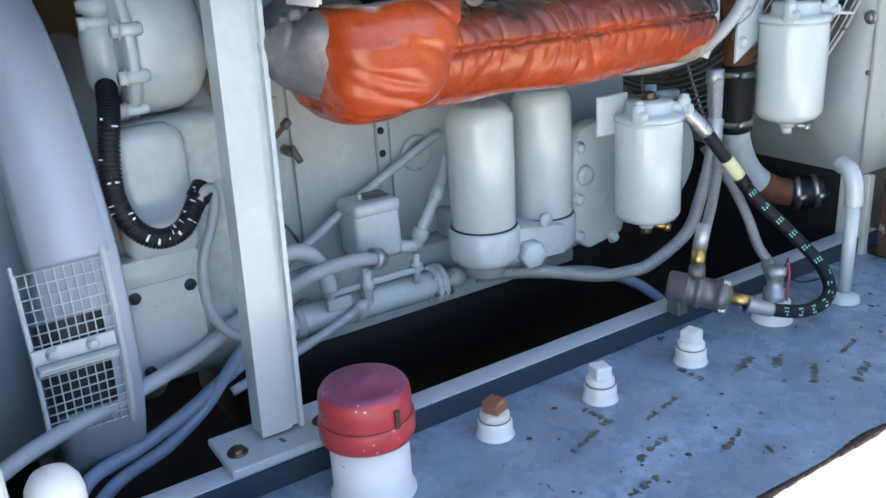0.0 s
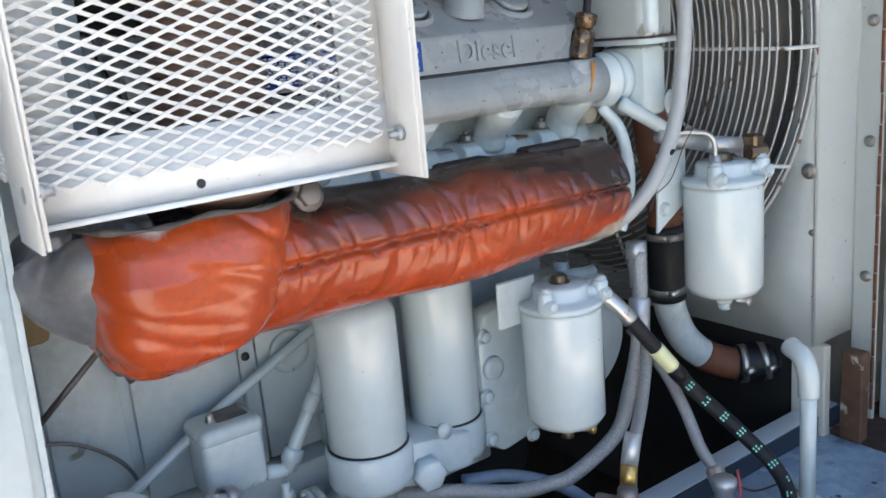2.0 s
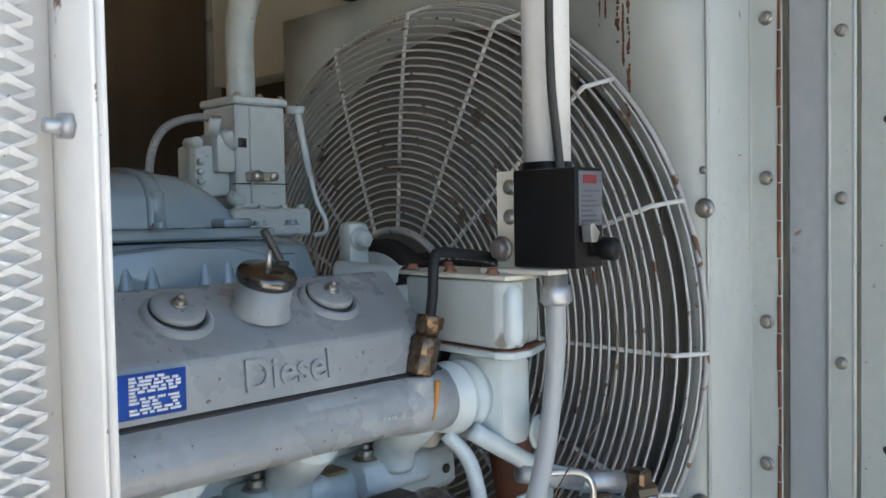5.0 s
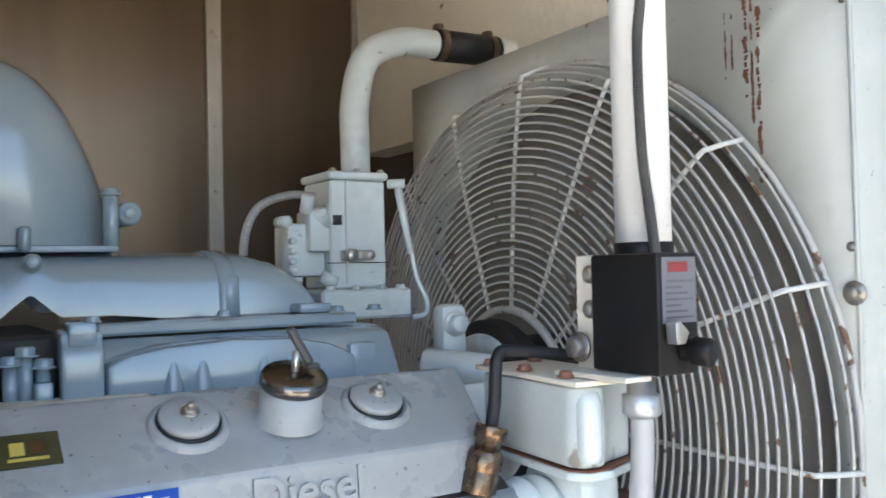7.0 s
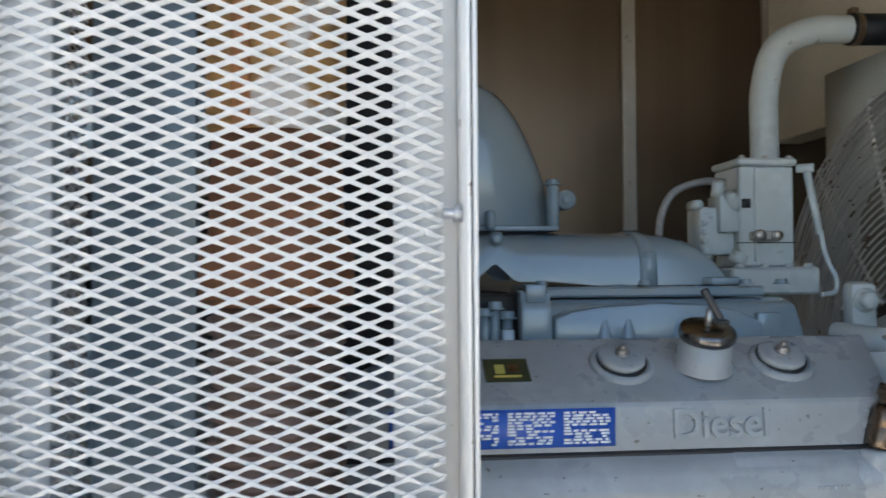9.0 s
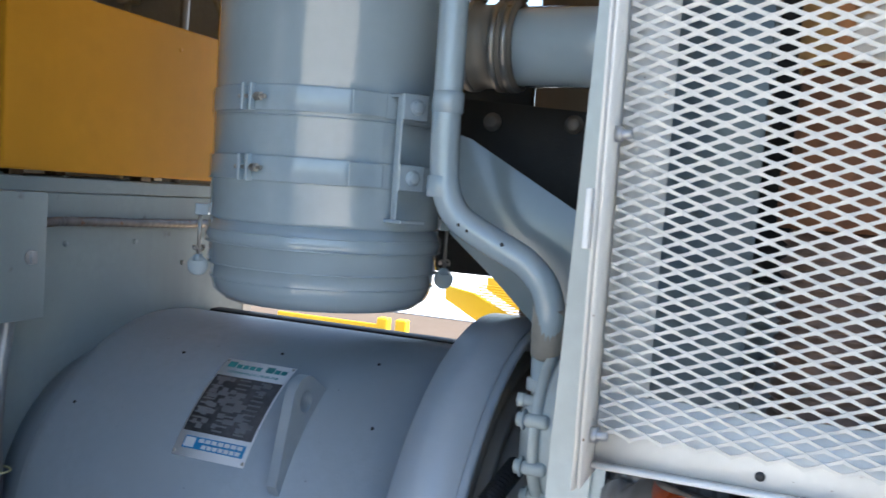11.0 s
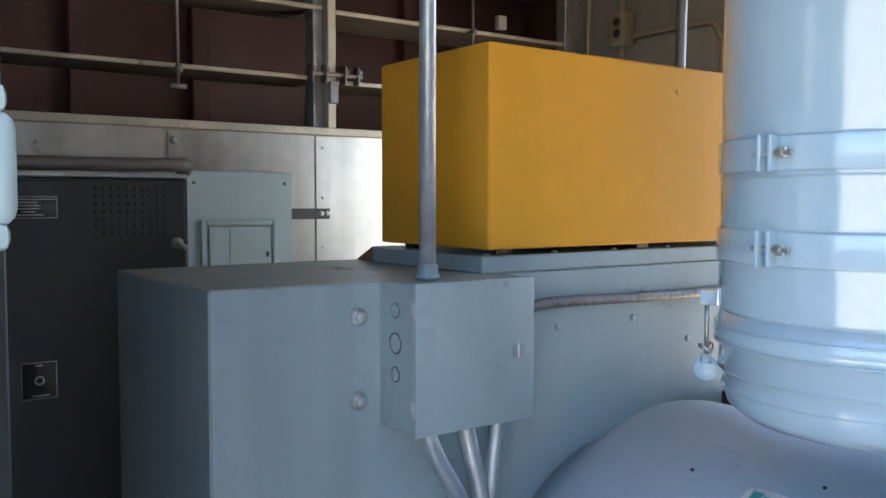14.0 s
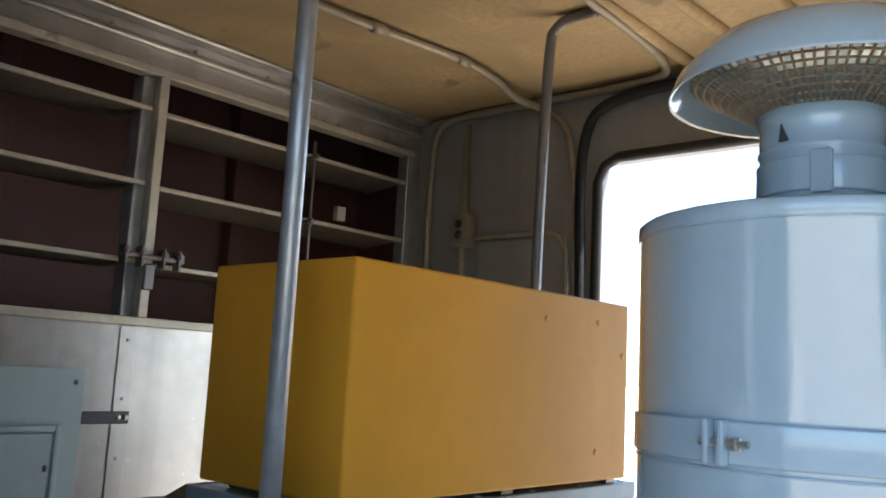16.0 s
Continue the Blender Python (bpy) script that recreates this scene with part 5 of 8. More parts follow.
bm = lathe(B(), [(0, 1.604), (0.013, 1.604), (0.013, 1.590), (0.0175, 1.589), (0.0175, 1.572), (0.013, 1.568), (0, 1.566)], (1.454, 1.048, 0), (0, 0, 1), 8)
part("conduit_nut", bm, GALV, cbox)
part("flexible_conduit", tube(B(), spline([(1.454, 1.048, 1.59), (1.452, 1.047, 1.53), (1.444, 1.047, 1.47), (1.424, 1.044, 1.405), (1.392, 1.040, 1.352), (1.362, 1.048, 1.308), (1.335, 1.078, 1.268), (1.30, 1.13, 1.240), (1.25, 1.19, 1.230), (1.20, 1.28, 1.235)], 10), 0.0105, 14), CONDUIT_GREY, cbox, "grey plastic-coated conduit")
sens = thing("brass_sensor", "brass temperature sensor with a black lead", "sensor")
bm = lathe(B(), [(0.0195, 1.478), (0.0195, 1.492), (0.0185, 1.496), (0.016, 1.498), (0, 1.498)], (1.336, 1.141, 0), (0, 0, 1), 32)
part("boss", bm, GRIMY, sens)
bm = lathe(B(), [(0, 1.498), (0.0162, 1.498), (0.0166, 1.500), (0.0166, 1.516), (0.0160, 1.518), (0.0160, 1.520), (0.0168, 1.522), (0.0168, 1.536), (0.0145, 1.540), (0, 1.540)], (1.336, 1.141, 0), (0, 0, 1), 6)
lathe(bm, [(0, 1.539), (0.0125, 1.539), (0.0125, 1.548), (0.0152, 1.550), (0.0155, 1.560), (0.0150, 1.562), (0.0110, 1.562), (0.0105, 1.552), (0, 1.552)], (1.336, 1.141, 0), (0, 0, 1), 28)
sens_body = part("body", bm, material("tarnished_brass", (0.17, 0.115, 0.075), 0.24, metal=0.9, vary=0.3, stain=40, bump=0.2), sens, "dull brass hexagon body")
lean = Matrix.Translation((1.336, 1.141, 1.497)) @ Matrix.Rotation(radians(17), 4, "Y") @ Matrix.Translation((-1.336, -1.141, -1.497))
sens_body.matrix_basis = lean
part("lead", tube(B(), spline([(1.352, 1.141, 1.548), (1.358, 1.141, 1.580), (1.360, 1.141, 1.606), (1.364, 1.142, 1.622), (1.378, 1.142, 1.627), (1.45, 1.130, 1.618)], 8), 0.0060, 12), BLACK, sens)

# ---- exhaust lagging ----
LAG = material("orange_lagging_cloth", (0.44, 0.060, 0.009), 0.25, coat=0.25, vary=0.24, stain=6, grain=120, bump=0.55, bump_scale=34)
lnt = LAG.node_tree
geo = lnt.nodes.new("ShaderNodeNewGeometry")
sep = lnt.nodes.new("ShaderNodeSeparateXYZ")
lnt.links.new(geo.outputs["Position"], sep.inputs["Vector"])


def lag_noise(scale, detail=5):
    n = lnt.nodes.new("ShaderNodeTexNoise")
    n.inputs["Scale"].default_value, n.inputs["Detail"].default_value = scale, detail
    lnt.links.new(geo.outputs["Position"], n.inputs["Vector"])
    return n.outputs["Fac"]


def lag_math(op, a, b):
    n = lnt.nodes.new("ShaderNodeMath")
    n.operation = op
    for s, v in zip(n.inputs, (a, b)):
        if isinstance(v, float):
            s.default_value = v
        else:
            lnt.links.new(v, s)
    return n.outputs[0]


def lag_mix(mask, lo, hi, colour):
    r = lnt.nodes.new("ShaderNodeMapRange")
    r.inputs["From Min"].default_value, r.inputs["From Max"].default_value = lo, hi
    lnt.links.new(mask, r.inputs["Value"])
    m = lnt.nodes.new("ShaderNodeMix")
    m.data_type = "RGBA"
    b = lnt.nodes["Principled BSDF"].inputs["Base Color"]
    lnt.links.new(b.links[0].from_socket, m.inputs["A"])
    m.inputs["B"].default_value = (*colour, 1)
    lnt.links.new(r.outputs["Result"], m.inputs["Factor"])
    lnt.links.new(m.outputs["Result"], b)


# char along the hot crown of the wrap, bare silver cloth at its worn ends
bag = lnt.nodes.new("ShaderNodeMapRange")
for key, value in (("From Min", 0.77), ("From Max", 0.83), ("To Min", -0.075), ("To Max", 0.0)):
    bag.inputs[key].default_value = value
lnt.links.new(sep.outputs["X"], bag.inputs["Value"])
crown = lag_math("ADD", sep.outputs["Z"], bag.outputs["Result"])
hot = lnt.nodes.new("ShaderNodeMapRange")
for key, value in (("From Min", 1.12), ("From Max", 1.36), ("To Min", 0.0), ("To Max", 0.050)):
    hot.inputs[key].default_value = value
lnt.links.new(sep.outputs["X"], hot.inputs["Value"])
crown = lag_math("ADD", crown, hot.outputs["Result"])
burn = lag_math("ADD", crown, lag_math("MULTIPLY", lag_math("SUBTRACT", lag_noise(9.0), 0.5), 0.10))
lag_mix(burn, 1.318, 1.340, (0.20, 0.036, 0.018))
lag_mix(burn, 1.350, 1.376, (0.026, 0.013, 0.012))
lag_mix(lag_noise(9.0, 7), 0.62, 0.80, (0.30, 0.06, 0.02))
worn = lag_math("SUBTRACT", sep.outputs["Z"], lag_math("MULTIPLY", lag_math("ABSOLUTE", lag_math("SUBTRACT", sep.outputs["X"], 0.655), 0.0), 0.45))
lag_mix(lag_math("ADD", worn, lag_math("MULTIPLY", lag_math("SUBTRACT", lag_noise(30.0, 6), 0.5), 0.05)), 1.396, 1.410, (0.46, 0.42, 0.38))
lag_mix(lag_math("ADD", lag_math("MULTIPLY", sep.outputs["X"], -1.0), lag_math("MULTIPLY", lag_math("SUBTRACT", lag_noise(12.0), 0.5), 0.06)), -0.592, -0.582, (0.26, 0.22, 0.21))
lag_mix(lag_math("ADD", lag_math("SUBTRACT", lag_math("MULTIPLY", sep.outputs["X"], 0.55), sep.outputs["Z"]), lag_math("MULTIPLY", lag_math("SUBTRACT", lag_noise(26.0, 8), 0.5), 0.07)), -0.560, -0.543, (0.42, 0.38, 0.30))


def lag_step(value, lo, hi):
    r = lnt.nodes.new("ShaderNodeMapRange")
    r.inputs["From Min"].default_value, r.inputs["From Max"].default_value = lo, hi
    lnt.links.new(value, r.inputs["Value"])
    return r.outputs["Result"]


# dark inside of the bag's opening, painted as shade on its closed top
mouth_shade = lag_math("MULTIPLY", lag_math("MULTIPLY", lag_step(sep.outputs["Y"], 1.012, 1.030), lag_step(sep.outputs["Z"], 1.372, 1.384)), lag_step(lag_math("MULTIPLY", sep.outputs["X"], -1.0), -0.81, -0.80))
lag_mix(mouth_shade, 0.3, 0.7, (0.035, 0.025, 0.03))
lag = thing("exhaust_lagging", "padded orange heat lagging, stitched and scorched on the manifold", "lagging")


def lagging(x0, x1, cy, cz, ry, rz, nx, na, pucker, seed, seam, square=0.0, tip=0.05):
    """A padded sleeve: rounded section, folds that run out from a stitched seam on the front."""
    bm = B()
    rows = []
    for i in range(nx + 1):
        s = i / nx
        x = x0 + (x1 - x0) * s
        e = min(s, 1 - s) / tip
        end = 1.0 if e >= 1 else max(0.0, 1 - (1 - e) ** 2) ** 0.5
        row = []
        for j in range(na):
            a = 2 * math.pi * j / na
            off = abs(((a - seam + math.pi) % (2 * math.pi)) - math.pi)
            sd = 4 if a > seam else 0
            crease = max(0.0, 1 - abs(noise.noise((x * 17 + seed + 0.35 * off, off * 0.45 + sd, seed * 0.3))) * 5.0) ** 1.4
            fine = max(0.0, 1 - abs(noise.noise((x * 41 + 2 * seed + 0.5 * off, off * 0.8 + sd, 3.0 + seed))) * 4.5)
            reach = 0.75 if a < seam else 0.5
            w = pucker * (0.9 * noise.noise((x * 5 + seed, 0.8 * math.cos(a), 0.8 * math.sin(a))) - 0.50 * crease * math.exp(-((off - 0.30) / reach) ** 2) - 0.42 * fine * math.exp(-((off - 0.10) / 0.26) ** 2))
            w -= pucker * 0.9 * math.exp(-((off / 0.055) ** 2))
            c, sn = math.cos(a), math.sin(a)
            k = (abs(c) ** (2 + square) + abs(sn) ** (2 + square)) ** (-1 / (2 + square))
            row.append(bm.verts.new((x, cy(s) - c * (ry(s) + w) * k * end, cz(s) + sn * (rz(s) + w) * k * end)))
        rows.append(row)
    for p, q in zip(rows, rows[1:]):
        for j in range(na):
            bm.faces.new((p[j], p[(j + 1) % na], q[(j + 1) % na], q[j]))
    bmesh.ops.recalc_face_normals(bm, faces=bm.faces)
    return bm


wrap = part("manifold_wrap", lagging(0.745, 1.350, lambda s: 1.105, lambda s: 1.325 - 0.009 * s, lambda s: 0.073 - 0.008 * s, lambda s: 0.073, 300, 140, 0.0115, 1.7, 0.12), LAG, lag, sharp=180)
FOIL = material("sooty_silver_wrap", (0.20, 0.195, 0.20), 0.34, metal=0.35, vary=0.35, stain=22, bump=0.4, bump_scale=60, dirt=(0.34, 0.20, 0.18), dirt_amount=0.02, dirt_scale=28, speck=0.05)
part("elbow_wrap", lagging(0.543, 0.690, lambda s: 1.085, lambda s: 1.366 - 0.018 * s, lambda s: 0.016 + 0.082 * math.sin(min(1, s * 1.5 + 0.05) * 1.57) ** 0.9, lambda s: 0.010 + 0.056 * math.sin(min(1, s * 1.7 + 0.06) * 1.57) ** 0.9, 120, 140, 0.013, 6.3, 0.95, 0.4, 0.14), FOIL, lag, "sooty silver end of the wrap", sharp=180)
# the elbow bag: a boxy cushion with an open top, sagging to a low corner
BAG = ((1.260, 0.640, 0.662, 1.03, 1.10), (1.266, 0.620, 0.705, 1.005, 1.14), (1.280, 0.606, 0.752, 0.985, 1.17), (1.305, 0.596, 0.782, 0.970, 1.185), (1.335, 0.590, 0.792, 0.962, 1.19), (1.362, 0.590, 0.798, 0.962, 1.19), (1.386, 0.594, 0.805, 0.970, 1.18), (1.402, 0.597, 0.811, 0.982, 1.165), (1.409, 0.600, 0.813, 0.988, 1.16), (1.404, 0.606, 0.806, 0.996, 1.15), (1.390, 0.62, 0.79, 1.02, 1.13))


def bag_section(f):
    i = min(len(BAG) - 2, int(f))
    p, q, k = BAG[i], BAG[i + 1], f - int(f) if f < len(BAG) - 1 else 1.0
    return [a + (b - a) * k for a, b in zip(p, q)]


bm = B()
rows = []
NB, NA = 90, 168
for i in range(NB + 1):
    f = (len(BAG) - 1) * i / NB
    z, xa, xb, ya, yb = bag_section(f)
    soft = min(1.0, 0.25 + f / 2.5) * (1.0 if f < 7 else max(0.15, 1 - (f - 7) / 1.5))
    row = []
    for j in range(NA):
        a = 2 * math.pi * j / NA
        c, sn = math.cos(a), math.sin(a)
        k = (abs(c) ** 3.2 + abs(sn) ** 3.2) ** (-1 / 3.2)
        x, y = (xa + xb) / 2 + (xb - xa) / 2 * c * k, (ya + yb) / 2 + (yb - ya) / 2 * sn * k
        u, v = z * 1.0 + 0.40 * (x - 0.6) - 0.15 * (y - 1.0), x - 0.5 * z
        fold = max(0.0, 1 - abs(noise.noise((u * 17, v * 4, 4.2))) * 5.0) ** 1.5
        pleat = max(0.0, 1 - abs(noise.noise((x * 38, z * 5, y * 6))) * 4.0) * max(0.0, (x - 0.76) / 0.04)
        w = soft * (0.0085 * noise.noise((x * 7, y * 8, z * 9)) - 0.0042 * fold - 0.0030 * min(1.0, pleat))
        row.append(bm.verts.new((x + w * c, y + w * sn, z + soft * 0.004 * noise.noise((x * 12, y * 9, 2.0)))))
    rows.append(row)
for p, q in zip(rows, rows[1:]):
    for j in range(NA):
        bm.faces.new((p[j], p[(j + 1) % NA], q[(j + 1) % NA], q[j]))
bm.faces.new(list(reversed(rows[0])))
bm.faces.new(rows[-1])
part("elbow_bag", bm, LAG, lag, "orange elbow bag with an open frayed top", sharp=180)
bm = B()
for k in range(62):
    x = 0.775 + k * 0.0088
    s = (x - 0.745) / 0.605
    y = 1.105 - (0.073 - 0.010 * s) * math.cos(0.12) + 0.0045
    z = 1.321 - 0.014 * s + 0.067 * math.sin(0.12) + 0.0005 * math.sin(k * 2.1)
    rod(bm, (x, y, z), (x + 0.0055, y, z), 0.0013, 5)
part("stitch", bm, PRINT_BLACK, wrap, "dark stitched seam")
bm = tube(B(), spline([(0.601, 1.07, 1.409), (0.612, 1.005, 1.411), (0.66, 0.989, 1.407), (0.71, 0.988, 1.411), (0.76, 0.990, 1.407), (0.800, 1.003, 1.411), (0.812, 1.06, 1.409)], 8), lambda s: 0.0030 + 0.0010 * math.sin(s * 40), 8)
part("bag_hem", bm, material("sooty_frayed_hem", (0.10, 0.085, 0.08), 0.6, vary=0.6, stain=24, bump=0.3), lag, "frayed sooty hem of the elbow bag")
bm = rod(B(), (0.825, 1.035, 1.40), (0.812, 1.03, 1.435), 0.014, 12, round_end=0.003)
hexbolt(bm, (0.825, 1.022, 1.405), (0, -1, 0.2), 0.012, 0.01)
part("bag_clasp", bm, IRON, lag)
for x0, x1 in ((1.05, 1.13), (1.19, 1.29)):
    part("wrap_tab", box(B(), x0, x1, 1.095, 1.125, 1.378, 1.394, 0.006, seg=2), DARK, lag, "charred tab of the wrap")

# ---- exhaust riser inside the guard ----
ris = thing("exhaust_riser", "rusty exhaust riser with bellows inside the mesh guard", "exhaust pipe")
EX, EY = 0.752, 1.055
profile = [(0.0, 1.38)]
for k in range(23):
    z = 1.415 + k * 0.010
    profile += [(0.052, z), (0.057, z + 0.0035), (0.057, z + 0.0055), (0.052, z + 0.009)]
profile += [(0.050, 1.65), (0.0, 1.65)]
part("bellows", lathe(B(), profile, (EX, EY, 0), (0, 0, 1), 36), material("browned_bellows_steel", (0.22, 0.14, 0.105), 0.45, metal=0.2, vary=0.3, stain=6, bump=0.2), ris)
part("collar", lathe(B(), [(0, 1.648), (0.062, 1.65), (0.064, 1.66), (0.064, 1.70), (0.056, 1.71), (0.053, 1.80), (0, 1.80)], (EX, EY, 0), (0, 0, 1), 36), material("orange_brown_scale", (0.29, 0.115, 0.05), 0.65, vary=0.35, stain=12, bump=0.3), ris)
part("riser_pipe", lathe(B(), [(0, 1.79), (0.056, 1.79), (0.058, 1.80), (0.058, ZC), (0, ZC)], (EX, EY, 0), (0, 0, 1), 36), EXHAUST_RUST, ris)
part("seam_strip", box(B(), EX - 0.030, EX - 0.016, EY - 0.059, EY - 0.052, 1.79, ZC, 0.001), material("orange_rust", (0.45, 0.17, 0.05), 0.6, vary=0.3), ris, "orange rusted seam")

# ---- filters ----
def bowl(name, x, y, z0, z1, r, label, drain=False):
    t = thing(name, label, "filter", "engine filters")
    prof = [(0, z0 - 0.018), (0.014, z0 - 0.018), (0.014, z0 - 0.012), (r * 0.62, z0 - 0.004), (r * 0.9, z0 + 0.003), (r, z0 + 0.014)] if drain else [(0, z0 - 0.002), (r * 0.92, z0), (r, z0 + 0.008)]
    top = [(r, z1 - 0.008), (r * 0.97, z1 - 0.002), (r * 0.9, z1), (0, z1)] if drain else [(r, z1 - 0.028), (r * 0.985, z1 - 0.020), (r * 0.90, z1 - 0.012), (r * 0.80, z1 - 0.003), (r * 0.6, z1), (0, z1)]
    part("shell", lathe(B(), prof + top, (x, y, 0), (0, 0, 1), 56), FILTER, t)
    if drain:
        bm = rod(B(), (x, y, z0 - 0.018), (x, y, z0 - 0.030), 0.010, 12)
        part("drain_boss", bm, BRONZE if x < 1.4 else ENGINE_CLEAN, t)
        bm = rod(B(), (x + 0.014, y - 0.01, z0 - 0.016), (x + 0.034, y - 0.02, z0 - 0.022), 0.0055, 10)
        lathe(bm, [(0, 0), (0.008, 0), (0.008, 0.008), (0, 0.008)], (x + 0.030, y - 0.018, z0 - 0.021), (0.8, -0.4, -0.2), 6)
        part("drain_cock", bm, BRASS if x < 1.4 else STEEL, t)
        part("head_ring", lathe(B(), [(0, z1 - 0.001), (r * 1.03, z1 - 0.001), (r * 1.04, z1 + 0.003), (r * 1.03, z1 + 0.009), (r * 0.74, z1 + 0.011), (r * 0.70, z1 + 0.016), (r * 0.69, z1 + 0.030), (r * 0.62, z1 + 0.034), (0, z1 + 0.034)], (x, y, 0), (0, 0, 1), 48), ENGINE_CLEAN, t)
        for dx, dy in ((-0.86, -0.42), (0.72, -0.66)):
            cx, cy = x + dx * r, y + dy * r
            bm = rod(B(), (cx, cy, z1 + 0.002), (cx, cy, z1 + 0.036), 0.0115, 16, round_end=0.004)
            rod(bm, (cx, cy, z1 + 0.016), (cx, cy - 0.013, z1 + 0.016), 0.0105, 16, round_end=0.003)
            rod(bm, (cx, cy, z1 + 0.018), (x + dx * r * 0.4, y + dy * r * 0.4, z1 + 0.018), 0.010, 12)
            part("head_lug", bm, ENGINE_CLEAN, t)
            part("bolt", hexbolt(B(), (cx, cy - 0.013, z1 + 0.016), (0, -1, 0), 0.0065, 0.005), ENGINE, t)
            part("bolt", hexbolt(B(), (cx, cy, z1 + 0.036), (0, 0, 1), 0.0065, 0.005), ENGINE, t)
        bm = hexbolt(B(), (x, y, z1 + 0.034), (0, 0, 1), 0.011, 0.012)
        part("centre_bolt", bm, BRONZE, t)
    return t


bowl("oil_filter", 0.988, 1.255, 0.985, 1.206, 0.058, "tall grey painted spin-on oil filter")
bowl("oil_filter", 1.152, 1.290, 0.962, 1.204, 0.056, "tall grey painted spin-on oil filter")
f3 = bowl("fuel_filter", 1.268, 1.135, 0.966, 1.150, 0.060, "grey painted fuel filter bowl under its cast head", True)
f4 = bowl("fuel_filter", 1.545, 1.055, 1.117, 1.292, 0.060, "grey painted fuel filter bowl hung on a bracket", True)
part("mount_plate", box(B(), 1.178, 1.250, 1.168, 1.174, 1.125, 1.195, 0.002), ENGINE, f3)
part("elbow", rod(rod(B(), (1.312, 1.12, 1.152), (1.330, 1.095, 1.150), 0.012, 12), (1.330, 1.095, 1.150), (1.345, 1.075, 1.122), 0.012, 12, round_end=0.003), STEEL, f3, "painted elbow with yellow sealant")
part("inlet_tee", rod(rod(B(), (1.305, 1.17, 1.165), (1.305, 1.17, 1.20), 0.012, 8), (1.29, 1.16, 1.178), (1.36, 1.16, 1.175), 0.012, 10), BLUE_GREY, f3)
part("mount_plate", prism(B(), [(1.452, 1.222), (1.456, 1.345), (1.52, 1.345), (1.52, 1.262)], "y", 1.105, 1.110, 0.001), ENGINE_CLEAN, f4)
for x, z in ((1.468, 1.258), (1.478, 1.325)):
    part("bolt", hexbolt(B(), (x, 1.105, z), (0, -1, 0), 0.008, 0.007), ENGINE, f4)
bm = lathe(B(), [(0, 1.305), (0.010, 1.305), (0.010, 1.340), (0, 1.340)], (1.508, 1.04, 0), (0, 0, 1), 6)
tube(bm, spline([(1.508, 1.04, 1.335), (1.508, 1.042, 1.360), (1.500, 1.05, 1.373), (1.475, 1.06, 1.378), (1.46, 1.07, 1.378)], 6), 0.004, 8)
part("bleed_line", bm, STEEL, f4)
bm = rod(B(), (1.575, 1.03, 1.335), (1.600, 1.02, 1.335), 0.012, 10)
box(bm, 1.578, 1.602, 1.02, 1.045, 1.322, 1.362, 0.004)
part("brass_elbow", bm, BRONZE, f4)
part("supply_fitting", rod(rod(B(), (1.45, 1.10, 1.375), (1.53, 1.075, 1.352), 0.011, 12), (1.53, 1.075, 1.352), (1.580, 1.05, 1.345), 0.014, 6), GALV, f4)
base = thing("filter_base", "grey cast oil filter base with a large hex plug", "filter base")
part("cup", lathe(B(), [(0, 0.898), (0.034, 0.898), (0.036, 0.914), (0.050, 0.920), (0.0615, 0.932), (0.0635, 0.940), (0.0640, 0.984), (0.0610, 0.988), (0, 0.988)], (0.988, 1.255, 0), (0, 0, 1), 48), ENGINE_CLEAN, base)
part("cup", lathe(B(), [(0, 0.895), (0.044, 0.895), (0.058, 0.902), (0.0605, 0.910), (0.0615, 0.960), (0.0585, 0.965), (0, 0.965)], (1.152, 1.290, 0), (0, 0, 1), 48), ENGINE_CLEAN, base)
for x, y, z, r in ((0.988, 1.255, 0.9885, 0.0598), (1.152, 1.290, 0.9655, 0.0575)):
    part("seal", lathe(B(), [(r - 0.003, z - 0.001), (r, z - 0.0005), (r, z + 0.0015), (r - 0.003, z + 0.002)], (x, y, 0), (0, 0, 1), 48), DARK, base, "dark seal under the filter")
part("web", prism(B(), [(0.99, 0.915), (0.99, 0.985), (1.15, 0.960), (1.15, 0.90)], "y", 1.22, 1.42, 0.008), ENGINE_CLEAN, base)
part("hex_plug", lathe(B(), [(0, 0), (0.026, 0), (0.026, 0.024), (0.022, 0.028), (0, 0.028)], (1.058, 1.222, 0.928), (-0.1, -1, 0), 6), ENGINE_CLEAN, base)
part("spacer", lathe(B(), [(0, 0), (0.010, 0), (0.013, 0.012), (0.0, 0.012)], (1.09, 1.215, 0.985), (0, -1, 0), 10), ENGINE_CLEAN, base)
side = thing("governor_drive_cover", "grey cast cover plate with rim bolts on the block", "cover")
part("cover", prism(B(), [(1.205, 0.90), (1.200, 1.08), (1.215, 1.12), (1.26, 1.13), (1.33, 1.12), (1.345, 0.96), (1.33, 0.89), (1.24, 0.875)], "y", 1.255, 1.30, 0.012), ENGINE_CLEAN, side)
part("boss", lathe(B(), [(0, 0), (0.02, 0), (0.018, 0.008), (0.010, 0.009), (0, 0.006)], (1.225, 1.255, 1.03), (0, -1, 0), 20), ENGINE_CLEAN, side)
for x, z in ((1.213, 1.085), (1.210, 0.985), (1.212, 0.91), (1.30, 0.888)):
    part("bolt", hexbolt(B(), (x, 1.256, z), (0, -1, 0), 0.009, 0.010), ENGINE_CLEAN, side)
part("timing_cover", lathe(B(), [(0, 0), (0.10, 0), (0.115, 0.02), (0.115, 0.09), (0, 0.09)], (1.42, 1.25, 1.02), (0, 1, 0), 40), ENGINE, eng)

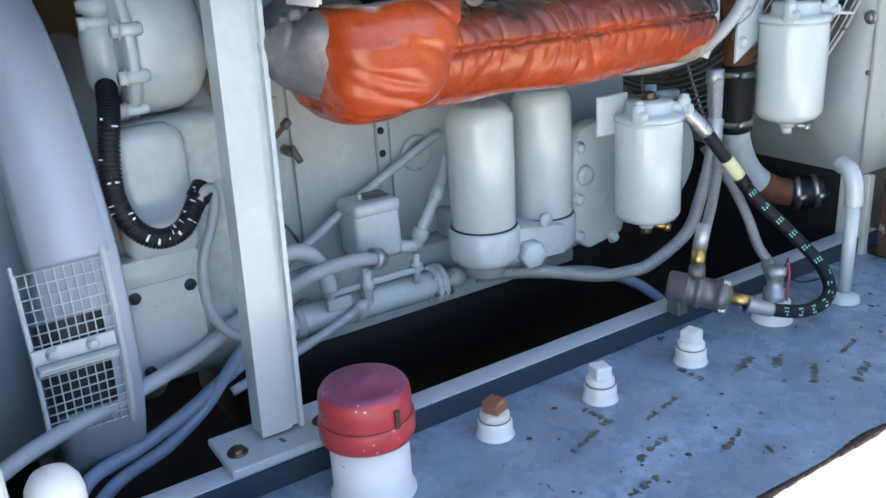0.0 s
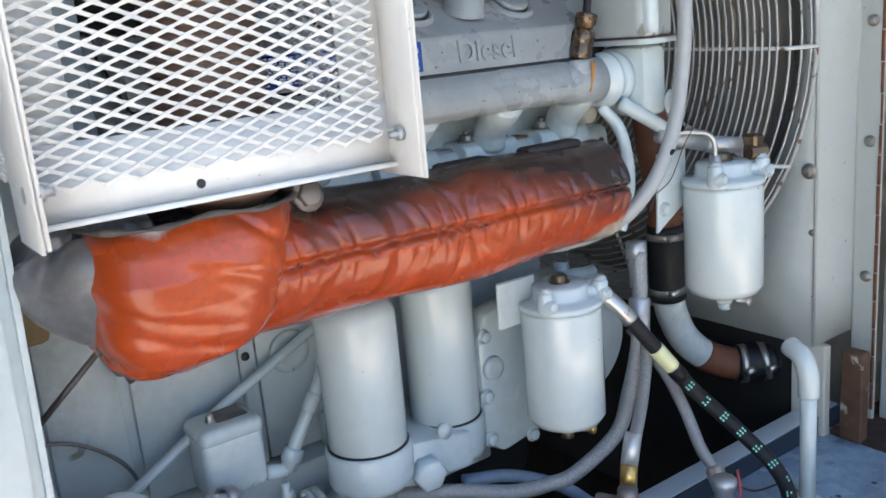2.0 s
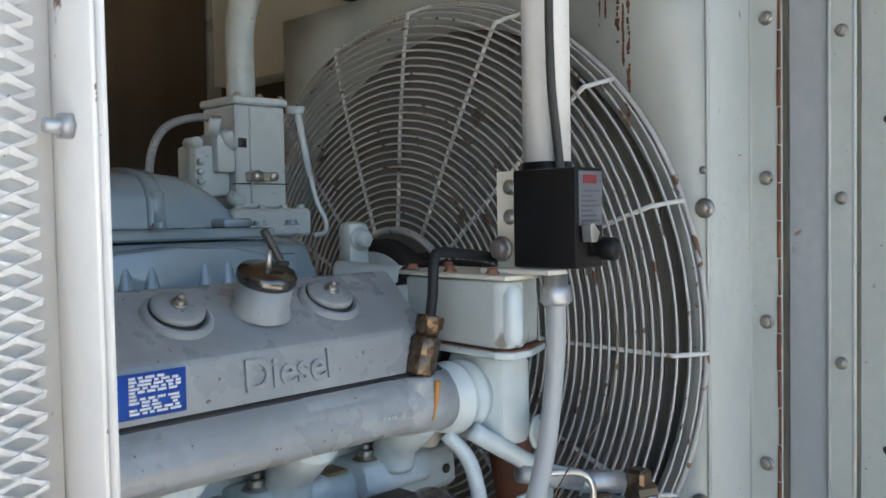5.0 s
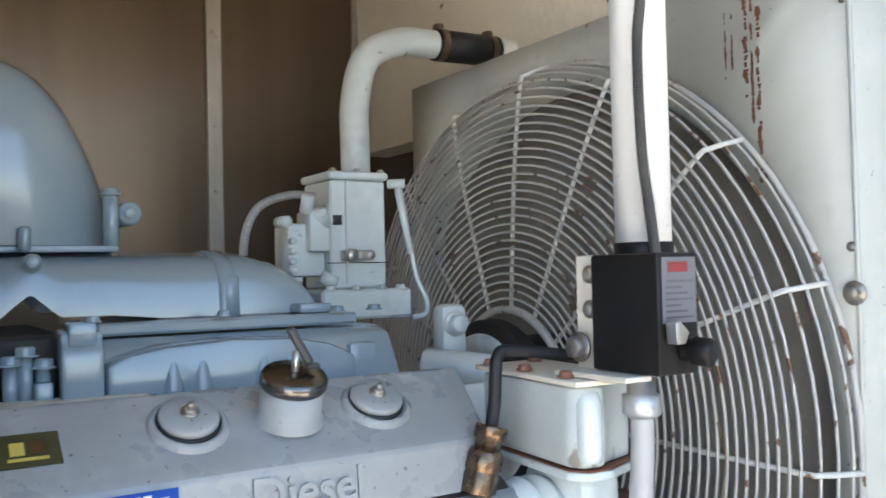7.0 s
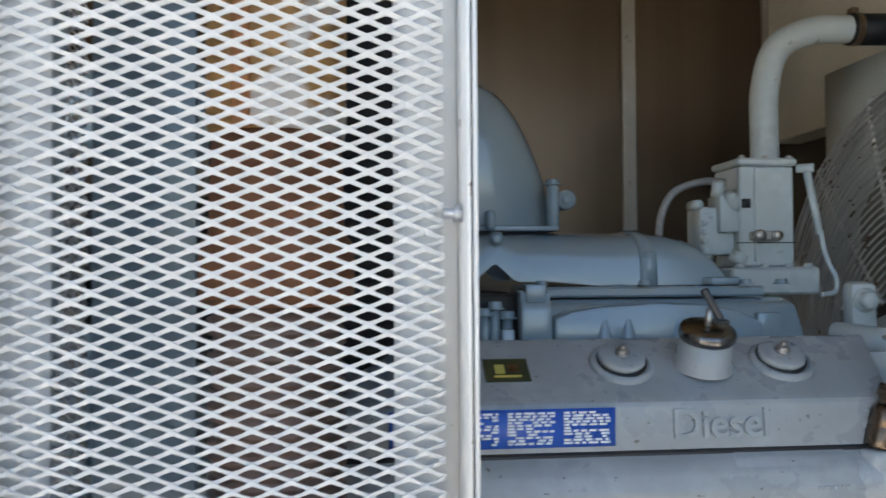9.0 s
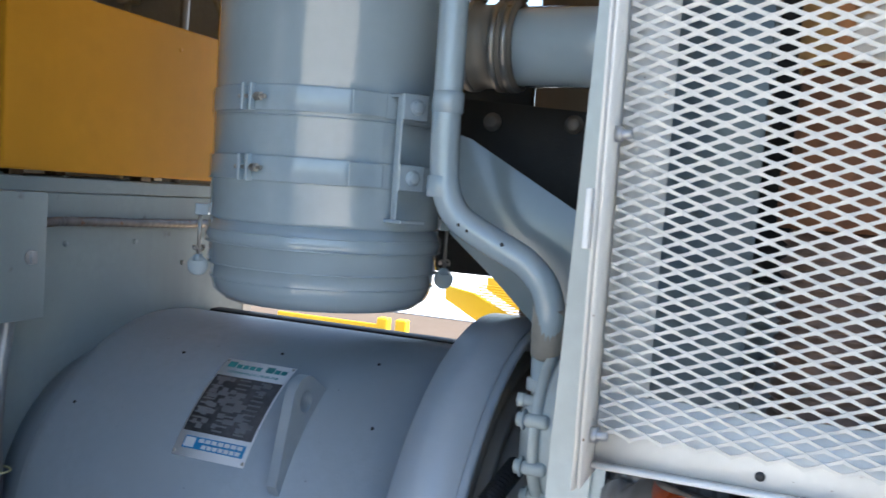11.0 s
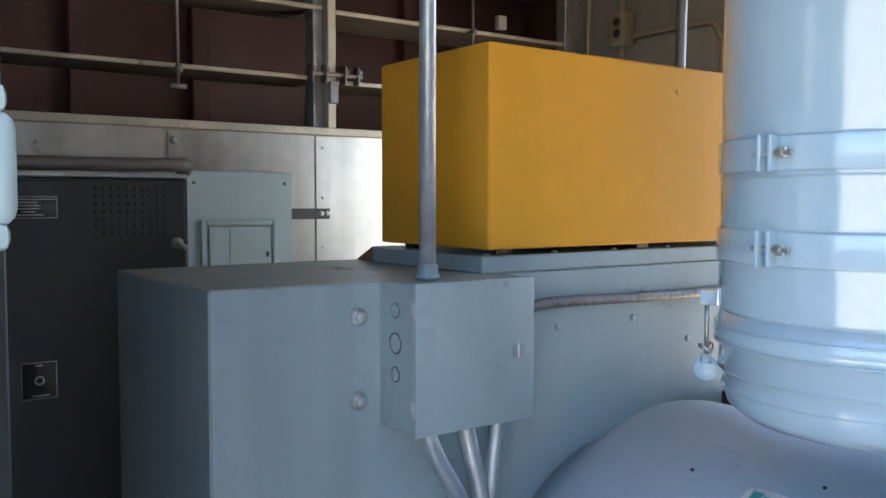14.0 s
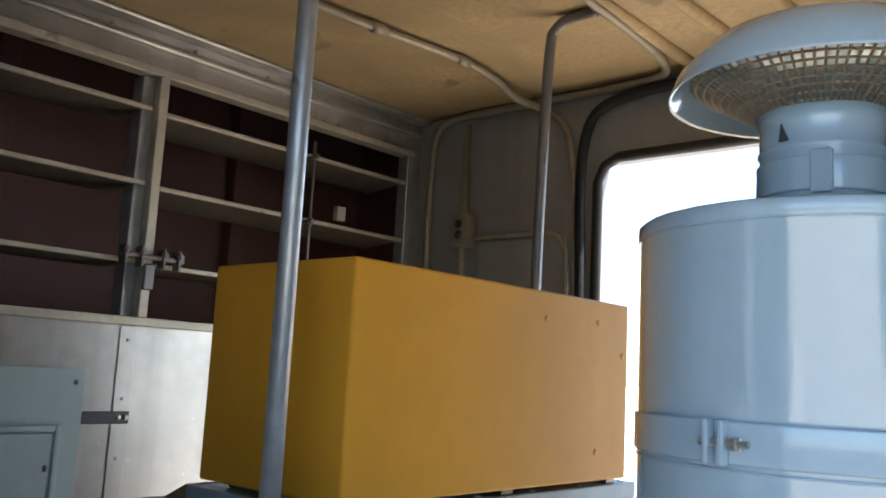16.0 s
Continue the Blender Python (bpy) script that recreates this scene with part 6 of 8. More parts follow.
# ---- mesh guard over the exhaust ----
cage = thing("mesh_guard", "white expanded metal guard boxed round the exhaust pipe", "guard")
GX0, GX1, GY, GZ0, GZ1 = 0.556, 0.895, 0.965, 1.433, 2.30
for x in (GX0, GX1):
    part("side_plate", box(B(), x - 0.0015, x + 0.0015, 0.915, 0.995, GZ0 - 0.012, GZ1, 0), WHITE, cage)
    e = 1 if x < 0.7 else -1
    for z in (1.462, 1.719, 1.98):
        bm = lathe(B(), [(0, 0), (0.008, 0), (0.007, 0.005), (0, 0.0055)], (x - e * 0.0015, 0.94, z), (-e, 0, 0), 14)
        rod(bm, (x, 0.94, z), (x + e * 0.016, 0.94, z), 0.004, 8)
        lathe(bm, [(0, 0.0), (0.0075, 0.0), (0.0075, 0.006), (0, 0.006)], (x + e * 0.002, 0.94, z), (e, 0, 0), 6)
        part("bolt", bm, GALV, cage)
part("hinge_tab", box(B(), GX0 - 0.0115, GX0 - 0.0065, 0.905, 0.925, 1.622, 1.672, 0.001), WHITE, cage)
part("edge_gap", box(B(), GX1 + 0.0018, GX1 + 0.0032, 0.920, 0.990, GZ0, GZ1, 0), BLACK, cage, "dark gap behind the folded edge")
part("outer_flange", box(B(), GX1 + 0.0034, GX1 + 0.006, 0.913, 0.99, GZ0 - 0.014, GZ1, 0), WHITE, cage)
part("outer_flange", box(B(), GX0 - 0.006, GX0 - 0.0034, 0.913, 0.99, GZ0 - 0.014, GZ1, 0), WHITE, cage)
bm = B()
box(bm, GX0 + 0.002, GX1 - 0.002, GY, GY + 0.0025, GZ0, GZ0 + 0.062, 0)
box(bm, GX0 + 0.002, GX0 + 0.044, GY, GY + 0.0025, GZ0 + 0.062, GZ1, 0)
box(bm, GX1 - 0.050, GX1 - 0.002, GY, GY + 0.0025, GZ0 + 0.062, GZ1, 0)
box(bm, GX0 + 0.002, GX1 - 0.002, GY - 0.012, GY - 0.0005, GZ0 - 0.004, GZ0, 0)
part("frame_sheet", bm, WHITE, cage)
bm = lathe(B(), [(0, 0), (0.0042, 0), (0.0042, 0.0006), (0, 0.0006)], (0.696, GY - 0.0002, 1.438 + 0.006), (0, -1, 0), 14)
part("drilled_hole", bm, PRINT_BLACK, cage)


def expanded(u0, u1, v0, v1, pw, ph, place, w=0.0036, t=0.0022, wave=0.0016):
    """Diamond mesh in a plane: thin twisted strands that widen to knuckles. place(u, v, d) gives the point at depth d."""
    verts, faces = [], []

    def bar(a, b):
        mid = ((a[0] + b[0]) / 2, (a[1] + b[1]) / 2)
        k = len(verts)
        for (u, v), ww, dd in ((a, w * 1.25, wave), (mid, w * 0.85, 0.0), (b, w * 1.25, -wave)):
            for s, q in ((-1, t), (1, -t * 0.1), (1, -t), (-1, t * 0.1)):
                verts.append(place(u, v + s * ww / 2, q + dd * 0.4))
        for o in (0, 4):
            for q in ((0, 1, 5, 4), (1, 2, 6, 5), (2, 3, 7, 6), (3, 0, 4, 7)):
                faces.append([k + o + i for i in q])

    rows = int((v1 - v0) / (ph / 2))
    cols = int((u1 - u0) / pw) + 1
    for r in range(rows):
        v = v0 + r * ph / 2
        sh = pw / 2 if r % 2 else 0.0
        for c in range(-1, cols + 1):
            u = u0 + c * pw + sh
            for e in (-1, 1):
                a, b = (u, v), (u + e * pw / 2, v + ph / 2)
                if u0 - 1e-6 <= min(a[0], b[0]) and max(a[0], b[0]) <= u1 + 1e-6:
                    bar(a, b)
    me = bpy.data.meshes.new("expanded_metal")
    me.from_pydata(verts, [], faces)
    me.materials.append(MESH_WHITE)
    return me


def mesh_part(me, parent, label=""):
    ob = tagged(new("expanded_metal", me), kind="stuff")
    ob.parent = parent
    if label:
        tagged(ob, label)
    return ob


mesh_part(expanded(GX0 + 0.004, GX1 - 0.004, GZ0 + 0.024, GZ1, 0.0280, 0.0125, lambda u, v, d: (u, GY - 0.006 + d, v)), cage, "white diamond expanded metal")
mesh_part(expanded(1.0, 1.20, GZ0 + 0.03, GZ1, 0.0280, 0.0125, lambda u, v, d: (GX0 + d, u, v)), cage, "white diamond expanded metal")
mesh_part(expanded(1.0, 1.20, GZ0 + 0.03, GZ1, 0.0280, 0.0125, lambda u, v, d: (GX1 - d, u, v)), cage, "white diamond expanded metal")
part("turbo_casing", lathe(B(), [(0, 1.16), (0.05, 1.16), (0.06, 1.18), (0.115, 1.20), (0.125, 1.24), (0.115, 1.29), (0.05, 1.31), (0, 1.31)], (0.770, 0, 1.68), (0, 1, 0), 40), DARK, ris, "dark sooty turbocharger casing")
# added dark backing that gives the guard its black, shaded inside
part("shade_backing", box(B(), 0.672, 0.885, 1.205, 1.211, 1.61, 2.28, 0.001), DARK, cage, "dark sheet added for the shade behind the riser")
part("turbo_shield", box(B(), 0.572, 0.668, 1.16, 1.165, 1.45, 2.28, 0.001), BLUE_GREY, cage, "grey sheet behind the mesh")

# ---- flywheel end: starter, covers, screen ----
fw = thing("flywheel_housing", "grey painted flywheel housing between engine and generator", "housing")
part("housing", lathe(B(), [(0, 0.427), (0.285, 0.427), (0.29, 0.435), (0.29, 0.52), (0.30, 0.525), (0.30, 0.56), (0, 0.56)], (0, AX, GZ), (1, 0, 0), 64), ENGINE, fw)
part("side_web", box(B(), 0.400, 0.560, 1.27, 1.40, 0.905, 1.262, 0.02, seg=3), ENGINE, fw)
part("inspection_cover", box(B(), 0.380, 0.484, 1.222, 1.29, 1.075, 1.262, 0.024, seg=4), ENGINE_CLEAN, fw)
foot = part("foot_plate", prism(B(), [(0.356, 1.045), (0.470, 1.045), (0.472, 0.925), (0.452, 0.905), (0.358, 0.892), (0.350, 0.95)], "y", 1.236, 1.264, 0.003), ENGINE_CLEAN, fw)
for x, z in ((0.378, 1.03), (0.457, 1.03), (0.380, 0.915)):
    part("bolt_hole", lathe(B(), [(0, 0), (0.009, 0), (0.009, 0.001), (0, 0.001)], (x, 1.2355, z), (0, -1, 0), 16), PRINT_BLACK, foot)
part("foot_shelf", box(B(), 0.348, 0.475, 1.225, 1.30, 1.046, 1.088, 0.008, seg=2), ENGINE_CLEAN, fw)
start = thing("starter_motor", "grey painted starter motor with flange bolts", "starter motor")
part("end_bell", lathe(B(), [(0, 0.428), (0.096, 0.428), (0.098, 0.432), (0.0985, 0.468), (0.096, 0.492), (0.088, 0.511), (0.072, 0.525), (0.048, 0.533), (0, 0.536)], (0, 1.262, 1.372), (1, 0, 0), 48), ENGINE_CLEAN, start)
part("flange", lathe(B(), [(0, 0.414), (0.101, 0.414), (0.102, 0.416), (0.102, 0.4265), (0, 0.4265)], (0, 1.262, 1.372), (1, 0, 0), 48), ENGINE_CLEAN, start)
for a in (200, 235, 165, 270):
    c = Vector((0.408, 1.262 + 0.099 * math.cos(radians(a)), 1.372 + 0.099 * math.sin(radians(a))))
    bm = rod(B(), c, c + Vector((0.030, 0, 0)), 0.009, 14, round_end=0.003)
    hexbolt(bm, c, (-1, 0, 0), 0.009, 0.010)
    part("flange_bolt", bm, ENGINE_CLEAN, start)
start.location = (0.012, 0.058, -0.007)
# wire screen over the generator's air outlet
scr = thing("air_outlet_screen", "wire mesh screen with a clip round the generator outlet", "screen")
SR = 0.409


def on_ring(x, deg, r=SR):
    a = radians(deg)
    return Vector((x, AX - r * math.cos(a), GZ + r * math.sin(a)))


bm = B()
for k in range(10):
    x = 0.2315 + k * 0.0109
    tube(bm, [on_ring(x, -24 + i * 1.5) for i in range(24)], 0.0011, 5)
for k in range(17):
    d = -24 + k * 2.14
    rod(bm, on_ring(0.230, d), on_ring(0.331, d), 0.0011, 5)
part("wire_mesh", bm, ENGINE_CLEAN, scr)
for x0, x1 in ((0.226, 0.231), (0.331, 0.339)):
    part("edge_strip", lathe(B(), [(SR - 0.003, x0), (SR + 0.002, x0), (SR + 0.002, x1), (SR - 0.003, x1)], (0, AX, GZ), (1, 0, 0), 24, a0=-12, a1=26, ref=(0, -1, 0)), ENGINE_CLEAN, scr)
part("dark_opening", lathe(B(), [(SR - 0.0025, 0.236), (SR - 0.0018, 0.236), (SR - 0.0018, 0.318), (SR - 0.0025, 0.318)], (0, AX, GZ), (1, 0, 0), 16, a0=-1, a1=19, ref=(0, -1, 0)), PRINT_BLACK, scr, "dark vent opening behind the wires")
clipm = Matrix.Translation(on_ring(0.277, -5, SR + 0.003)) @ Matrix.Rotation(radians(0), 4, "X")
bm = box(B(), -0.050, 0.050, -0.004, 0.0, -0.006, 0.014, 0.001, m=clipm)
box(bm, -0.046, 0.050, -0.020, 0.0, -0.010, -0.007, 0.001, m=clipm)
box(bm, -0.046, 0.050, -0.004, 0.0, -0.022, -0.012, 0.001, m=clipm)
clip = part("clip_bar", bm, ENGINE_CLEAN, scr)
for x in (-0.026, 0.022):
    part("clip_bolt", hexbolt(B(), clipm @ Vector((x, -0.004, 0.005)), (0, -1, 0), 0.006, 0.007), ENGINE_CLEAN, clip)

part("cover_sheet", lathe(B(), [(SR - 0.003, 0.254), (SR + 0.001, 0.254), (SR + 0.001, 0.343), (SR - 0.003, 0.343)], (0, AX, GZ), (1, 0, 0), 60, a0=-120, a1=-11, ref=(0, -1, 0)), PALE_SHEET, scr, "smooth pale blue-grey sheet band")

# ---- hoses and pipes on the engine's side ----
def hose(name, label, points, r, mat, n=12, category="hose", per=8):
    return solo(name, tube(B(), spline(points, per), r, n), mat, label, category)


CH = spline([(0.402, 1.27, 1.318), (0.391, 1.225, 1.296), (0.380, 1.20, 1.270), (0.371, 1.190, 1.225), (0.371, 1.182, 1.182), (0.385, 1.176, 1.146), (0.413, 1.174, 1.127), (0.446, 1.178, 1.133), (0.471, 1.190, 1.160), (0.487, 1.20, 1.176)], 24)
ch = thing("corrugated_hose", "black corrugated hose flecked with pale paint", "hose")
bm = B()
rib = [Vector(p) for p in CH]
tube(bm, rib, lambda s: 0.0132 + 0.0013 * math.sin(s * 2 * math.pi * 72), 14)
part("hose", bm, BLACK, ch)
bm = B()
for k in range(40, len(CH) - 4, 5):
    d = (CH[k + 1] - CH[k]).normalized()
    toward = Vector((-0.25, -0.92, 0.30))
    toward = (toward - d * toward.dot(d)).normalized()
    across = d.cross(toward)
    for _ in range(random.choice((0, 0, 1, 2, 3)) if k > 150 else random.choice((0, 0, 1, 1, 2))):
        o = random.uniform(-0.9, 0.9)
        c = CH[k] + (toward * math.cos(o) + across * math.sin(o)) * 0.0136
        w, h = random.uniform(0.0015, 0.0050), random.uniform(0.0006, 0.0014)
        m = Matrix.Translation(c) @ Matrix(((across.x, d.x, toward.x, 0), (across.y, d.y, toward.y, 0), (across.z, d.z, toward.z, 0), (0, 0, 0, 1)))
        box(bm, -w, w, -h, h, 0, 0.0008, 0, m=m)
tagged(part("paint_fleck", bm, PRINT_WHITE, ch), kind="stuff")
part("cuff", rod(B(), (0.474, 1.192, 1.163), (0.490, 1.201, 1.179), 0.0162, 16, round_end=0.002), BLACK_BOX, ch)
hose("capillary_tube", "thin grey looped tube beside the post", [(0.470, 1.19, 1.150), (0.480, 1.185, 1.172), (0.494, 1.19, 1.176), (0.500, 1.20, 1.155), (0.490, 1.20, 1.12), (0.470, 1.20, 1.07), (0.466, 1.20, 1.02), (0.478, 1.205, 0.975), (0.505, 1.215, 0.940), (0.53, 1.225, 0.925)], 0.0075, HOSE_GREY, 10)
hose("grey_conduit", "long grey painted flexible conduit along the engine", [(0.10, 1.11, 0.872), (0.191, 1.15, 0.896), (0.270, 1.17, 0.908), (0.357, 1.188, 0.919), (0.44, 1.212, 0.930), (0.502, 1.238, 0.945), (0.560, 1.25, 0.960), (0.618, 1.25, 0.978), (0.660, 1.25, 0.988), (0.699, 1.25, 0.992), (0.745, 1.26, 0.985), (0.795, 1.275, 0.968)], 0.0112, HOSE_GREY, 14)
hose("oil_hose", "blue-grey hose drooping below the engine", [(0.20, 1.12, 0.78), (0.266, 1.20, 0.801), (0.34, 1.225, 0.808), (0.422, 1.25, 0.825), (0.48, 1.28, 0.836), (0.534, 1.30, 0.850), (0.60, 1.33, 0.872), (0.68, 1.36, 0.89)], 0.0108, HOSE_BLUE, 12)
hose("oil_hose", "blue-grey hose drooping below the engine", [(0.22, 1.13, 0.765), (0.30, 1.21, 0.775), (0.38, 1.235, 0.788), (0.45, 1.26, 0.815), (0.50, 1.28, 0.85), (0.54, 1.29, 0.885), (0.57, 1.30, 0.92), (0.62, 1.31, 0.95)], 0.0105, HOSE_BLUE, 12)
hose("steel_line", "straight grey painted steel line on the block", [(0.62, 1.36, 0.955), (0.72, 1.37, 1.005), (0.82, 1.385, 1.052), (0.93, 1.395, 1.10), (1.0, 1.40, 1.13)], 0.0078, ENGINE_CLEAN, 12)
hose("coolant_elbow", "grey painted elbow hose low on the block", [(0.60, 1.30, 1.005), (0.64, 1.295, 1.015), (0.672, 1.29, 1.00), (0.690, 1.29, 0.965), (0.695, 1.29, 0.935)], 0.014, ENGINE_CLEAN, 14)
br = thing("branch_hose", "grey painted hose with swivel fitting to the filter base", "hose")
part("hose", tube(B(), spline([(0.975, 1.335, 1.10), (0.956, 1.33, 1.065), (0.937, 1.33, 1.033), (0.912, 1.33, 0.994), (0.903, 1.33, 0.978)], 6), 0.0105, 14), ENGINE_CLEAN, br)
part("sleeve", rod(B(), (0.950, 1.33, 1.055), (0.935, 1.33, 1.030), 0.0125, 14, round_end=0.002), ENGINE_CLEAN, br)
part("fitting", lathe(B(), [(0, 0), (0.0155, 0), (0.0165, 0.004), (0.0165, 0.018), (0.013, 0.020), (0.012, 0.034), (0, 0.034)], (0.905, 1.33, 0.982), (-0.45, 0, -0.9), 8), ENGINE_CLEAN, br)
part("adaptor", rod(B(), (0.891, 1.33, 0.952), (0.858, 1.335, 0.958), 0.0115, 12, round_end=0.003), ENGINE_CLEAN, br)
# small pressure switch box
sw = thing("pressure_switch", "small grey rounded pressure switch box on the block", "switch box")
part("case", box(B(), 0.768, 0.858, 1.315, 1.39, 0.950, 1.040, 0.013, seg=4), ENGINE_CLEAN, sw)
part("lid", box(B(), 0.7665, 0.8595, 1.3135, 1.3915, 1.030, 1.056, 0.011, seg=4), ENGINE_CLEAN, sw)
part("lid_screw", hexbolt(B(), (0.795, 1.35, 1.056), (0, 0, 1), 0.005, 0.010), STEEL, sw)
part("recess", box(B(), 0.80, 0.845, 1.335, 1.375, 1.0565, 1.0580, 0), IRON, sw)
part("clamp", lathe(B(), [(0.0148, -0.008), (0.019, -0.008), (0.019, 0.008), (0.0148, 0.008)], (0.775, 1.27, 0.975), (1, 0.3, -0.35), 16), GALV, sw)
# heat exchanger tube below
hx = thing("oil_cooler", "grey painted tubular oil cooler with cast ends", "oil cooler")
HA, HB = Vector((0.575, 1.325, 0.878)), Vector((0.925, 1.33, 0.870))
hd = (HB - HA).normalized()
part("shell", rod(B(), HA, HB, 0.0265, 32, round_end=0.003), ENGINE_CLEAN, hx)
part("end_flange", lathe(B(), [(0, 0), (0.034, 0), (0.036, 0.003), (0.036, 0.009), (0.030, 0.010), (0.030, 0.014), (0.036, 0.015), (0.036, 0.022), (0.028, 0.026), (0, 0.028)], HB - hd * 0.012, hd, 28), ENGINE, hx)
part("end_nozzle", lathe(B(), [(0, 0), (0.016, 0), (0.015, 0.020), (0.019, 0.021), (0.019, 0.040), (0.013, 0.044), (0.013, 0.060), (0, 0.060)], HB + hd * 0.014, hd, 14), ENGINE, hx)
for k in (0.20, 0.52):
    part("band", lathe(B(), [(0.0267, -0.007), (0.0285, -0.007), (0.0285, 0.007), (0.0267, 0.007)], HA.lerp(HB, k), hd, 32), ENGINE, hx)
for a in (20, 80, 140, 200, 260, 320):
    u, v, _ = frame_of(hd)
    c = HB + hd * 0.012 + (u * math.cos(radians(a)) + v * math.sin(radians(a))) * 0.031
    part("bolt", hexbolt(rod(B(), c - hd * 0.030, c, 0.004, 8), c, hd, 0.006, 0.007, False), IRON if a in (20, 200) else ENGINE, hx)
# clamp strap with its stand-offs over the shell
part("clamp_strap", box(B(), 0.690, 0.885, 1.300, 1.306, 0.915, 0.926, 0.0015), ENGINE, hx)
for x in (0.765, 0.872):
    bm = rod(B(), (x, 1.303, 0.895), (x, 1.303, 0.948), 0.0065, 10)
    lathe(bm, [(0, 0), (0.012, 0), (0.012, 0.008), (0, 0.008)], (x, 1.303, 0.926), (0, 0, 1), 6)
    part("stand_off", bm, ENGINE, hx)
bm = box(B(), 0.690, 0.735, 1.292, 1.301, 0.893, 0.914, 0.002)
rod(bm, (0.700, 1.297, 0.914), (0.700, 1.297, 0.934), 0.006, 8)
hexbolt(bm, (0.700, 1.297, 0.926), (0, 0, 1), 0.009, 0.007)
part("tag_bracket", bm, ENGINE, hx)
part("small_line", tube(B(), spline([(0.50, 1.265, 0.825), (0.56, 1.27, 0.838), (0.62, 1.275, 0.852), (0.68, 1.28, 0.868), (0.735, 1.285, 0.886)], 8), 0.0078, 12), HOSE_GREY, hx)
part("union", lathe(B(), [(0, 0), (0.009, 0), (0.009, 0.012), (0.012, 0.013), (0.012, 0.026), (0.008, 0.028), (0.008, 0.040), (0, 0.040)], (0.730, 1.284, 0.884), (1, 0.1, 0.35), 8), ENGINE, hx)
part("riser_fitting", rod(rod(B(), (0.764, 1.288, 0.892), (0.766, 1.290, 0.955), 0.0085, 10), (0.765, 1.289, 0.915), (0.766, 1.290, 0.932), 0.012, 6), ENGINE_CLEAN, hx)
lettering("cast_lettering", "OUTLET", 0.015, Matrix.Translation((0.650, 1.2985, 0.872)) @ Matrix.Rotation(radians(92), 4, "X") @ Matrix.Rotation(radians(-1), 4, "Z"), ENGINE, hx, 0.0014, "raised cast lettering")

# ---- fuel hoses, pump and pipes at the tank ----
rt = hose("return_hose", "thick grey hose sweeping under the fuel filter", [(0.985, 1.285, 0.880), (1.04, 1.245, 0.885), (1.10, 1.205, 0.882), (1.183, 1.17, 0.862), (1.235, 1.15, 0.862), (1.274, 1.13, 0.873), (1.336, 1.10, 0.928), (1.368, 1.10, 0.985), (1.392, 1.10, 1.055), (1.405, 1.105, 1.12), (1.418, 1.115, 1.20)], 0.0118, BRAID, 14)
part("end_fitting", rod(B(), (1.398, 1.102, 1.085), (1.407, 1.107, 1.13), 0.0165, 8, round_end=0.002), GALV, rt)
hose("drain_hose", "blue-grey hose in the shadow under the engine", [(1.18, 1.30, 0.83), (1.26, 1.27, 0.82), (1.33, 1.22, 0.79), (1.38, 1.18, 0.74)], 0.011, HOSE_BLUE, 12)
bh = thing("braided_hose", "grey braided fuel hose with steel and brass ends", "hose", "braided fuel hoses")
part("hose", tube(B(), spline([(1.418, 1.12, 1.185), (1.408, 1.105, 1.12), (1.388, 1.08, 1.05), (1.345, 1.05, 1.01), (1.285, 1.01, 0.985), (1.262, 1.0, 0.965)], 10), 0.0092, 12), BRAID, bh)
part("top_nut", rod(rod(B(), (1.418, 1.12, 1.215), (1.418, 1.12, 1.19), 0.017, 6), (1.418, 1.12, 1.195), (1.412, 1.112, 1.145), 0.0135, 12), GALV, bh)
part("ferrule", rod(B(), (1.272, 1.005, 0.985), (1.256, 1.0, 0.945), 0.0125, 12), GALV, bh)
part("brass_nut", rod(B(), (1.256, 1.0, 0.945), (1.247, 0.995, 0.915), 0.0125, 6), BRASS, bh)
bh2 = thing("braided_hose", "grey braided fuel hose with a steel elbow", "hose", "braided fuel hoses")
part("hose", tube(B(), spline([(1.42, 1.14, 1.07), (1.435, 1.09, 1.01), (1.425, 1.04, 0.96), (1.413, 1.0, 0.91), (1.414, 0.975, 0.885)], 10), 0.0092, 12), BRAID, bh2)
part("elbow", rod(B(), (1.413, 0.978, 0.888), (1.405, 0.955, 0.862), 0.014, 10, round_end=0.003), STEEL, bh2)
pump = thing("fuel_pump", "brown-grey cast electric fuel pump over the rail", "fuel pump")
PA, PB = Vector((1.200, 1.02, 0.888)), Vector((1.262, 0.945, 0.872))
pd = (PB - PA).normalized()
part("body", lathe(B(), [(0, 0), (0.022, 0.001), (0.026, 0.005), (0.026, 0.030), (0.0275, 0.031), (0.0275, 0.034), (0.026, 0.035), (0.026, 0.048), (0.029, 0.050), (0.029, 0.058), (0.0255, 0.060), (0.0255, 0.082), (0.0295, 0.084), (0.0305, 0.092), (0.029, 0.098), (0.022, 0.105), (0.012, 0.109), (0, 0.109)], PA, pd, 32), IRON, pump)
part("outlet", rod(B(), PB + pd * 0.005, PB + pd * 0.045, 0.011, 8), BRASS, pump)
for a in (40, 160, 280):
    u, v, _ = frame_of(pd)
    c = PA + pd * 0.09 + (u * math.cos(radians(a)) + v * math.sin(radians(a))) * 0.0265
    part("screw", hexbolt(B(), c, pd, 0.006, 0.012), STEEL, pump)
part("port", rod(B(), PA + pd * 0.05 + Vector((0, 0, 0.024)), PA + pd * 0.05 + Vector((0, 0, 0.045)), 0.014, 8), IRON, pump)
part("bracket", box(B(), 1.21, 1.235, 1.0, 1.03, 0.83, 0.87, 0.003), IRON, pump)
gh = thing("green_fleck_hose", "black rubber fuel hose with mint green flecks", "hose")
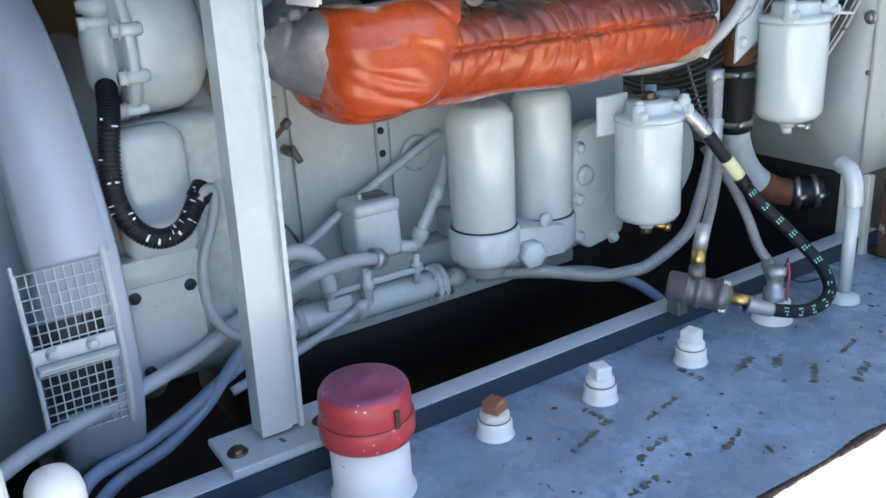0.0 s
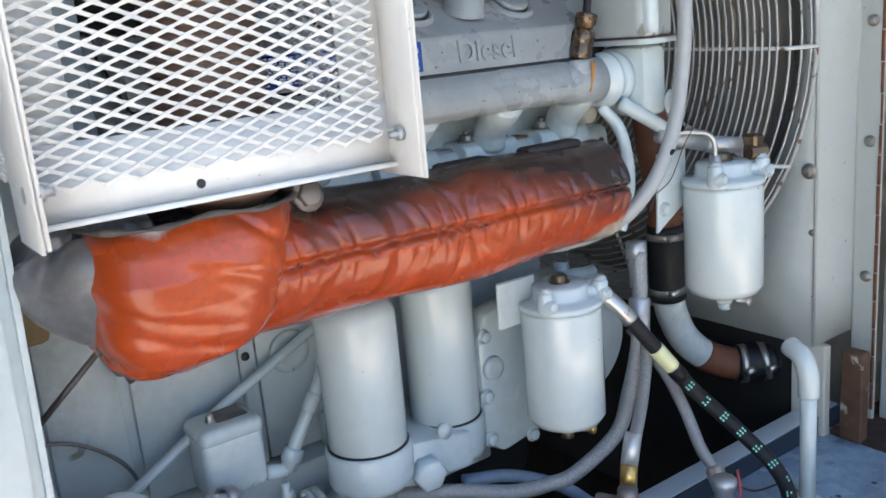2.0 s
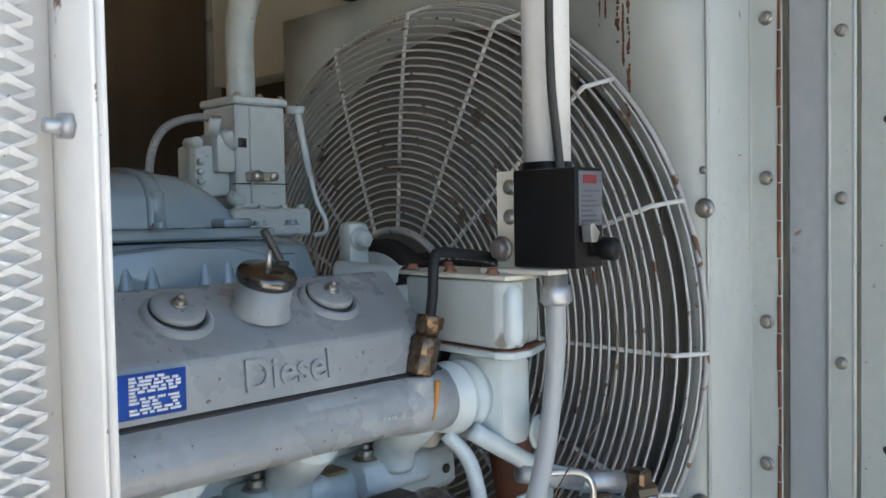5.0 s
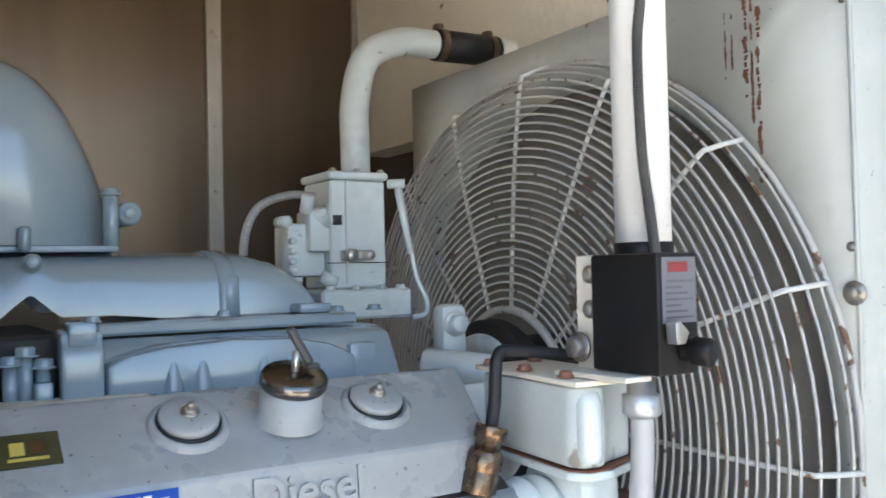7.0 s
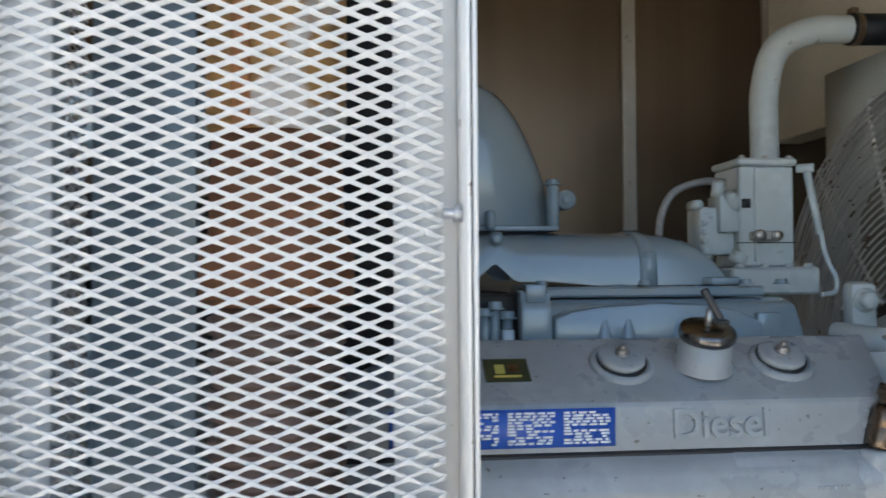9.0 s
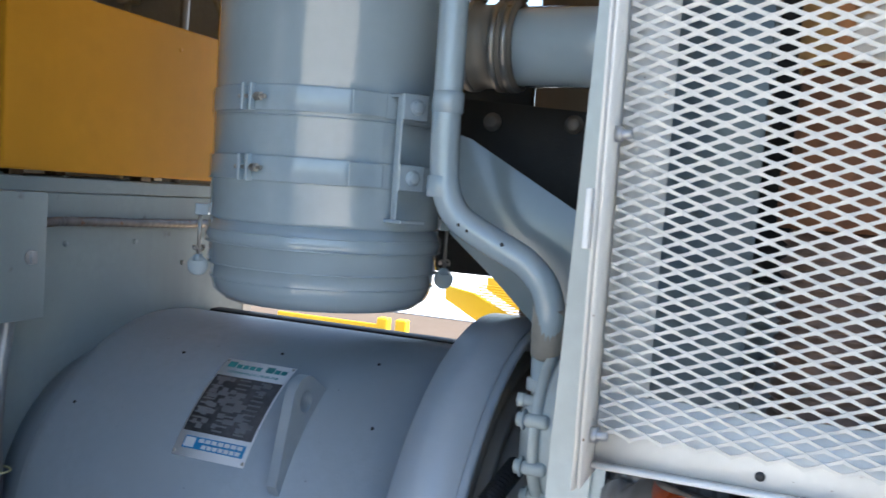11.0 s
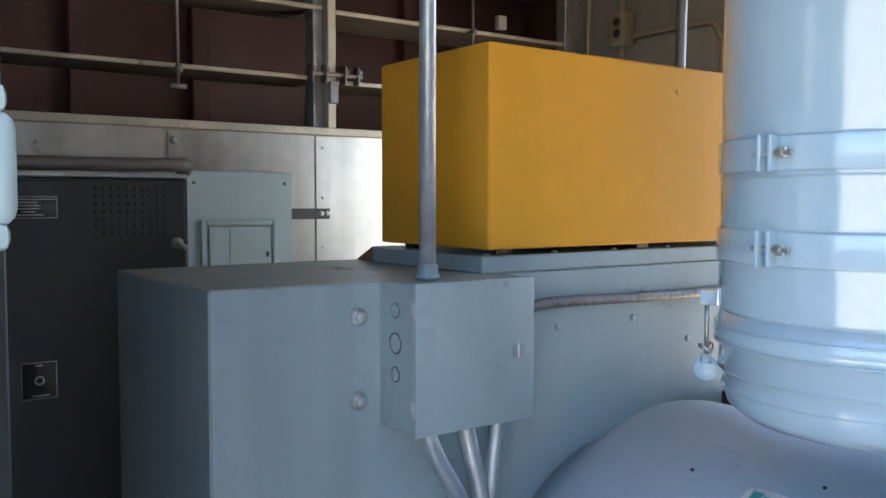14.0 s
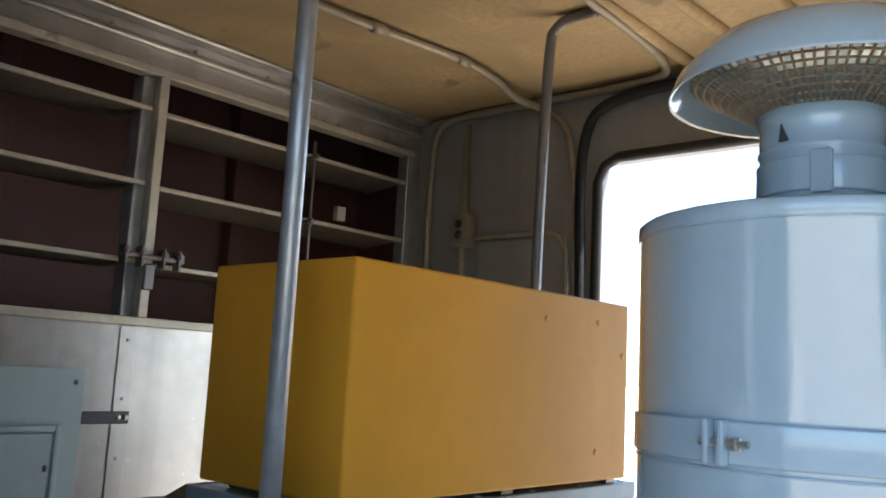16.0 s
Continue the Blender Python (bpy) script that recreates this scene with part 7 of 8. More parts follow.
GH = spline([(1.322, 1.10, 1.158), (1.340, 1.075, 1.128), (1.362, 1.06, 1.092), (1.395, 1.045, 1.045), (1.430, 1.03, 0.995), (1.462, 1.0, 0.95), (1.484, 0.965, 0.91), (1.492, 0.925, 0.875), (1.480, 0.895, 0.846), (1.445, 0.88, 0.832), (1.395, 0.88, 0.829), (1.345, 0.89, 0.840), (1.300, 0.905, 0.855), (1.278, 0.915, 0.864)], 10)
part("hose", tube(B(), GH, 0.0115, 14), BLACK, gh)
part("sleeve", tube(B(), GH[25:33], 0.0122, 14), PALE_TAG, gh, "pale yellow printed sleeve")
part("tape", tube(B(), GH[33:37], 0.0128, 14), BLACK_BOX, gh)
part("ferrule", tube(B(), GH[0:14], 0.0130, 12), STEEL, gh)
part("ferrule", tube(B(), GH[-16:], 0.0130, 12), GALV, gh)
bm = B()
for k in range(38, 118, 6):
    p, q = GH[k], GH[k + 1]
    d = (q - p).normalized()
    face = Vector((-0.62, -0.70, 0.35))
    face = (face - d * face.dot(d)).normalized()
    sidev = d.cross(face)
    for o in (-0.5, 0.0, 0.5):
        for sh in (0, 0.005):
            c = p + d * sh + (face * math.cos(o) + sidev * math.sin(o)) * 0.0114
            m = Matrix.Translation(c) @ Matrix(((*[d.x, sidev.x, face.x], 0), (*[d.y, sidev.y, face.y], 0), (*[d.z, sidev.z, face.z], 0), (0, 0, 0, 1)))
            if noise.noise((k * 0.7, o * 3, sh * 100)) > -0.25:
                box(bm, -0.0016, 0.0016, -0.0012, 0.0012, 0, 0.0006, 0, m=m)
tagged(part("green_fleck", bm, MINT, gh), kind="stuff")
nip = thing("tank_nipple", "white tank nipple with steel valve and red tag wire", "fitting")
part("base", lathe(B(), [(0.036, 0.791), (0.033, 0.80), (0.030, 0.812), (0.030, 0.828), (0, 0.83)], (1.392, 0.945, 0), (0, 0, 1), 28), WHITE, nip)
part("valve", lathe(B(), [(0.02, 0.828), (0.020, 0.848), (0.014, 0.850), (0.014, 0.875), (0.018, 0.877), (0.018, 0.89), (0, 0.89)], (1.394, 0.945, 0), (0, 0, 1), 8), GALV, nip)
part("tag_wire", tube(B(), spline([(1.405, 0.93, 0.905), (1.400, 0.922, 0.88), (1.396, 0.921, 0.855), (1.398, 0.922, 0.832)], 6), 0.0018, 6), RED, nip, "red tag wire")
part("tag_wire", tube(B(), spline([(1.412, 0.935, 0.905), (1.425, 0.95, 0.87), (1.46, 0.94, 0.845), (1.52, 0.93, 0.84)], 6), 0.0016, 6), DARK, nip)
sp = thing("stand_pipe", "grey painted vent pipe with elbow on the tank", "pipe")
part("pipe", rod(B(), (1.556, 0.913, 0.80), (1.556, 0.913, 1.0), 0.0122, 20), ENGINE_CLEAN, sp)
part("elbow", tube(B(), spline([(1.556, 0.913, 0.975), (1.556, 0.915, 1.01), (1.560, 0.928, 1.034), (1.572, 0.955, 1.040)], 8), 0.0158, 18), ENGINE_CLEAN, sp)
part("collar", lathe(B(), [(0.030, 0.791), (0.028, 0.80), (0.019, 0.806), (0.0125, 0.808)], (1.556, 0.913, 0), (0, 0, 1), 20), ENGINE_CLEAN, sp)
# radiator lower hose
rh = thing("radiator_hose", "rusty lower radiator pipe with black hose and clamps", "pipe")
RP = spline([(1.585, 1.235, 1.44), (1.594, 1.235, 1.344), (1.611, 1.232, 1.249), (1.617, 1.23, 1.18), (1.620, 1.23, 1.06), (1.638, 1.23, 1.0), (1.670, 1.225, 0.950), (1.712, 1.208, 0.913), (1.752, 1.175, 0.898), (1.800, 1.132, 0.905)], 10)
part("upper_pipe", tube(B(), RP[:31], 0.029, 22), RUSTY, rh)
part("hose_joint", tube(B(), RP[29:42], 0.0325, 24), BLACK, rh, "black rubber hose joint")
part("bend", tube(B(), RP[41:68], 0.0285, 22), ENGINE, rh, "grey painted bend with rust")
part("lower_pipe", tube(B(), RP[66:82], 0.0300, 22), RUSTY, rh)
part("lower_joint", tube(B(), RP[79:], 0.0345, 24), BLACK, rh, "black rubber hose joint")
for k in (31, 39, 81, 87):
    d = (RP[k + 1] - RP[k]).normalized()
    rr = 0.0335 if k < 60 else 0.0355
    bm = lathe(B(), [(rr - 0.001, -0.006), (rr + 0.001, -0.006), (rr + 0.001, 0.006), (rr - 0.001, 0.006)], RP[k], d, 28)
    c = RP[k] + Vector((-0.4, -0.9, 0)) * rr
    rod(bm, c + Vector((-0.015, 0, 0)), c + Vector((0.015, 0, 0)), 0.006, 8)
    part("hose_clamp", bm, STEEL, rh)
hose("thin_line", "grey painted fuel line looping beside the lagging", [(1.385, 1.15, 1.425), (1.402, 1.13, 1.39), (1.408, 1.12, 1.33), (1.400, 1.118, 1.28), (1.385, 1.12, 1.24)], 0.009, ENGINE_CLEAN, 10)
hose("thin_line", "grey painted water line under the thermostat elbow", [(1.395, 1.12, 1.43), (1.44, 1.105, 1.40), (1.50, 1.10, 1.365), (1.56, 1.10, 1.345)], 0.011, ENGINE_CLEAN, 10)
hose("cable_tie", "black cable tie round the grey conduit", [(1.395, 1.025, 1.365), (1.405, 1.06, 1.335), (1.412, 1.075, 1.30), (1.405, 1.08, 1.27)], 0.003, BLACK, 6)
hose("loose_wire", "thin bronze wire hanging beside the fan guard", [(1.52, 1.02, 1.56), (1.53, 1.02, 1.53), (1.525, 1.02, 1.50), (1.505, 1.02, 1.45), (1.47, 1.03, 1.41), (1.44, 1.04, 1.37), (1.42, 1.05, 1.32), (1.40, 1.06, 1.30)], 0.0009, BRONZE, 6)

# ---- tank fittings ----
red = thing("filler_cap", "faded red filler cap on a white neck, chipped", "filler cap")
part("neck", lathe(B(), [(0.058, 0.791), (0.0545, 0.797), (0.0525, 0.806), (0.0525, 0.885), (0, 0.885)], (0.576, 0.951, 0), (0, 0, 1), 48), WHITE, red)
part("cap", lathe(B(), [(0.054, 0.950), (0.0585, 0.944), (0.0598, 0.936), (0.0602, 0.912), (0.0594, 0.9105), (0.0594, 0.909), (0.0625, 0.9075), (0.0630, 0.904), (0.0630, 0.886), (0.0612, 0.880), (0.054, 0.880)], (0.576, 0.951, 0), (0, 0, 1), 56), RED, red)
part("cap_top", lathe(B(), [(0.0, 0.957), (0.0075, 0.957), (0.009, 0.9545), (0.046, 0.9535), (0.0545, 0.9505), (0.0565, 0.9475)], (0.576, 0.951, 0), (0, 0, 1), 56), CAP_TOP, red, "purple-faded top of the cap")
part("cap_seam", lathe(B(), [(0.0600, 0.9090), (0.0604, 0.9098), (0.0600, 0.9106)], (0.576, 0.951, 0), (0, 0, 1), 56), EDGE_RUST, red)
part("hasp", box(B(), 0.585, 0.592, 0.8885, 0.8925, 0.908, 0.934, 0.001), EDGE_RUST, red, "rusty notch on the cap's side")
for k, (x, y, m) in enumerate(((0.782, 0.956, COPPER), (0.968, 0.935, WHITE), (1.163, 0.929, WHITE))):
    pl = thing("tank_plug", "square-headed brown pipe plug in a white bung" if k == 0 else "square-headed white pipe plug in a welded bung", "plug", "tank plugs")
    part("bung", lathe(B(), [(0.0285, 0.791), (0.0262, 0.794), (0.0256, 0.802), (0.0252, 0.814), (0.0235, 0.817), (0, 0.817)], (x, y, 0), (0, 0, 1), 32), WHITE, pl)
    part("thread_ring", lathe(B(), [(0.0232, 0.8165), (0.0236, 0.8178), (0.0232, 0.8190), (0.0, 0.8195)], (x, y, 0), (0, 0, 1), 28), TAN_WOOD if k else m, pl, "rust-stained thread ring")
    part("plug_collar", lathe(B(), [(0.0222, 0.8185), (0.0222, 0.825), (0.019, 0.829), (0, 0.829)], (x, y, 0), (0, 0, 1), 28), WHITE if k else CREAM, pl)
    part("square_head", box(B(), -0.0135, 0.0135, -0.0135, 0.0135, 0.828, 0.848, 0.002, m=Matrix.Translation((x, y, 0)) @ Matrix.Rotation(radians((20, -12, 8)[k]), 4, "Z")), m, pl)
ga = thing("tank_gauge", "small steel-rimmed round gauge lying on the tank", "gauge")
part("rim", lathe(B(), [(0, 0.792), (0.026, 0.792), (0.027, 0.80), (0.027, 0.823), (0.024, 0.826), (0.023, 0.824)], (0.395, 0.965, 0), (0, 0, 1), 32), STEEL, ga)
part("dial", lathe(B(), [(0.023, 0.8225), (0, 0.823)], (0.395, 0.965, 0), (0, 0, 1), 28), PRINT_WHITE, ga)
part("needle", box(B(), 0.394, 0.396, 0.955, 0.982, 0.8235, 0.8245, 0), PRINT_BLACK, ga)
wc = thing("white_canister", "white plastic canister and domed cap beside the tank", "canister")
part("dome", lathe(B(), [(0.028, 0.79), (0.028, 0.999), (0.028 * 0.92, 1.012), (0.028 * 0.68, 1.023), (0.028 * 0.3, 1.028), (0, 1.0285)], (0.199, 0.87, 0), (0, 0, 1), 32), WHITE, wc)
part("side_block", box(B(), 0.075, 0.160, 0.79, 0.86, 0.79, 1.085, 0.012, seg=2), WHITE, wc)
# scars of old tape and stencils on the tank
scars = ((0.885, 0.865, 0.10, 0.012, 18), (0.93, 0.90, 0.055, 0.014, 100), (1.02, 0.855, 0.085, 0.010, 12), (0.93, 0.79, 0.075, 0.014, 14), (1.13, 0.90, 0.05, 0.016, 95), (1.22, 0.868, 0.06, 0.016, 20), (1.27, 0.84, 0.05, 0.018, 30), (1.28, 0.78, 0.065, 0.016, 34), (1.03, 0.735, 0.07, 0.012, 16), (1.40, 0.80, 0.06, 0.010, 12), (0.86, 0.735, 0.06, 0.014, 10), (1.34, 0.735, 0.07, 0.022, 15))
SCAR = material("olive_tape_residue", (0.12, 0.125, 0.10), 0.7, vary=0.6, stain=40, grain=120, bump=0.2)
for x, y, l, w, a in scars:
    m = Matrix.Translation((x, y, 0.7902)) @ Matrix.Rotation(radians(a), 4, "Z")
    bm = B()
    n = 26
    for i in range(n):
        e0 = w * max(0.05, 0.34 + 0.5 * noise.noise((x * 50 + i * 0.35, y * 40, 1.0)))
        e1 = w * max(0.05, 0.34 + 0.5 * noise.noise((x * 50 + i * 0.35, y * 40, 4.0)))
        if noise.noise((x * 31 + i * 0.45, y * 17, 8.0)) > -0.22:
            box(bm, -l / 2 + l * i / n, -l / 2 + l * (i + 1) / n, -e0, e1, 0, 0.0005, 0, m=m)
    part("tape_scar", bm, SCAR, tank, "olive tape residue")
bm = B()
for i in range(60):
    x, y = 0.75 + 0.95 * random.random(), 0.64 + 0.32 * random.random()
    r = 0.0015 + 0.004 * random.random() ** 3
    lathe(bm, [(r, 0), (r * 0.8, 0.0006), (0, 0.0007)], (x, y, 0.7902), (0, 0, 1), 7)
tagged(part("paint_chip", bm, EDGE_RUST, tank, "small dark paint chips"), kind="stuff")
bm = B()
for i in range(46):
    x = 0.80 + 0.0185 * i
    w = 0.002 + 0.012 * max(0.0, noise.noise((x * 9, 3.0, 1.0)) + 0.25)
    box(bm, x, x + 0.0185, 0.6255 - 0.001 * (i % 2), 0.6275 + w * 0.7, 0.7868 - 0.3 * w, 0.7908, 0)
part("rust_edge", bm, EDGE_RUST, tank, "rust-eaten front edge")

# ---- generator details ----
def wrap_plate(x0, x1, d0, d1, r0, r1, n=14):
    return lathe(B(), [(r0, x0), (r1, x0), (r1, x1), (r0, x1), (r0, x0)], (0, AX, GZ), (1, 0, 0), n, a0=d0, a1=d1, ref=(0, -1, 0))


# degrees run up from the side that faces the open bay
sgn = -1
def gd(d):
    return sgn * d


plate_ = part("name_plate", wrap_plate(-0.131, -0.003, gd(32), gd(62.5), GR, GR + 0.001), PRINT_WHITE, gen, "maker's plate with mostly unreadable print")
part("plate_panel", wrap_plate(-0.128, -0.006, gd(38.5), gd(56), GR + 0.001, GR + 0.0014), PANEL_PRINT, plate_)
bm = B()


def on_barrel(x, deg, h=0.0):
    a = radians(deg)
    return Vector((x, AX - (GR + h) * math.cos(a), GZ + (GR + h) * math.sin(a)))


def barrel_frame(x, deg, h):
    p = on_barrel(x, deg, h)
    a = radians(deg)
    nrm = Vector((0, -math.cos(a), math.sin(a)))
    up = Vector((0, math.sin(a), math.cos(a)))
    return Matrix(((1, up.x, nrm.x, p.x), (0, up.y, nrm.y, p.y), (0, up.z, nrm.z, p.z), (0, 0, 0, 1)))


for i in range(12):
    d = 39.5 + i * 1.42
    for x0, x1 in ((-0.125, -0.085), (-0.080, -0.045), (-0.041, -0.010)):
        if noise.noise((i * 1.7, x0 * 60, 2.0)) > -0.28:
            box(bm, x0, x0 + (x1 - x0) * (0.5 + 0.5 * abs(noise.noise((i * 0.9, x0 * 33, 5.0)))), -0.0014, 0.0014, 0, 0.0003, 0, m=barrel_frame(0, d, 0.0016))
part("label_print", bm, SILVER_LABEL, plate_)
bm = B()
for i in range(46):
    u, v = random.uniform(-0.122, -0.03), random.uniform(40, 55)
    box(bm, u, u + random.uniform(0.006, 0.02), -0.004, 0.004, 0, 0.0003, 0, m=barrel_frame(0, v, 0.0018))
tagged(part("worn_patch", bm, SILVER_LABEL, plate_), kind="stuff")
bm = B()
for x0, w, h in ((-0.122, 0.015, 0.013), (-0.105, 0.010, 0.009), (-0.093, 0.010, 0.009), (-0.081, 0.010, 0.009), (-0.069, 0.010, 0.009), (-0.050, 0.014, 0.013), (-0.034, 0.010, 0.009), (-0.022, 0.010, 0.009)):
    box(bm, x0, x0 + w, -0.006, -0.006 + h, 0, 0.0003, 0, m=barrel_frame(0, 60.2, 0.0013))
part("title_print", bm, PRINT_TEAL, plate_)
lettering("plate_subtitle", "SYNCHRONOUS AC GENERATOR", 0.0062, barrel_frame(-0.067, 57.6, 0.0013), PRINT_TEAL, plate_, 0.0002)
part("maker_bar", box(B(), -0.118, -0.010, -0.009, 0.010, 0, 0.0004, 0, m=barrel_frame(0, 35.6, 0.0012)), PRINT_BLUE, plate_, "light blue maker's band")
bm = box(B(), -0.116, -0.098, -0.007, 0.008, 0, 0.0003, 0, m=barrel_frame(0, 35.6, 0.0018))
for k in range(7):
    box(bm, -0.092 + k * 0.0114, -0.083 + k * 0.0114, 0.002, 0.008, 0, 0.0003, 0, m=barrel_frame(0, 35.6, 0.0018))
    box(bm, -0.084 + k * 0.0100, -0.076 + k * 0.0100, -0.007, -0.001, 0, 0.0003, 0, m=barrel_frame(0, 35.6, 0.0018))
part("maker_marks", bm, PRINT_WHITE, plate_, "white marks on the blue band")
for x in (-0.128, -0.006):
    for d in (33, 61.8):
        part("rivet", lathe(B(), [(0.003, 0), (0.002, 0.0015), (0, 0.002)], on_barrel(x, d, 0.001), barrel_frame(x, d, 0).to_3x3() @ Vector((0, 0, 1)), 8), STEEL, plate_)
# lifting lug
bm = B()
fr = barrel_frame(0.060, 45, -0.004)
HC = (0.026, 0.034)


def in_lug(u, v):
    """Inside the outline of the lug: a round eye drawn out to a long foot below and a short one above."""
    for fu, fv in ((-0.115, -0.008), (0.070, -0.008)):
        for i in range(25):
            q = i / 24
            if math.hypot(u - HC[0] - (fu - HC[0]) * q, v - HC[1] - (fv - HC[1]) * q) < 0.037 * (1 - q) + 0.004 * q:
                return True
    return False


loops = []
for xx in (-0.008, 0.008):
    for inner_ in (False, True):
        loop = []
        for i in range(56):
            c, s_ = math.cos(2 * math.pi * i / 56), math.sin(2 * math.pi * i / 56)
            k = 0.0165
            if not inner_:
                while k < 0.18 and in_lug(HC[0] + c * k, HC[1] + s_ * k):
                    k += 0.001
            loop.append(bm.verts.new((xx, HC[0] + c * k, HC[1] + s_ * k)))
        loops.append(loop)
for p, q in ((loops[0], loops[1]), (loops[3], loops[2]), (loops[2], loops[0]), (loops[1], loops[3])):
    for i in range(56):
        j = (i + 1) % 56
        bm.faces.new((p[i], p[j], q[j], q[i]))
bmesh.ops.recalc_face_normals(bm, faces=bm.faces)
bmesh.ops.transform(bm, matrix=fr, verts=bm.verts)
lug = part("lifting_lug", bm, GEN_PAINT, gen)
for k in range(5):
    part("screw", lathe(B(), [(0.003, 0), (0.002, 0.002), (0, 0.002)], on_barrel((-0.22, -0.05, 0.12, 0.17, -0.35)[k], (62, 68, 70, 48, 40)[k]), barrel_frame(0, (62, 68, 70, 48, 40)[k], 0).to_3x3() @ Vector((0, 0, 1)), 8), DARK, gen)

# ---- junction box and conduits on the cabinet ----
jb = thing("junction_box", "grey painted steel junction box with hinged door", "junction box")
part("case", box(B(), -0.521, -0.434, 1.080, 1.283, 1.411, 1.6145, 0.002), CABINET, jb)
door = part("door", box(B(), -0.4325, -0.4270, 1.0775, 1.2865, 1.4085, 1.6160, 0.0022, seg=2), CABINET, jb)
bm = lathe(B(), [(0, 0), (0.013, 0), (0.012, 0.003), (0, 0.003)], (-0.4295, 1.256, 1.510), (1, 0, 0), 20)
box(bm, -0.427, -0.423, 1.254, 1.266, 1.500, 1.520, 0.001)
part("latch", bm, GALV, door)
for z in (1.445, 1.58):
    part("hinge", rod(box(B(), -0.440, -0.430, 1.0765, 1.080, z - 0.012, z + 0.012, 0.001), (-0.432, 1.0765, z - 0.012), (-0.432, 1.0765, z + 0.012), 0.003, 8), GALV, door)
for z, r in ((1.575, 0.010), (1.530, 0.014), (1.487, 0.010)):
    disc = part("knockout", lathe(B(), [(0, 0.0014), (r * 0.85, 0.0014), (r * 0.93, 0.0008), (r * 0.93, 0)], (-0.480, 1.080, z), (0, -1, 0), 24), CABINET, jb)
    part("knockout_gap", ring_tube(B(), (-0.480, 1.0800, z), (0, 1, 0), r, 0.0009, 28, 5), DARK, disc, "dark gap round the knockout")
for z in (1.565, 1.447):
    bm = lathe(B(), [(0, 0), (0.013, 0), (0.012, 0.004), (0.008, 0.005), (0, 0.008)], (-0.521, 1.045, z), (1, 0, 0), 20)
    part("bolt", hexbolt(bm, (-0.517, 1.045, z), (1, 0, 0), 0.008, 0.008), GALV, cab)
for y, z in ((0.985, 1.27), (0.955, 1.255), (1.90, 1.50), (1.60, 1.52), (1.42, 1.52), (1.75, 1.47)):
    part("screw", lathe(B(), [(0.006, 0), (0.005, 0.003), (0, 0.003)], (-0.521, y, z), (1, 0, 0), 10), CABINET if y > 1 else STEEL, cab)
part("paint_chip", box(B(), -0.5212, -0.5204, 0.940, 0.946, 1.240, 1.256, 0), PRINT_BLACK, cab)
part("wedge_flange", prism(B(), [(-0.90, 1.6145), (-0.84, 1.642), (-0.84, 1.6145)], "y", 1.262, 1.98, 0.001), TAN_WOOD, cab, "tan rusty flange beside the riser")
for k in range(6):
    part("screw", hexbolt(B(), (-0.53, 1.28 + k * 0.14, 1.640), (0, 0, 1), 0.005, 0.004, False), CABINET, cab)
for x in (-0.79, -0.56):
    for y in (1.30, 1.62, 1.93):
        part("foot", box(B(), x, x + 0.03, y, y + 0.03, 1.6405, 1.6505, 0.001), BRONZE, cab, "rust-brown packing block")
part("right_panel", box(B(), -0.524, -0.5195, 1.985, 2.02, 0.9, 1.613, 0.001), SHEET, cab)
for k, (y, z) in enumerate(((1.86, 1.925), (1.70, 1.92), (1.86, 1.70), (1.945, 1.87))):
    part("screw", lathe(B(), [(0.006, 0), (0.005, 0.0015), (0, 0.002)], (-0.512, y, z), (1, 0, 0), 10), YELLOW, ybox)
con = thing("cabinet_conduit", "three grey painted conduits bundled below the box", "conduit")
for pts in ([(-0.455, 1.112, 1.412), (-0.455, 1.136, 1.36), (-0.455, 1.172, 1.30), (-0.455, 1.196, 1.22), (-0.46, 1.210, 1.10), (-0.46, 1.215, 0.95)],
            [(-0.470, 1.190, 1.412), (-0.466, 1.201, 1.36), (-0.462, 1.217, 1.29), (-0.458, 1.226, 1.20), (-0.46, 1.235, 1.08), (-0.46, 1.24, 0.95)],
            [(-0.480, 1.262, 1.412), (-0.480, 1.258, 1.37), (-0.478, 1.248, 1.31), (-0.475, 1.240, 1.24), (-0.475, 1.238, 1.15)]):
    part("conduit", tube(B(), spline(pts, 8), 0.0128, 14), GALV, con)
part("cord", ring_tube(B(), (-0.460, 1.222, 1.165), (0, 0.1, 1), 0.030, 0.002, 28, 5), PALE_TAG, con, "pale cord tied round the conduits")
rc = thing("riser_conduit", "galvanised steel conduit rising from the junction box", "conduit")
part("pipe", rod(B(), (-0.478, 1.132, 1.616), (-0.478, 1.132, ZC), 0.0118, 20), GALV, rc)
part("lock_nut", lathe(B(), [(0.0125, 1.6165), (0.0185, 1.6165), (0.0185, 1.623), (0.0155, 1.624), (0.0155, 1.637), (0.0125, 1.639)], (-0.478, 1.132, 0), (0, 0, 1), 8), BLUE_GREY, rc)
hc = thing("side_conduit", "flexible metal conduit along the cabinet face", "conduit")
part("pipe", tube(B(), spline([(-0.505, 1.284, 1.557), (-0.505, 1.34, 1.558), (-0.506, 1.40, 1.562), (-0.507, 1.60, 1.558), (-0.507, 1.78, 1.556), (-0.507, 2.00, 1.56)], 50), lambda s: 0.0086 + 0.0005 * math.sin(s * 330), 12), SPIRAL, hc)

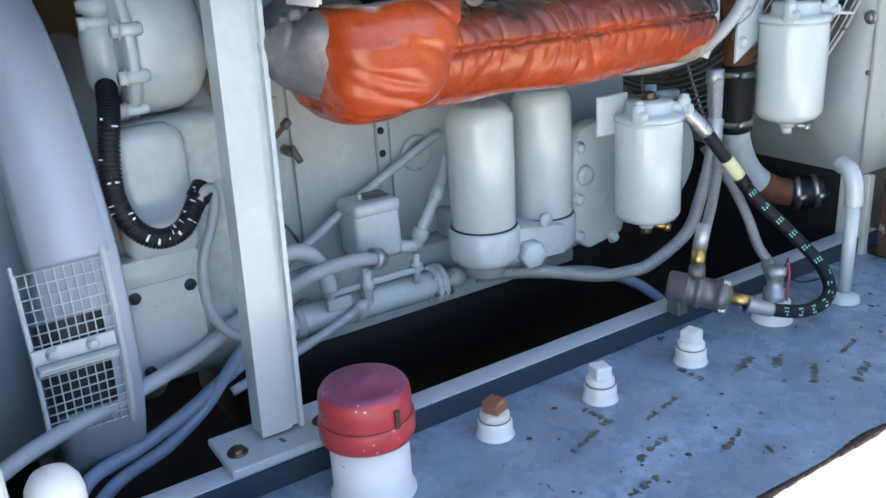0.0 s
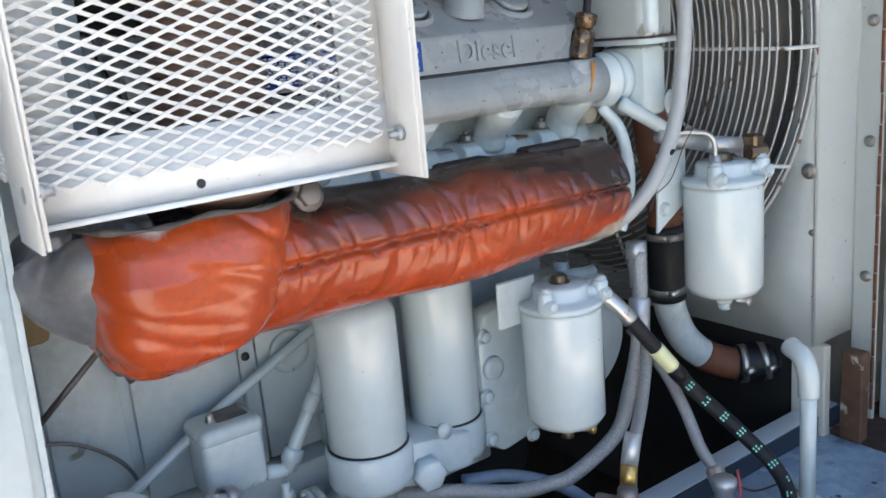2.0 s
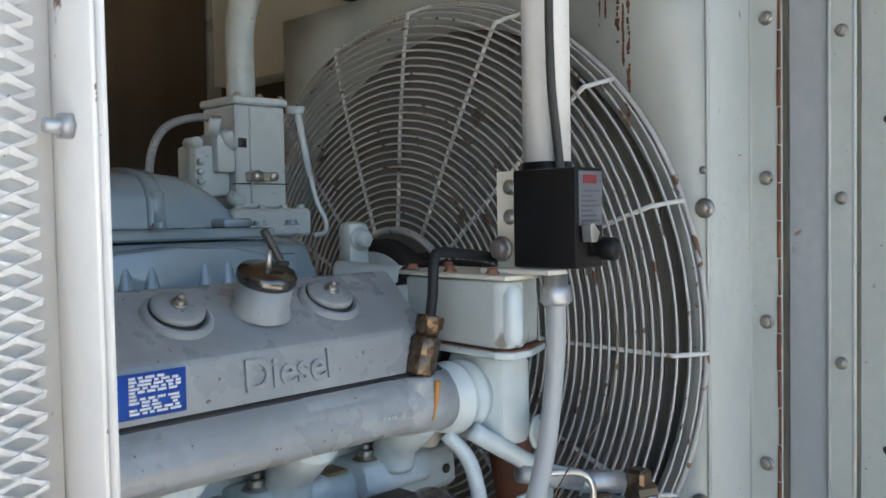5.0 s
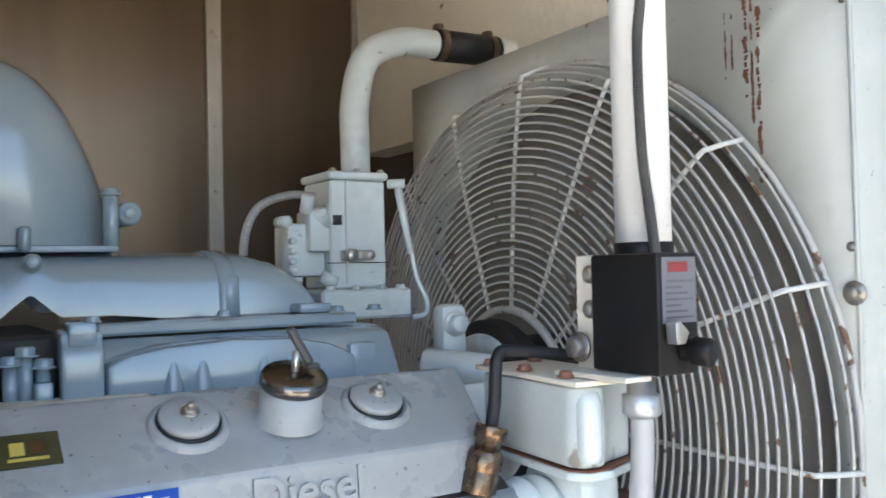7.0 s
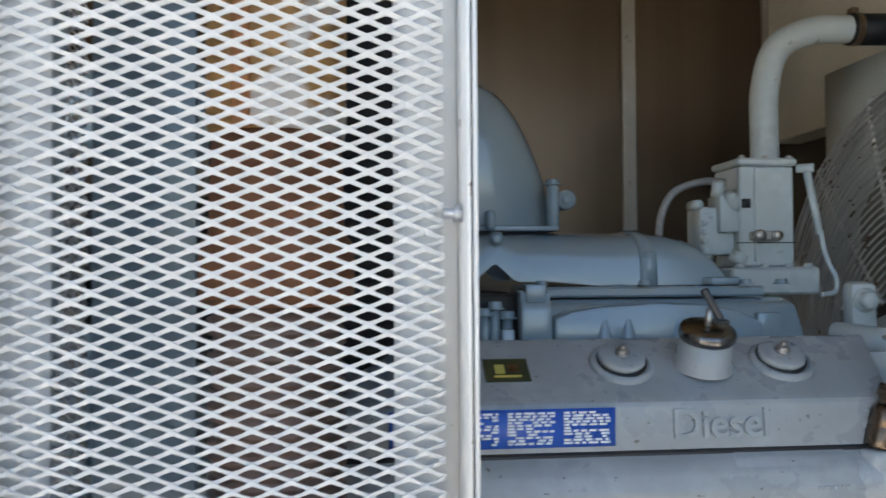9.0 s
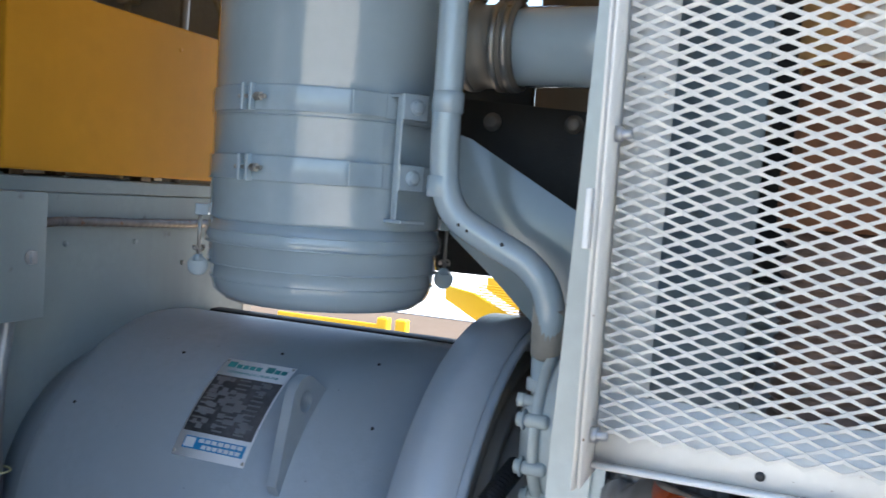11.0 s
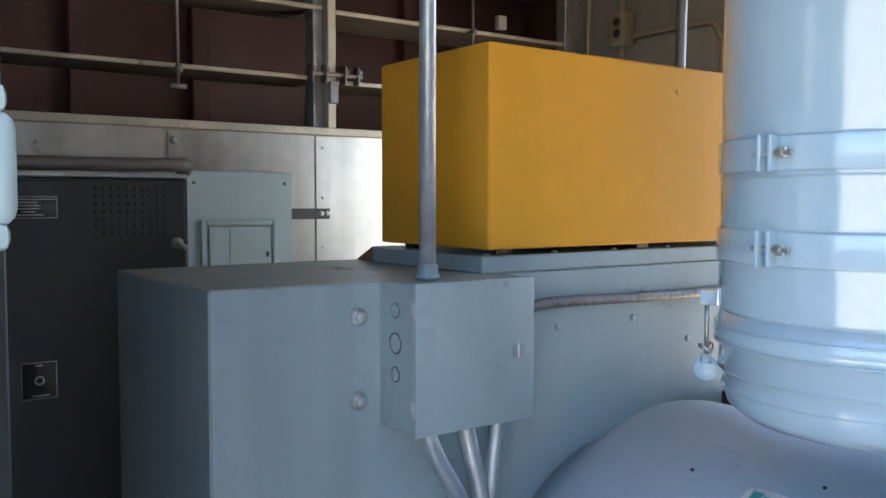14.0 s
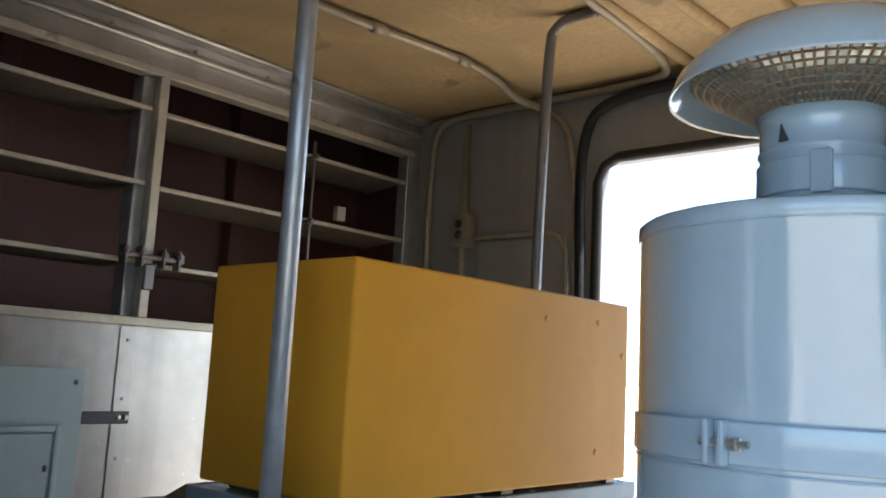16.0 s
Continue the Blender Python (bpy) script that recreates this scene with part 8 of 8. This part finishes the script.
# ---- breather pipe and intake duct by the air cleaner ----
bp = thing("breather_pipe", "blue-grey painted bent pipe beside the air cleaner", "pipe")
part("pipe", tube(B(), spline([(0.268, 1.272, ZC - 0.01), (0.268, 1.272, 2.2), (0.269, 1.272, 1.95), (0.270, 1.271, 1.80), (0.272, 1.270, 1.70), (0.280, 1.270, 1.655), (0.300, 1.270, 1.627), (0.345, 1.270, 1.602), (0.390, 1.270, 1.580), (0.418, 1.270, 1.553), (0.427, 1.277, 1.520), (0.424, 1.288, 1.490), (0.420, 1.305, 1.45), (0.419, 1.315, 1.42)], 8), 0.0195, 22), CAN_PAINT, bp)
for z in (1.778, 1.668):
    part("sleeve", lathe(B(), [(0.0197, -0.014), (0.021, -0.013), (0.021, 0.013), (0.0197, 0.014)], (0.271 if z > 1.5 else 0.429, 1.2705, z), (0, 0, 1), 24), CAN_PAINT, bp)
noz = part("nozzle", lathe(B(), [(0.0, 1.296), (0.014, 1.297), (0.024, 1.304), (0.029, 1.318), (0.030, 1.375), (0.027, 1.392), (0.020, 1.400), (0.019, 1.408), (0.026, 1.410), (0.026, 1.424), (0.020, 1.426), (0.019, 1.450), (0, 1.450)], (0.419, 1.318, 0), (0, 0, 1), 28), ENGINE_CLEAN, bp)
part("sleeve", tube(B(), spline([(0.427, 1.278, 1.528), (0.424, 1.288, 1.495), (0.421, 1.302, 1.462)], 6), 0.0215, 22), material("tan_rubber_sleeve", (0.30, 0.29, 0.26), 0.5, vary=0.15, bump=0.1), bp, "tan rubber sleeve")
part("stud", rod(rod(B(), (0.392, 1.300, 1.397), (0.440, 1.300, 1.397), 0.0075, 14, round_end=0.002), (0.388, 1.300, 1.397), (0.398, 1.300, 1.397), 0.010, 6), ENGINE_CLEAN, noz)
part("elbow_foot", box(B(), 0.424, 0.450, 1.300, 1.345, 1.310, 1.392, 0.010, seg=3), ENGINE_CLEAN, noz)
for x, z in ((0.305, 1.617), (0.317, 1.610), (0.365, 1.596)):
    part("paint_chip", lathe(B(), [(0.003, 0), (0.002, 0.0006), (0, 0.0007)], (x, 1.2512, z + 0.004), (0, -1, 0), 8), PRINT_BLACK, bp)
du = thing("intake_duct", "glossy grey intake duct with rubber sleeve and bands", "duct")
part("duct", lathe(B(), [(0, 0.10), (0.060, 0.10), (0.060, 0.80), (0, 0.80)], (0, 1.48, 1.888), (1, 0, 0), 40), CAN_PAINT, du)
part("sleeve", lathe(B(), [(0.061, 0.215), (0.067, 0.215), (0.067, 0.235), (0.063, 0.238), (0.063, 0.262), (0.067, 0.265), (0.067, 0.30), (0.061, 0.302)], (0, 1.48, 1.888), (1, 0, 0), 40), material("grey_brown_rubber", (0.22, 0.20, 0.17), 0.4, vary=0.1), du, "grey-brown rubber sleeve")
for x in (0.225, 0.272, 0.29):
    bm = lathe(B(), [(0.067, -0.005), (0.0685, -0.005), (0.0685, 0.005), (0.067, 0.005)], (x, 1.48, 1.888), (1, 0, 0), 40)
    rod(bm, (x - 0.006, 1.462, 1.958), (x + 0.006, 1.495, 1.962), 0.005, 8)
    part("band", bm, STEEL, du)
sup = thing("turbo_support", "grey steel gusset plate bolted to a dark bracket", "bracket")
part("gusset", prism(B(), [(0.215, 1.752), (0.24, 1.745), (0.60, 1.54), (0.60, 1.40), (0.44, 1.40), (0.30, 1.53), (0.215, 1.60)], "y", 1.448, 1.453, 0.001), BLUE_GREY, sup)
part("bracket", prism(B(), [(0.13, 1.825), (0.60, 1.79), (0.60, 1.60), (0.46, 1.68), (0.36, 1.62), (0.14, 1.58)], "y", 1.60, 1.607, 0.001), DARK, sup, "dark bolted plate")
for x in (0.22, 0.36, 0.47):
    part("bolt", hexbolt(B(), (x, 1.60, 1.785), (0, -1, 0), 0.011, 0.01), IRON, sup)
# plain dark sheets that close the view behind the bracket
part("dark_shroud", box(B(), 0.02, 0.62, 1.74, 1.76, 1.512, 1.80, 0.004), DARK, sup, "plain dark sheet behind the bracket")

part("dark_shroud", box(B(), 0.02, 0.240, 1.762, 1.775, 1.79, 1.88, 0.004), DARK, sup, "plain dark sheet behind the bracket")

# ---- end wall: control cabinet, breaker panel, conduits ----
cc = thing("control_cabinet", "black steel control cabinet with a perforated door", "control cabinet")
part("body", box(B(), XL + 0.002, -1.352, 0.62, 1.098, 0.60, 1.770, 0.003), BLACK_CAB, cc)
cdoor = part("door", box(B(), -1.3515, -1.344, 0.625, 1.094, 0.62, 1.764, 0.003), BLACK_CAB, cc)
part("top_rail", box(B(), XL + 0.002, -1.35, 0.62, 1.102, 1.771, 1.781, 0.002), GALV, cc)
bm = B()
for i in range(10):
    for j in range(7):
        lathe(bm, [(0, 0), (0.0042, 0), (0.0042, 0.0006), (0, 0.0006)], (-1.344, 0.908 + i * 0.0158, 1.748 - j * 0.0155), (1, 0, 0), 8)
tagged(part("vent_hole", bm, PRINT_BLACK, cdoor, "punched vent holes"), kind="stuff")
bm = rod(B(), (-1.344, 1.072, 1.632), (-1.33, 1.072, 1.632), 0.012, 14)
rod(bm, (-1.332, 1.070, 1.632), (-1.318, 1.085, 1.622), 0.006, 8)
part("door_lock", bm, STEEL, cdoor)
for y0, y1, z0, z1 in ((0.740, 0.834, 1.688, 1.732), (0.760, 0.826, 1.328, 1.402)):
    lb = part("label", box(B(), -1.3442, -1.3434, y0, y1, z0, z1, 0), PRINT_DULL, cdoor, "black label with thin white border and print")
    part("label_field", box(B(), -1.3433, -1.3428, y0 + 0.0018, y1 - 0.0018, z0 + 0.0018, z1 - 0.0018, 0), PRINT_BLACK, lb)
    bm = B()
    if z1 > 1.5:
        for k, (f0, f1) in enumerate(((0.05, 0.95), (0.22, 0.62), (0.25, 0.66), (0.22, 0.64), (0.30, 0.55), (0.20, 0.72))):
            zz = z1 - 0.0075 - 0.0062 * k
            box(bm, -1.3427, -1.3424, y0 + (y1 - y0) * f0, y0 + (y1 - y0) * f1, zz, zz + 0.0026, 0)
    else:
        lathe(bm, [(0.006, 0), (0.010, 0), (0.010, 0.0003), (0.006, 0.0003)], (-1.3427, 0.5 * (y0 + y1), 0.5 * (z0 + z1)), (1, 0, 0), 12)
        box(bm, -1.3427, -1.3424, y0 + 0.018, y1 - 0.014, z0 + 0.005, z0 + 0.0085, 0)
        box(bm, -1.3427, -1.3424, y0 + 0.026, y1 - 0.026, z1 - 0.008, z1 - 0.005, 0)
    part("label_print", bm, PRINT_DULL, lb)
pn = thing("breaker_panel", "pale grey breaker panel with a framed door", "breaker panel")
part("body", box(B(), XL + 0.002, -1.490, 1.150, 1.413, 1.20, 1.790, 0.003), PANEL_GREY, pn)
part("cover", box(B(), -1.489, -1.486, 1.147, 1.416, 1.197, 1.793, 0.001), PANEL_GREY, pn)
part("door_frame", prism(prism(prism(B(), [(1.178, 1.30), (1.190, 1.30), (1.190, 1.676), (1.178, 1.676)], "x", -1.4855, -1.476, 0.002), [(1.360, 1.30), (1.372, 1.30), (1.372, 1.676), (1.360, 1.676)], "x", -1.4855, -1.476, 0.002), [(1.190, 1.664), (1.360, 1.664), (1.360, 1.676), (1.190, 1.676)], "x", -1.4855, -1.4765, 0.002), PANEL_GREY, pn)
pd_ = part("door", box(B(), -1.4855, -1.474, 1.196, 1.352, 1.30, 1.660, 0.002), PANEL_GREY, pn)
part("latch", box(B(), -1.4735, -1.471, 1.340, 1.347, 1.585, 1.598, 0.001), PRINT_BLACK, pd_)
part("door_crease", box(B(), -1.4738, -1.4735, 1.245, 1.247, 1.31, 1.655, 0), CABINET, pd_)
for y, z in ((1.397, 1.765), (1.165, 1.765)):
    part("screw", lathe(B(), [(0, 0), (0.005, 0), (0.004, 0.002), (0, 0.002)], (-1.486, y, z), (1, 0, 0), 12), IRON, pn)
bm = box(B(), XL + 0.001, XL + 0.006, 1.414, 1.545, 1.675, 1.702, 0.001)
sb = solo("strap_bracket", bm, BLACK_CAB, "black steel strap bracket on the sheet metal wall", "bracket")
for y in (1.520, 1.536):
    part("bolt", hexbolt(B(), (XL + 0.006, y, 1.689), (1, 0, 0), 0.005, 0.004), STEEL, sb)
tb = thing("wall_bracket", "pale metal tab with a conduit elbow above the cabinet", "bracket")
part("tab", box(B(), XL + 0.001, XL + 0.005, 1.118, 1.145, 1.80, 1.885, 0.001), SHEET, tb)
part("bolt", hexbolt(B(), (XL + 0.005, 1.131, 1.865), (1, 0, 0), 0.006, 0.005), STEEL, tb)
part("elbow", tube(B(), spline([(-1.40, 0.70, 1.80), (-1.40, 0.95, 1.80), (-1.40, 1.08, 1.802), (-1.405, 1.115, 1.802), (-1.43, 1.125, 1.795), (-1.45, 1.125, 1.785)], 8), 0.015, 14), IRON, tb)
# conduits under the ceiling and on the far wall
def conduit(label, pts, r=0.011, mat=None):
    t = thing("ceiling_conduit", label, "conduit", "ceiling conduits")
    part("pipe", tube(B(), spline(pts, 8), r, 12), mat or GALV, t)
    return t


DULL = material("dusty_conduit", (0.34, 0.29, 0.21), 0.5, metal=0.5, vary=0.2)
c1 = conduit("dusty conduit across the ceiling with couplings", [(-1.10, 1.20, 2.583), (-1.08, 1.63, 2.583), (-1.065, 1.80, 2.583), (-1.035, 2.06, 2.583), (-1.04, 2.20, 2.575), (-1.055, 2.30, 2.562), (-1.05, 2.40, 2.56), (-1.02, 2.425, 2.545), (-0.975, 2.43, 2.50), (-0.955, 2.43, 2.42), (-0.94, 2.43, 2.30), (-0.936, 2.43, 2.10), (-0.935, 2.43, 1.7)], 0.010, DULL)
for p in ((-1.066, 1.80, 2.583), (-1.035, 2.06, 2.583)):
    part("coupling", rod(B(), Vector(p) - Vector((0, 0.02, 0)), Vector(p) + Vector((0, 0.02, 0)), 0.014, 12), DULL, c1)
conduit("dusty conduit bending down the far wall", [(-0.598, 1.90, 2.583), (-0.612, 2.16, 2.583), (-0.64, 2.34, 2.583), (-0.70, 2.42, 2.583), (-0.85, 2.43, 2.583), (-1.05, 2.43, 2.585), (-1.28, 2.43, 2.588), (-1.40, 2.43, 2.58), (-1.445, 2.43, 2.54), (-1.460, 2.43, 2.44), (-1.464, 2.43, 2.16), (-1.464, 2.43, 1.7)], 0.011, DULL)
conduit("dark loom bending beside the open doorway", [(-0.60, 2.42, 2.56), (-0.75, 2.42, 2.555), (-0.86, 2.42, 2.53), (-0.905, 2.42, 2.46), (-0.918, 2.42, 2.31), (-0.912, 2.42, 2.07), (-0.91, 2.42, 1.6)], 0.014, BLACK)
conduit("dark steel conduit rising behind the yellow box", [(-0.752, 2.0, 1.64), (-0.751, 2.0, 2.02), (-0.742, 2.0, 2.39), (-0.734, 2.0, 2.54), (-0.722, 2.0, 2.57), (-0.69, 2.0, 2.586), (-0.62, 2.0, 2.588)], 0.0115, IRON)
for x0, y0_, x1, y1_ in ((-0.591, 1.90, -0.601, 2.44), (-0.494, 1.90, -0.455, 2.44), (-0.33, 1.9, -0.30, 2.44)):
    bm = tube(B(), [(x0, y0_ - 0.8, 2.596), (x1, y1_, 2.596)], 0.016, 8)
    solo("trim_ceiling", bm, CEIL, "tan ribs pressed in the ceiling sheet", "trim", "ceiling ribs", kind="structure")
ou = thing("outlet_box", "dull steel outlet box on a conduit", "outlet box")
part("box", box(B(), -1.345, -1.285, 2.40, 2.448, 2.19, 2.285, 0.004, seg=2), DULL, ou)
for z in (2.222, 2.255):
    part("socket", lathe(B(), [(0, 0), (0.013, 0), (0.013, 0.002), (0, 0.002)], (-1.315, 2.40, z), (0, -1, 0), 16), PRINT_BLACK, ou)
part("conduit", rod(B(), (-1.325, 2.432, 1.6), (-1.325, 2.432, 2.56), 0.012, 12), DULL, ou)
dp = thing("door_panel", "dark pressed metal panel with a rounded frame", "panel")
part("panel", box(B(), -1.27, -0.975, 2.438, 2.449, 1.5, 2.205, 0.004), DOOR_GREY, dp)
part("frame", tube(B(), spline([(-1.285, 2.435, 2.215), (-1.20, 2.435, 2.217), (-1.05, 2.435, 2.215), (-1.0, 2.435, 2.205), (-0.975, 2.435, 2.17), (-0.966, 2.435, 2.10), (-0.966, 2.435, 1.6)], 8), 0.008, 10), DULL, dp)
tr = B()
tube(tr, [(DX0 - 0.01, 2.445, FLOOR), (DX0 - 0.01, 2.445, DZ1 - 0.05), (DX0 + 0.01, 2.445, DZ1 - 0.01), (DX0 + 0.05, 2.445, DZ1 + 0.01), (DX1, 2.445, DZ1 + 0.01)], 0.014, 10)
solo("trim_door", tr, DARK, "dark rubber edge round the doorway", "trim", kind="structure")
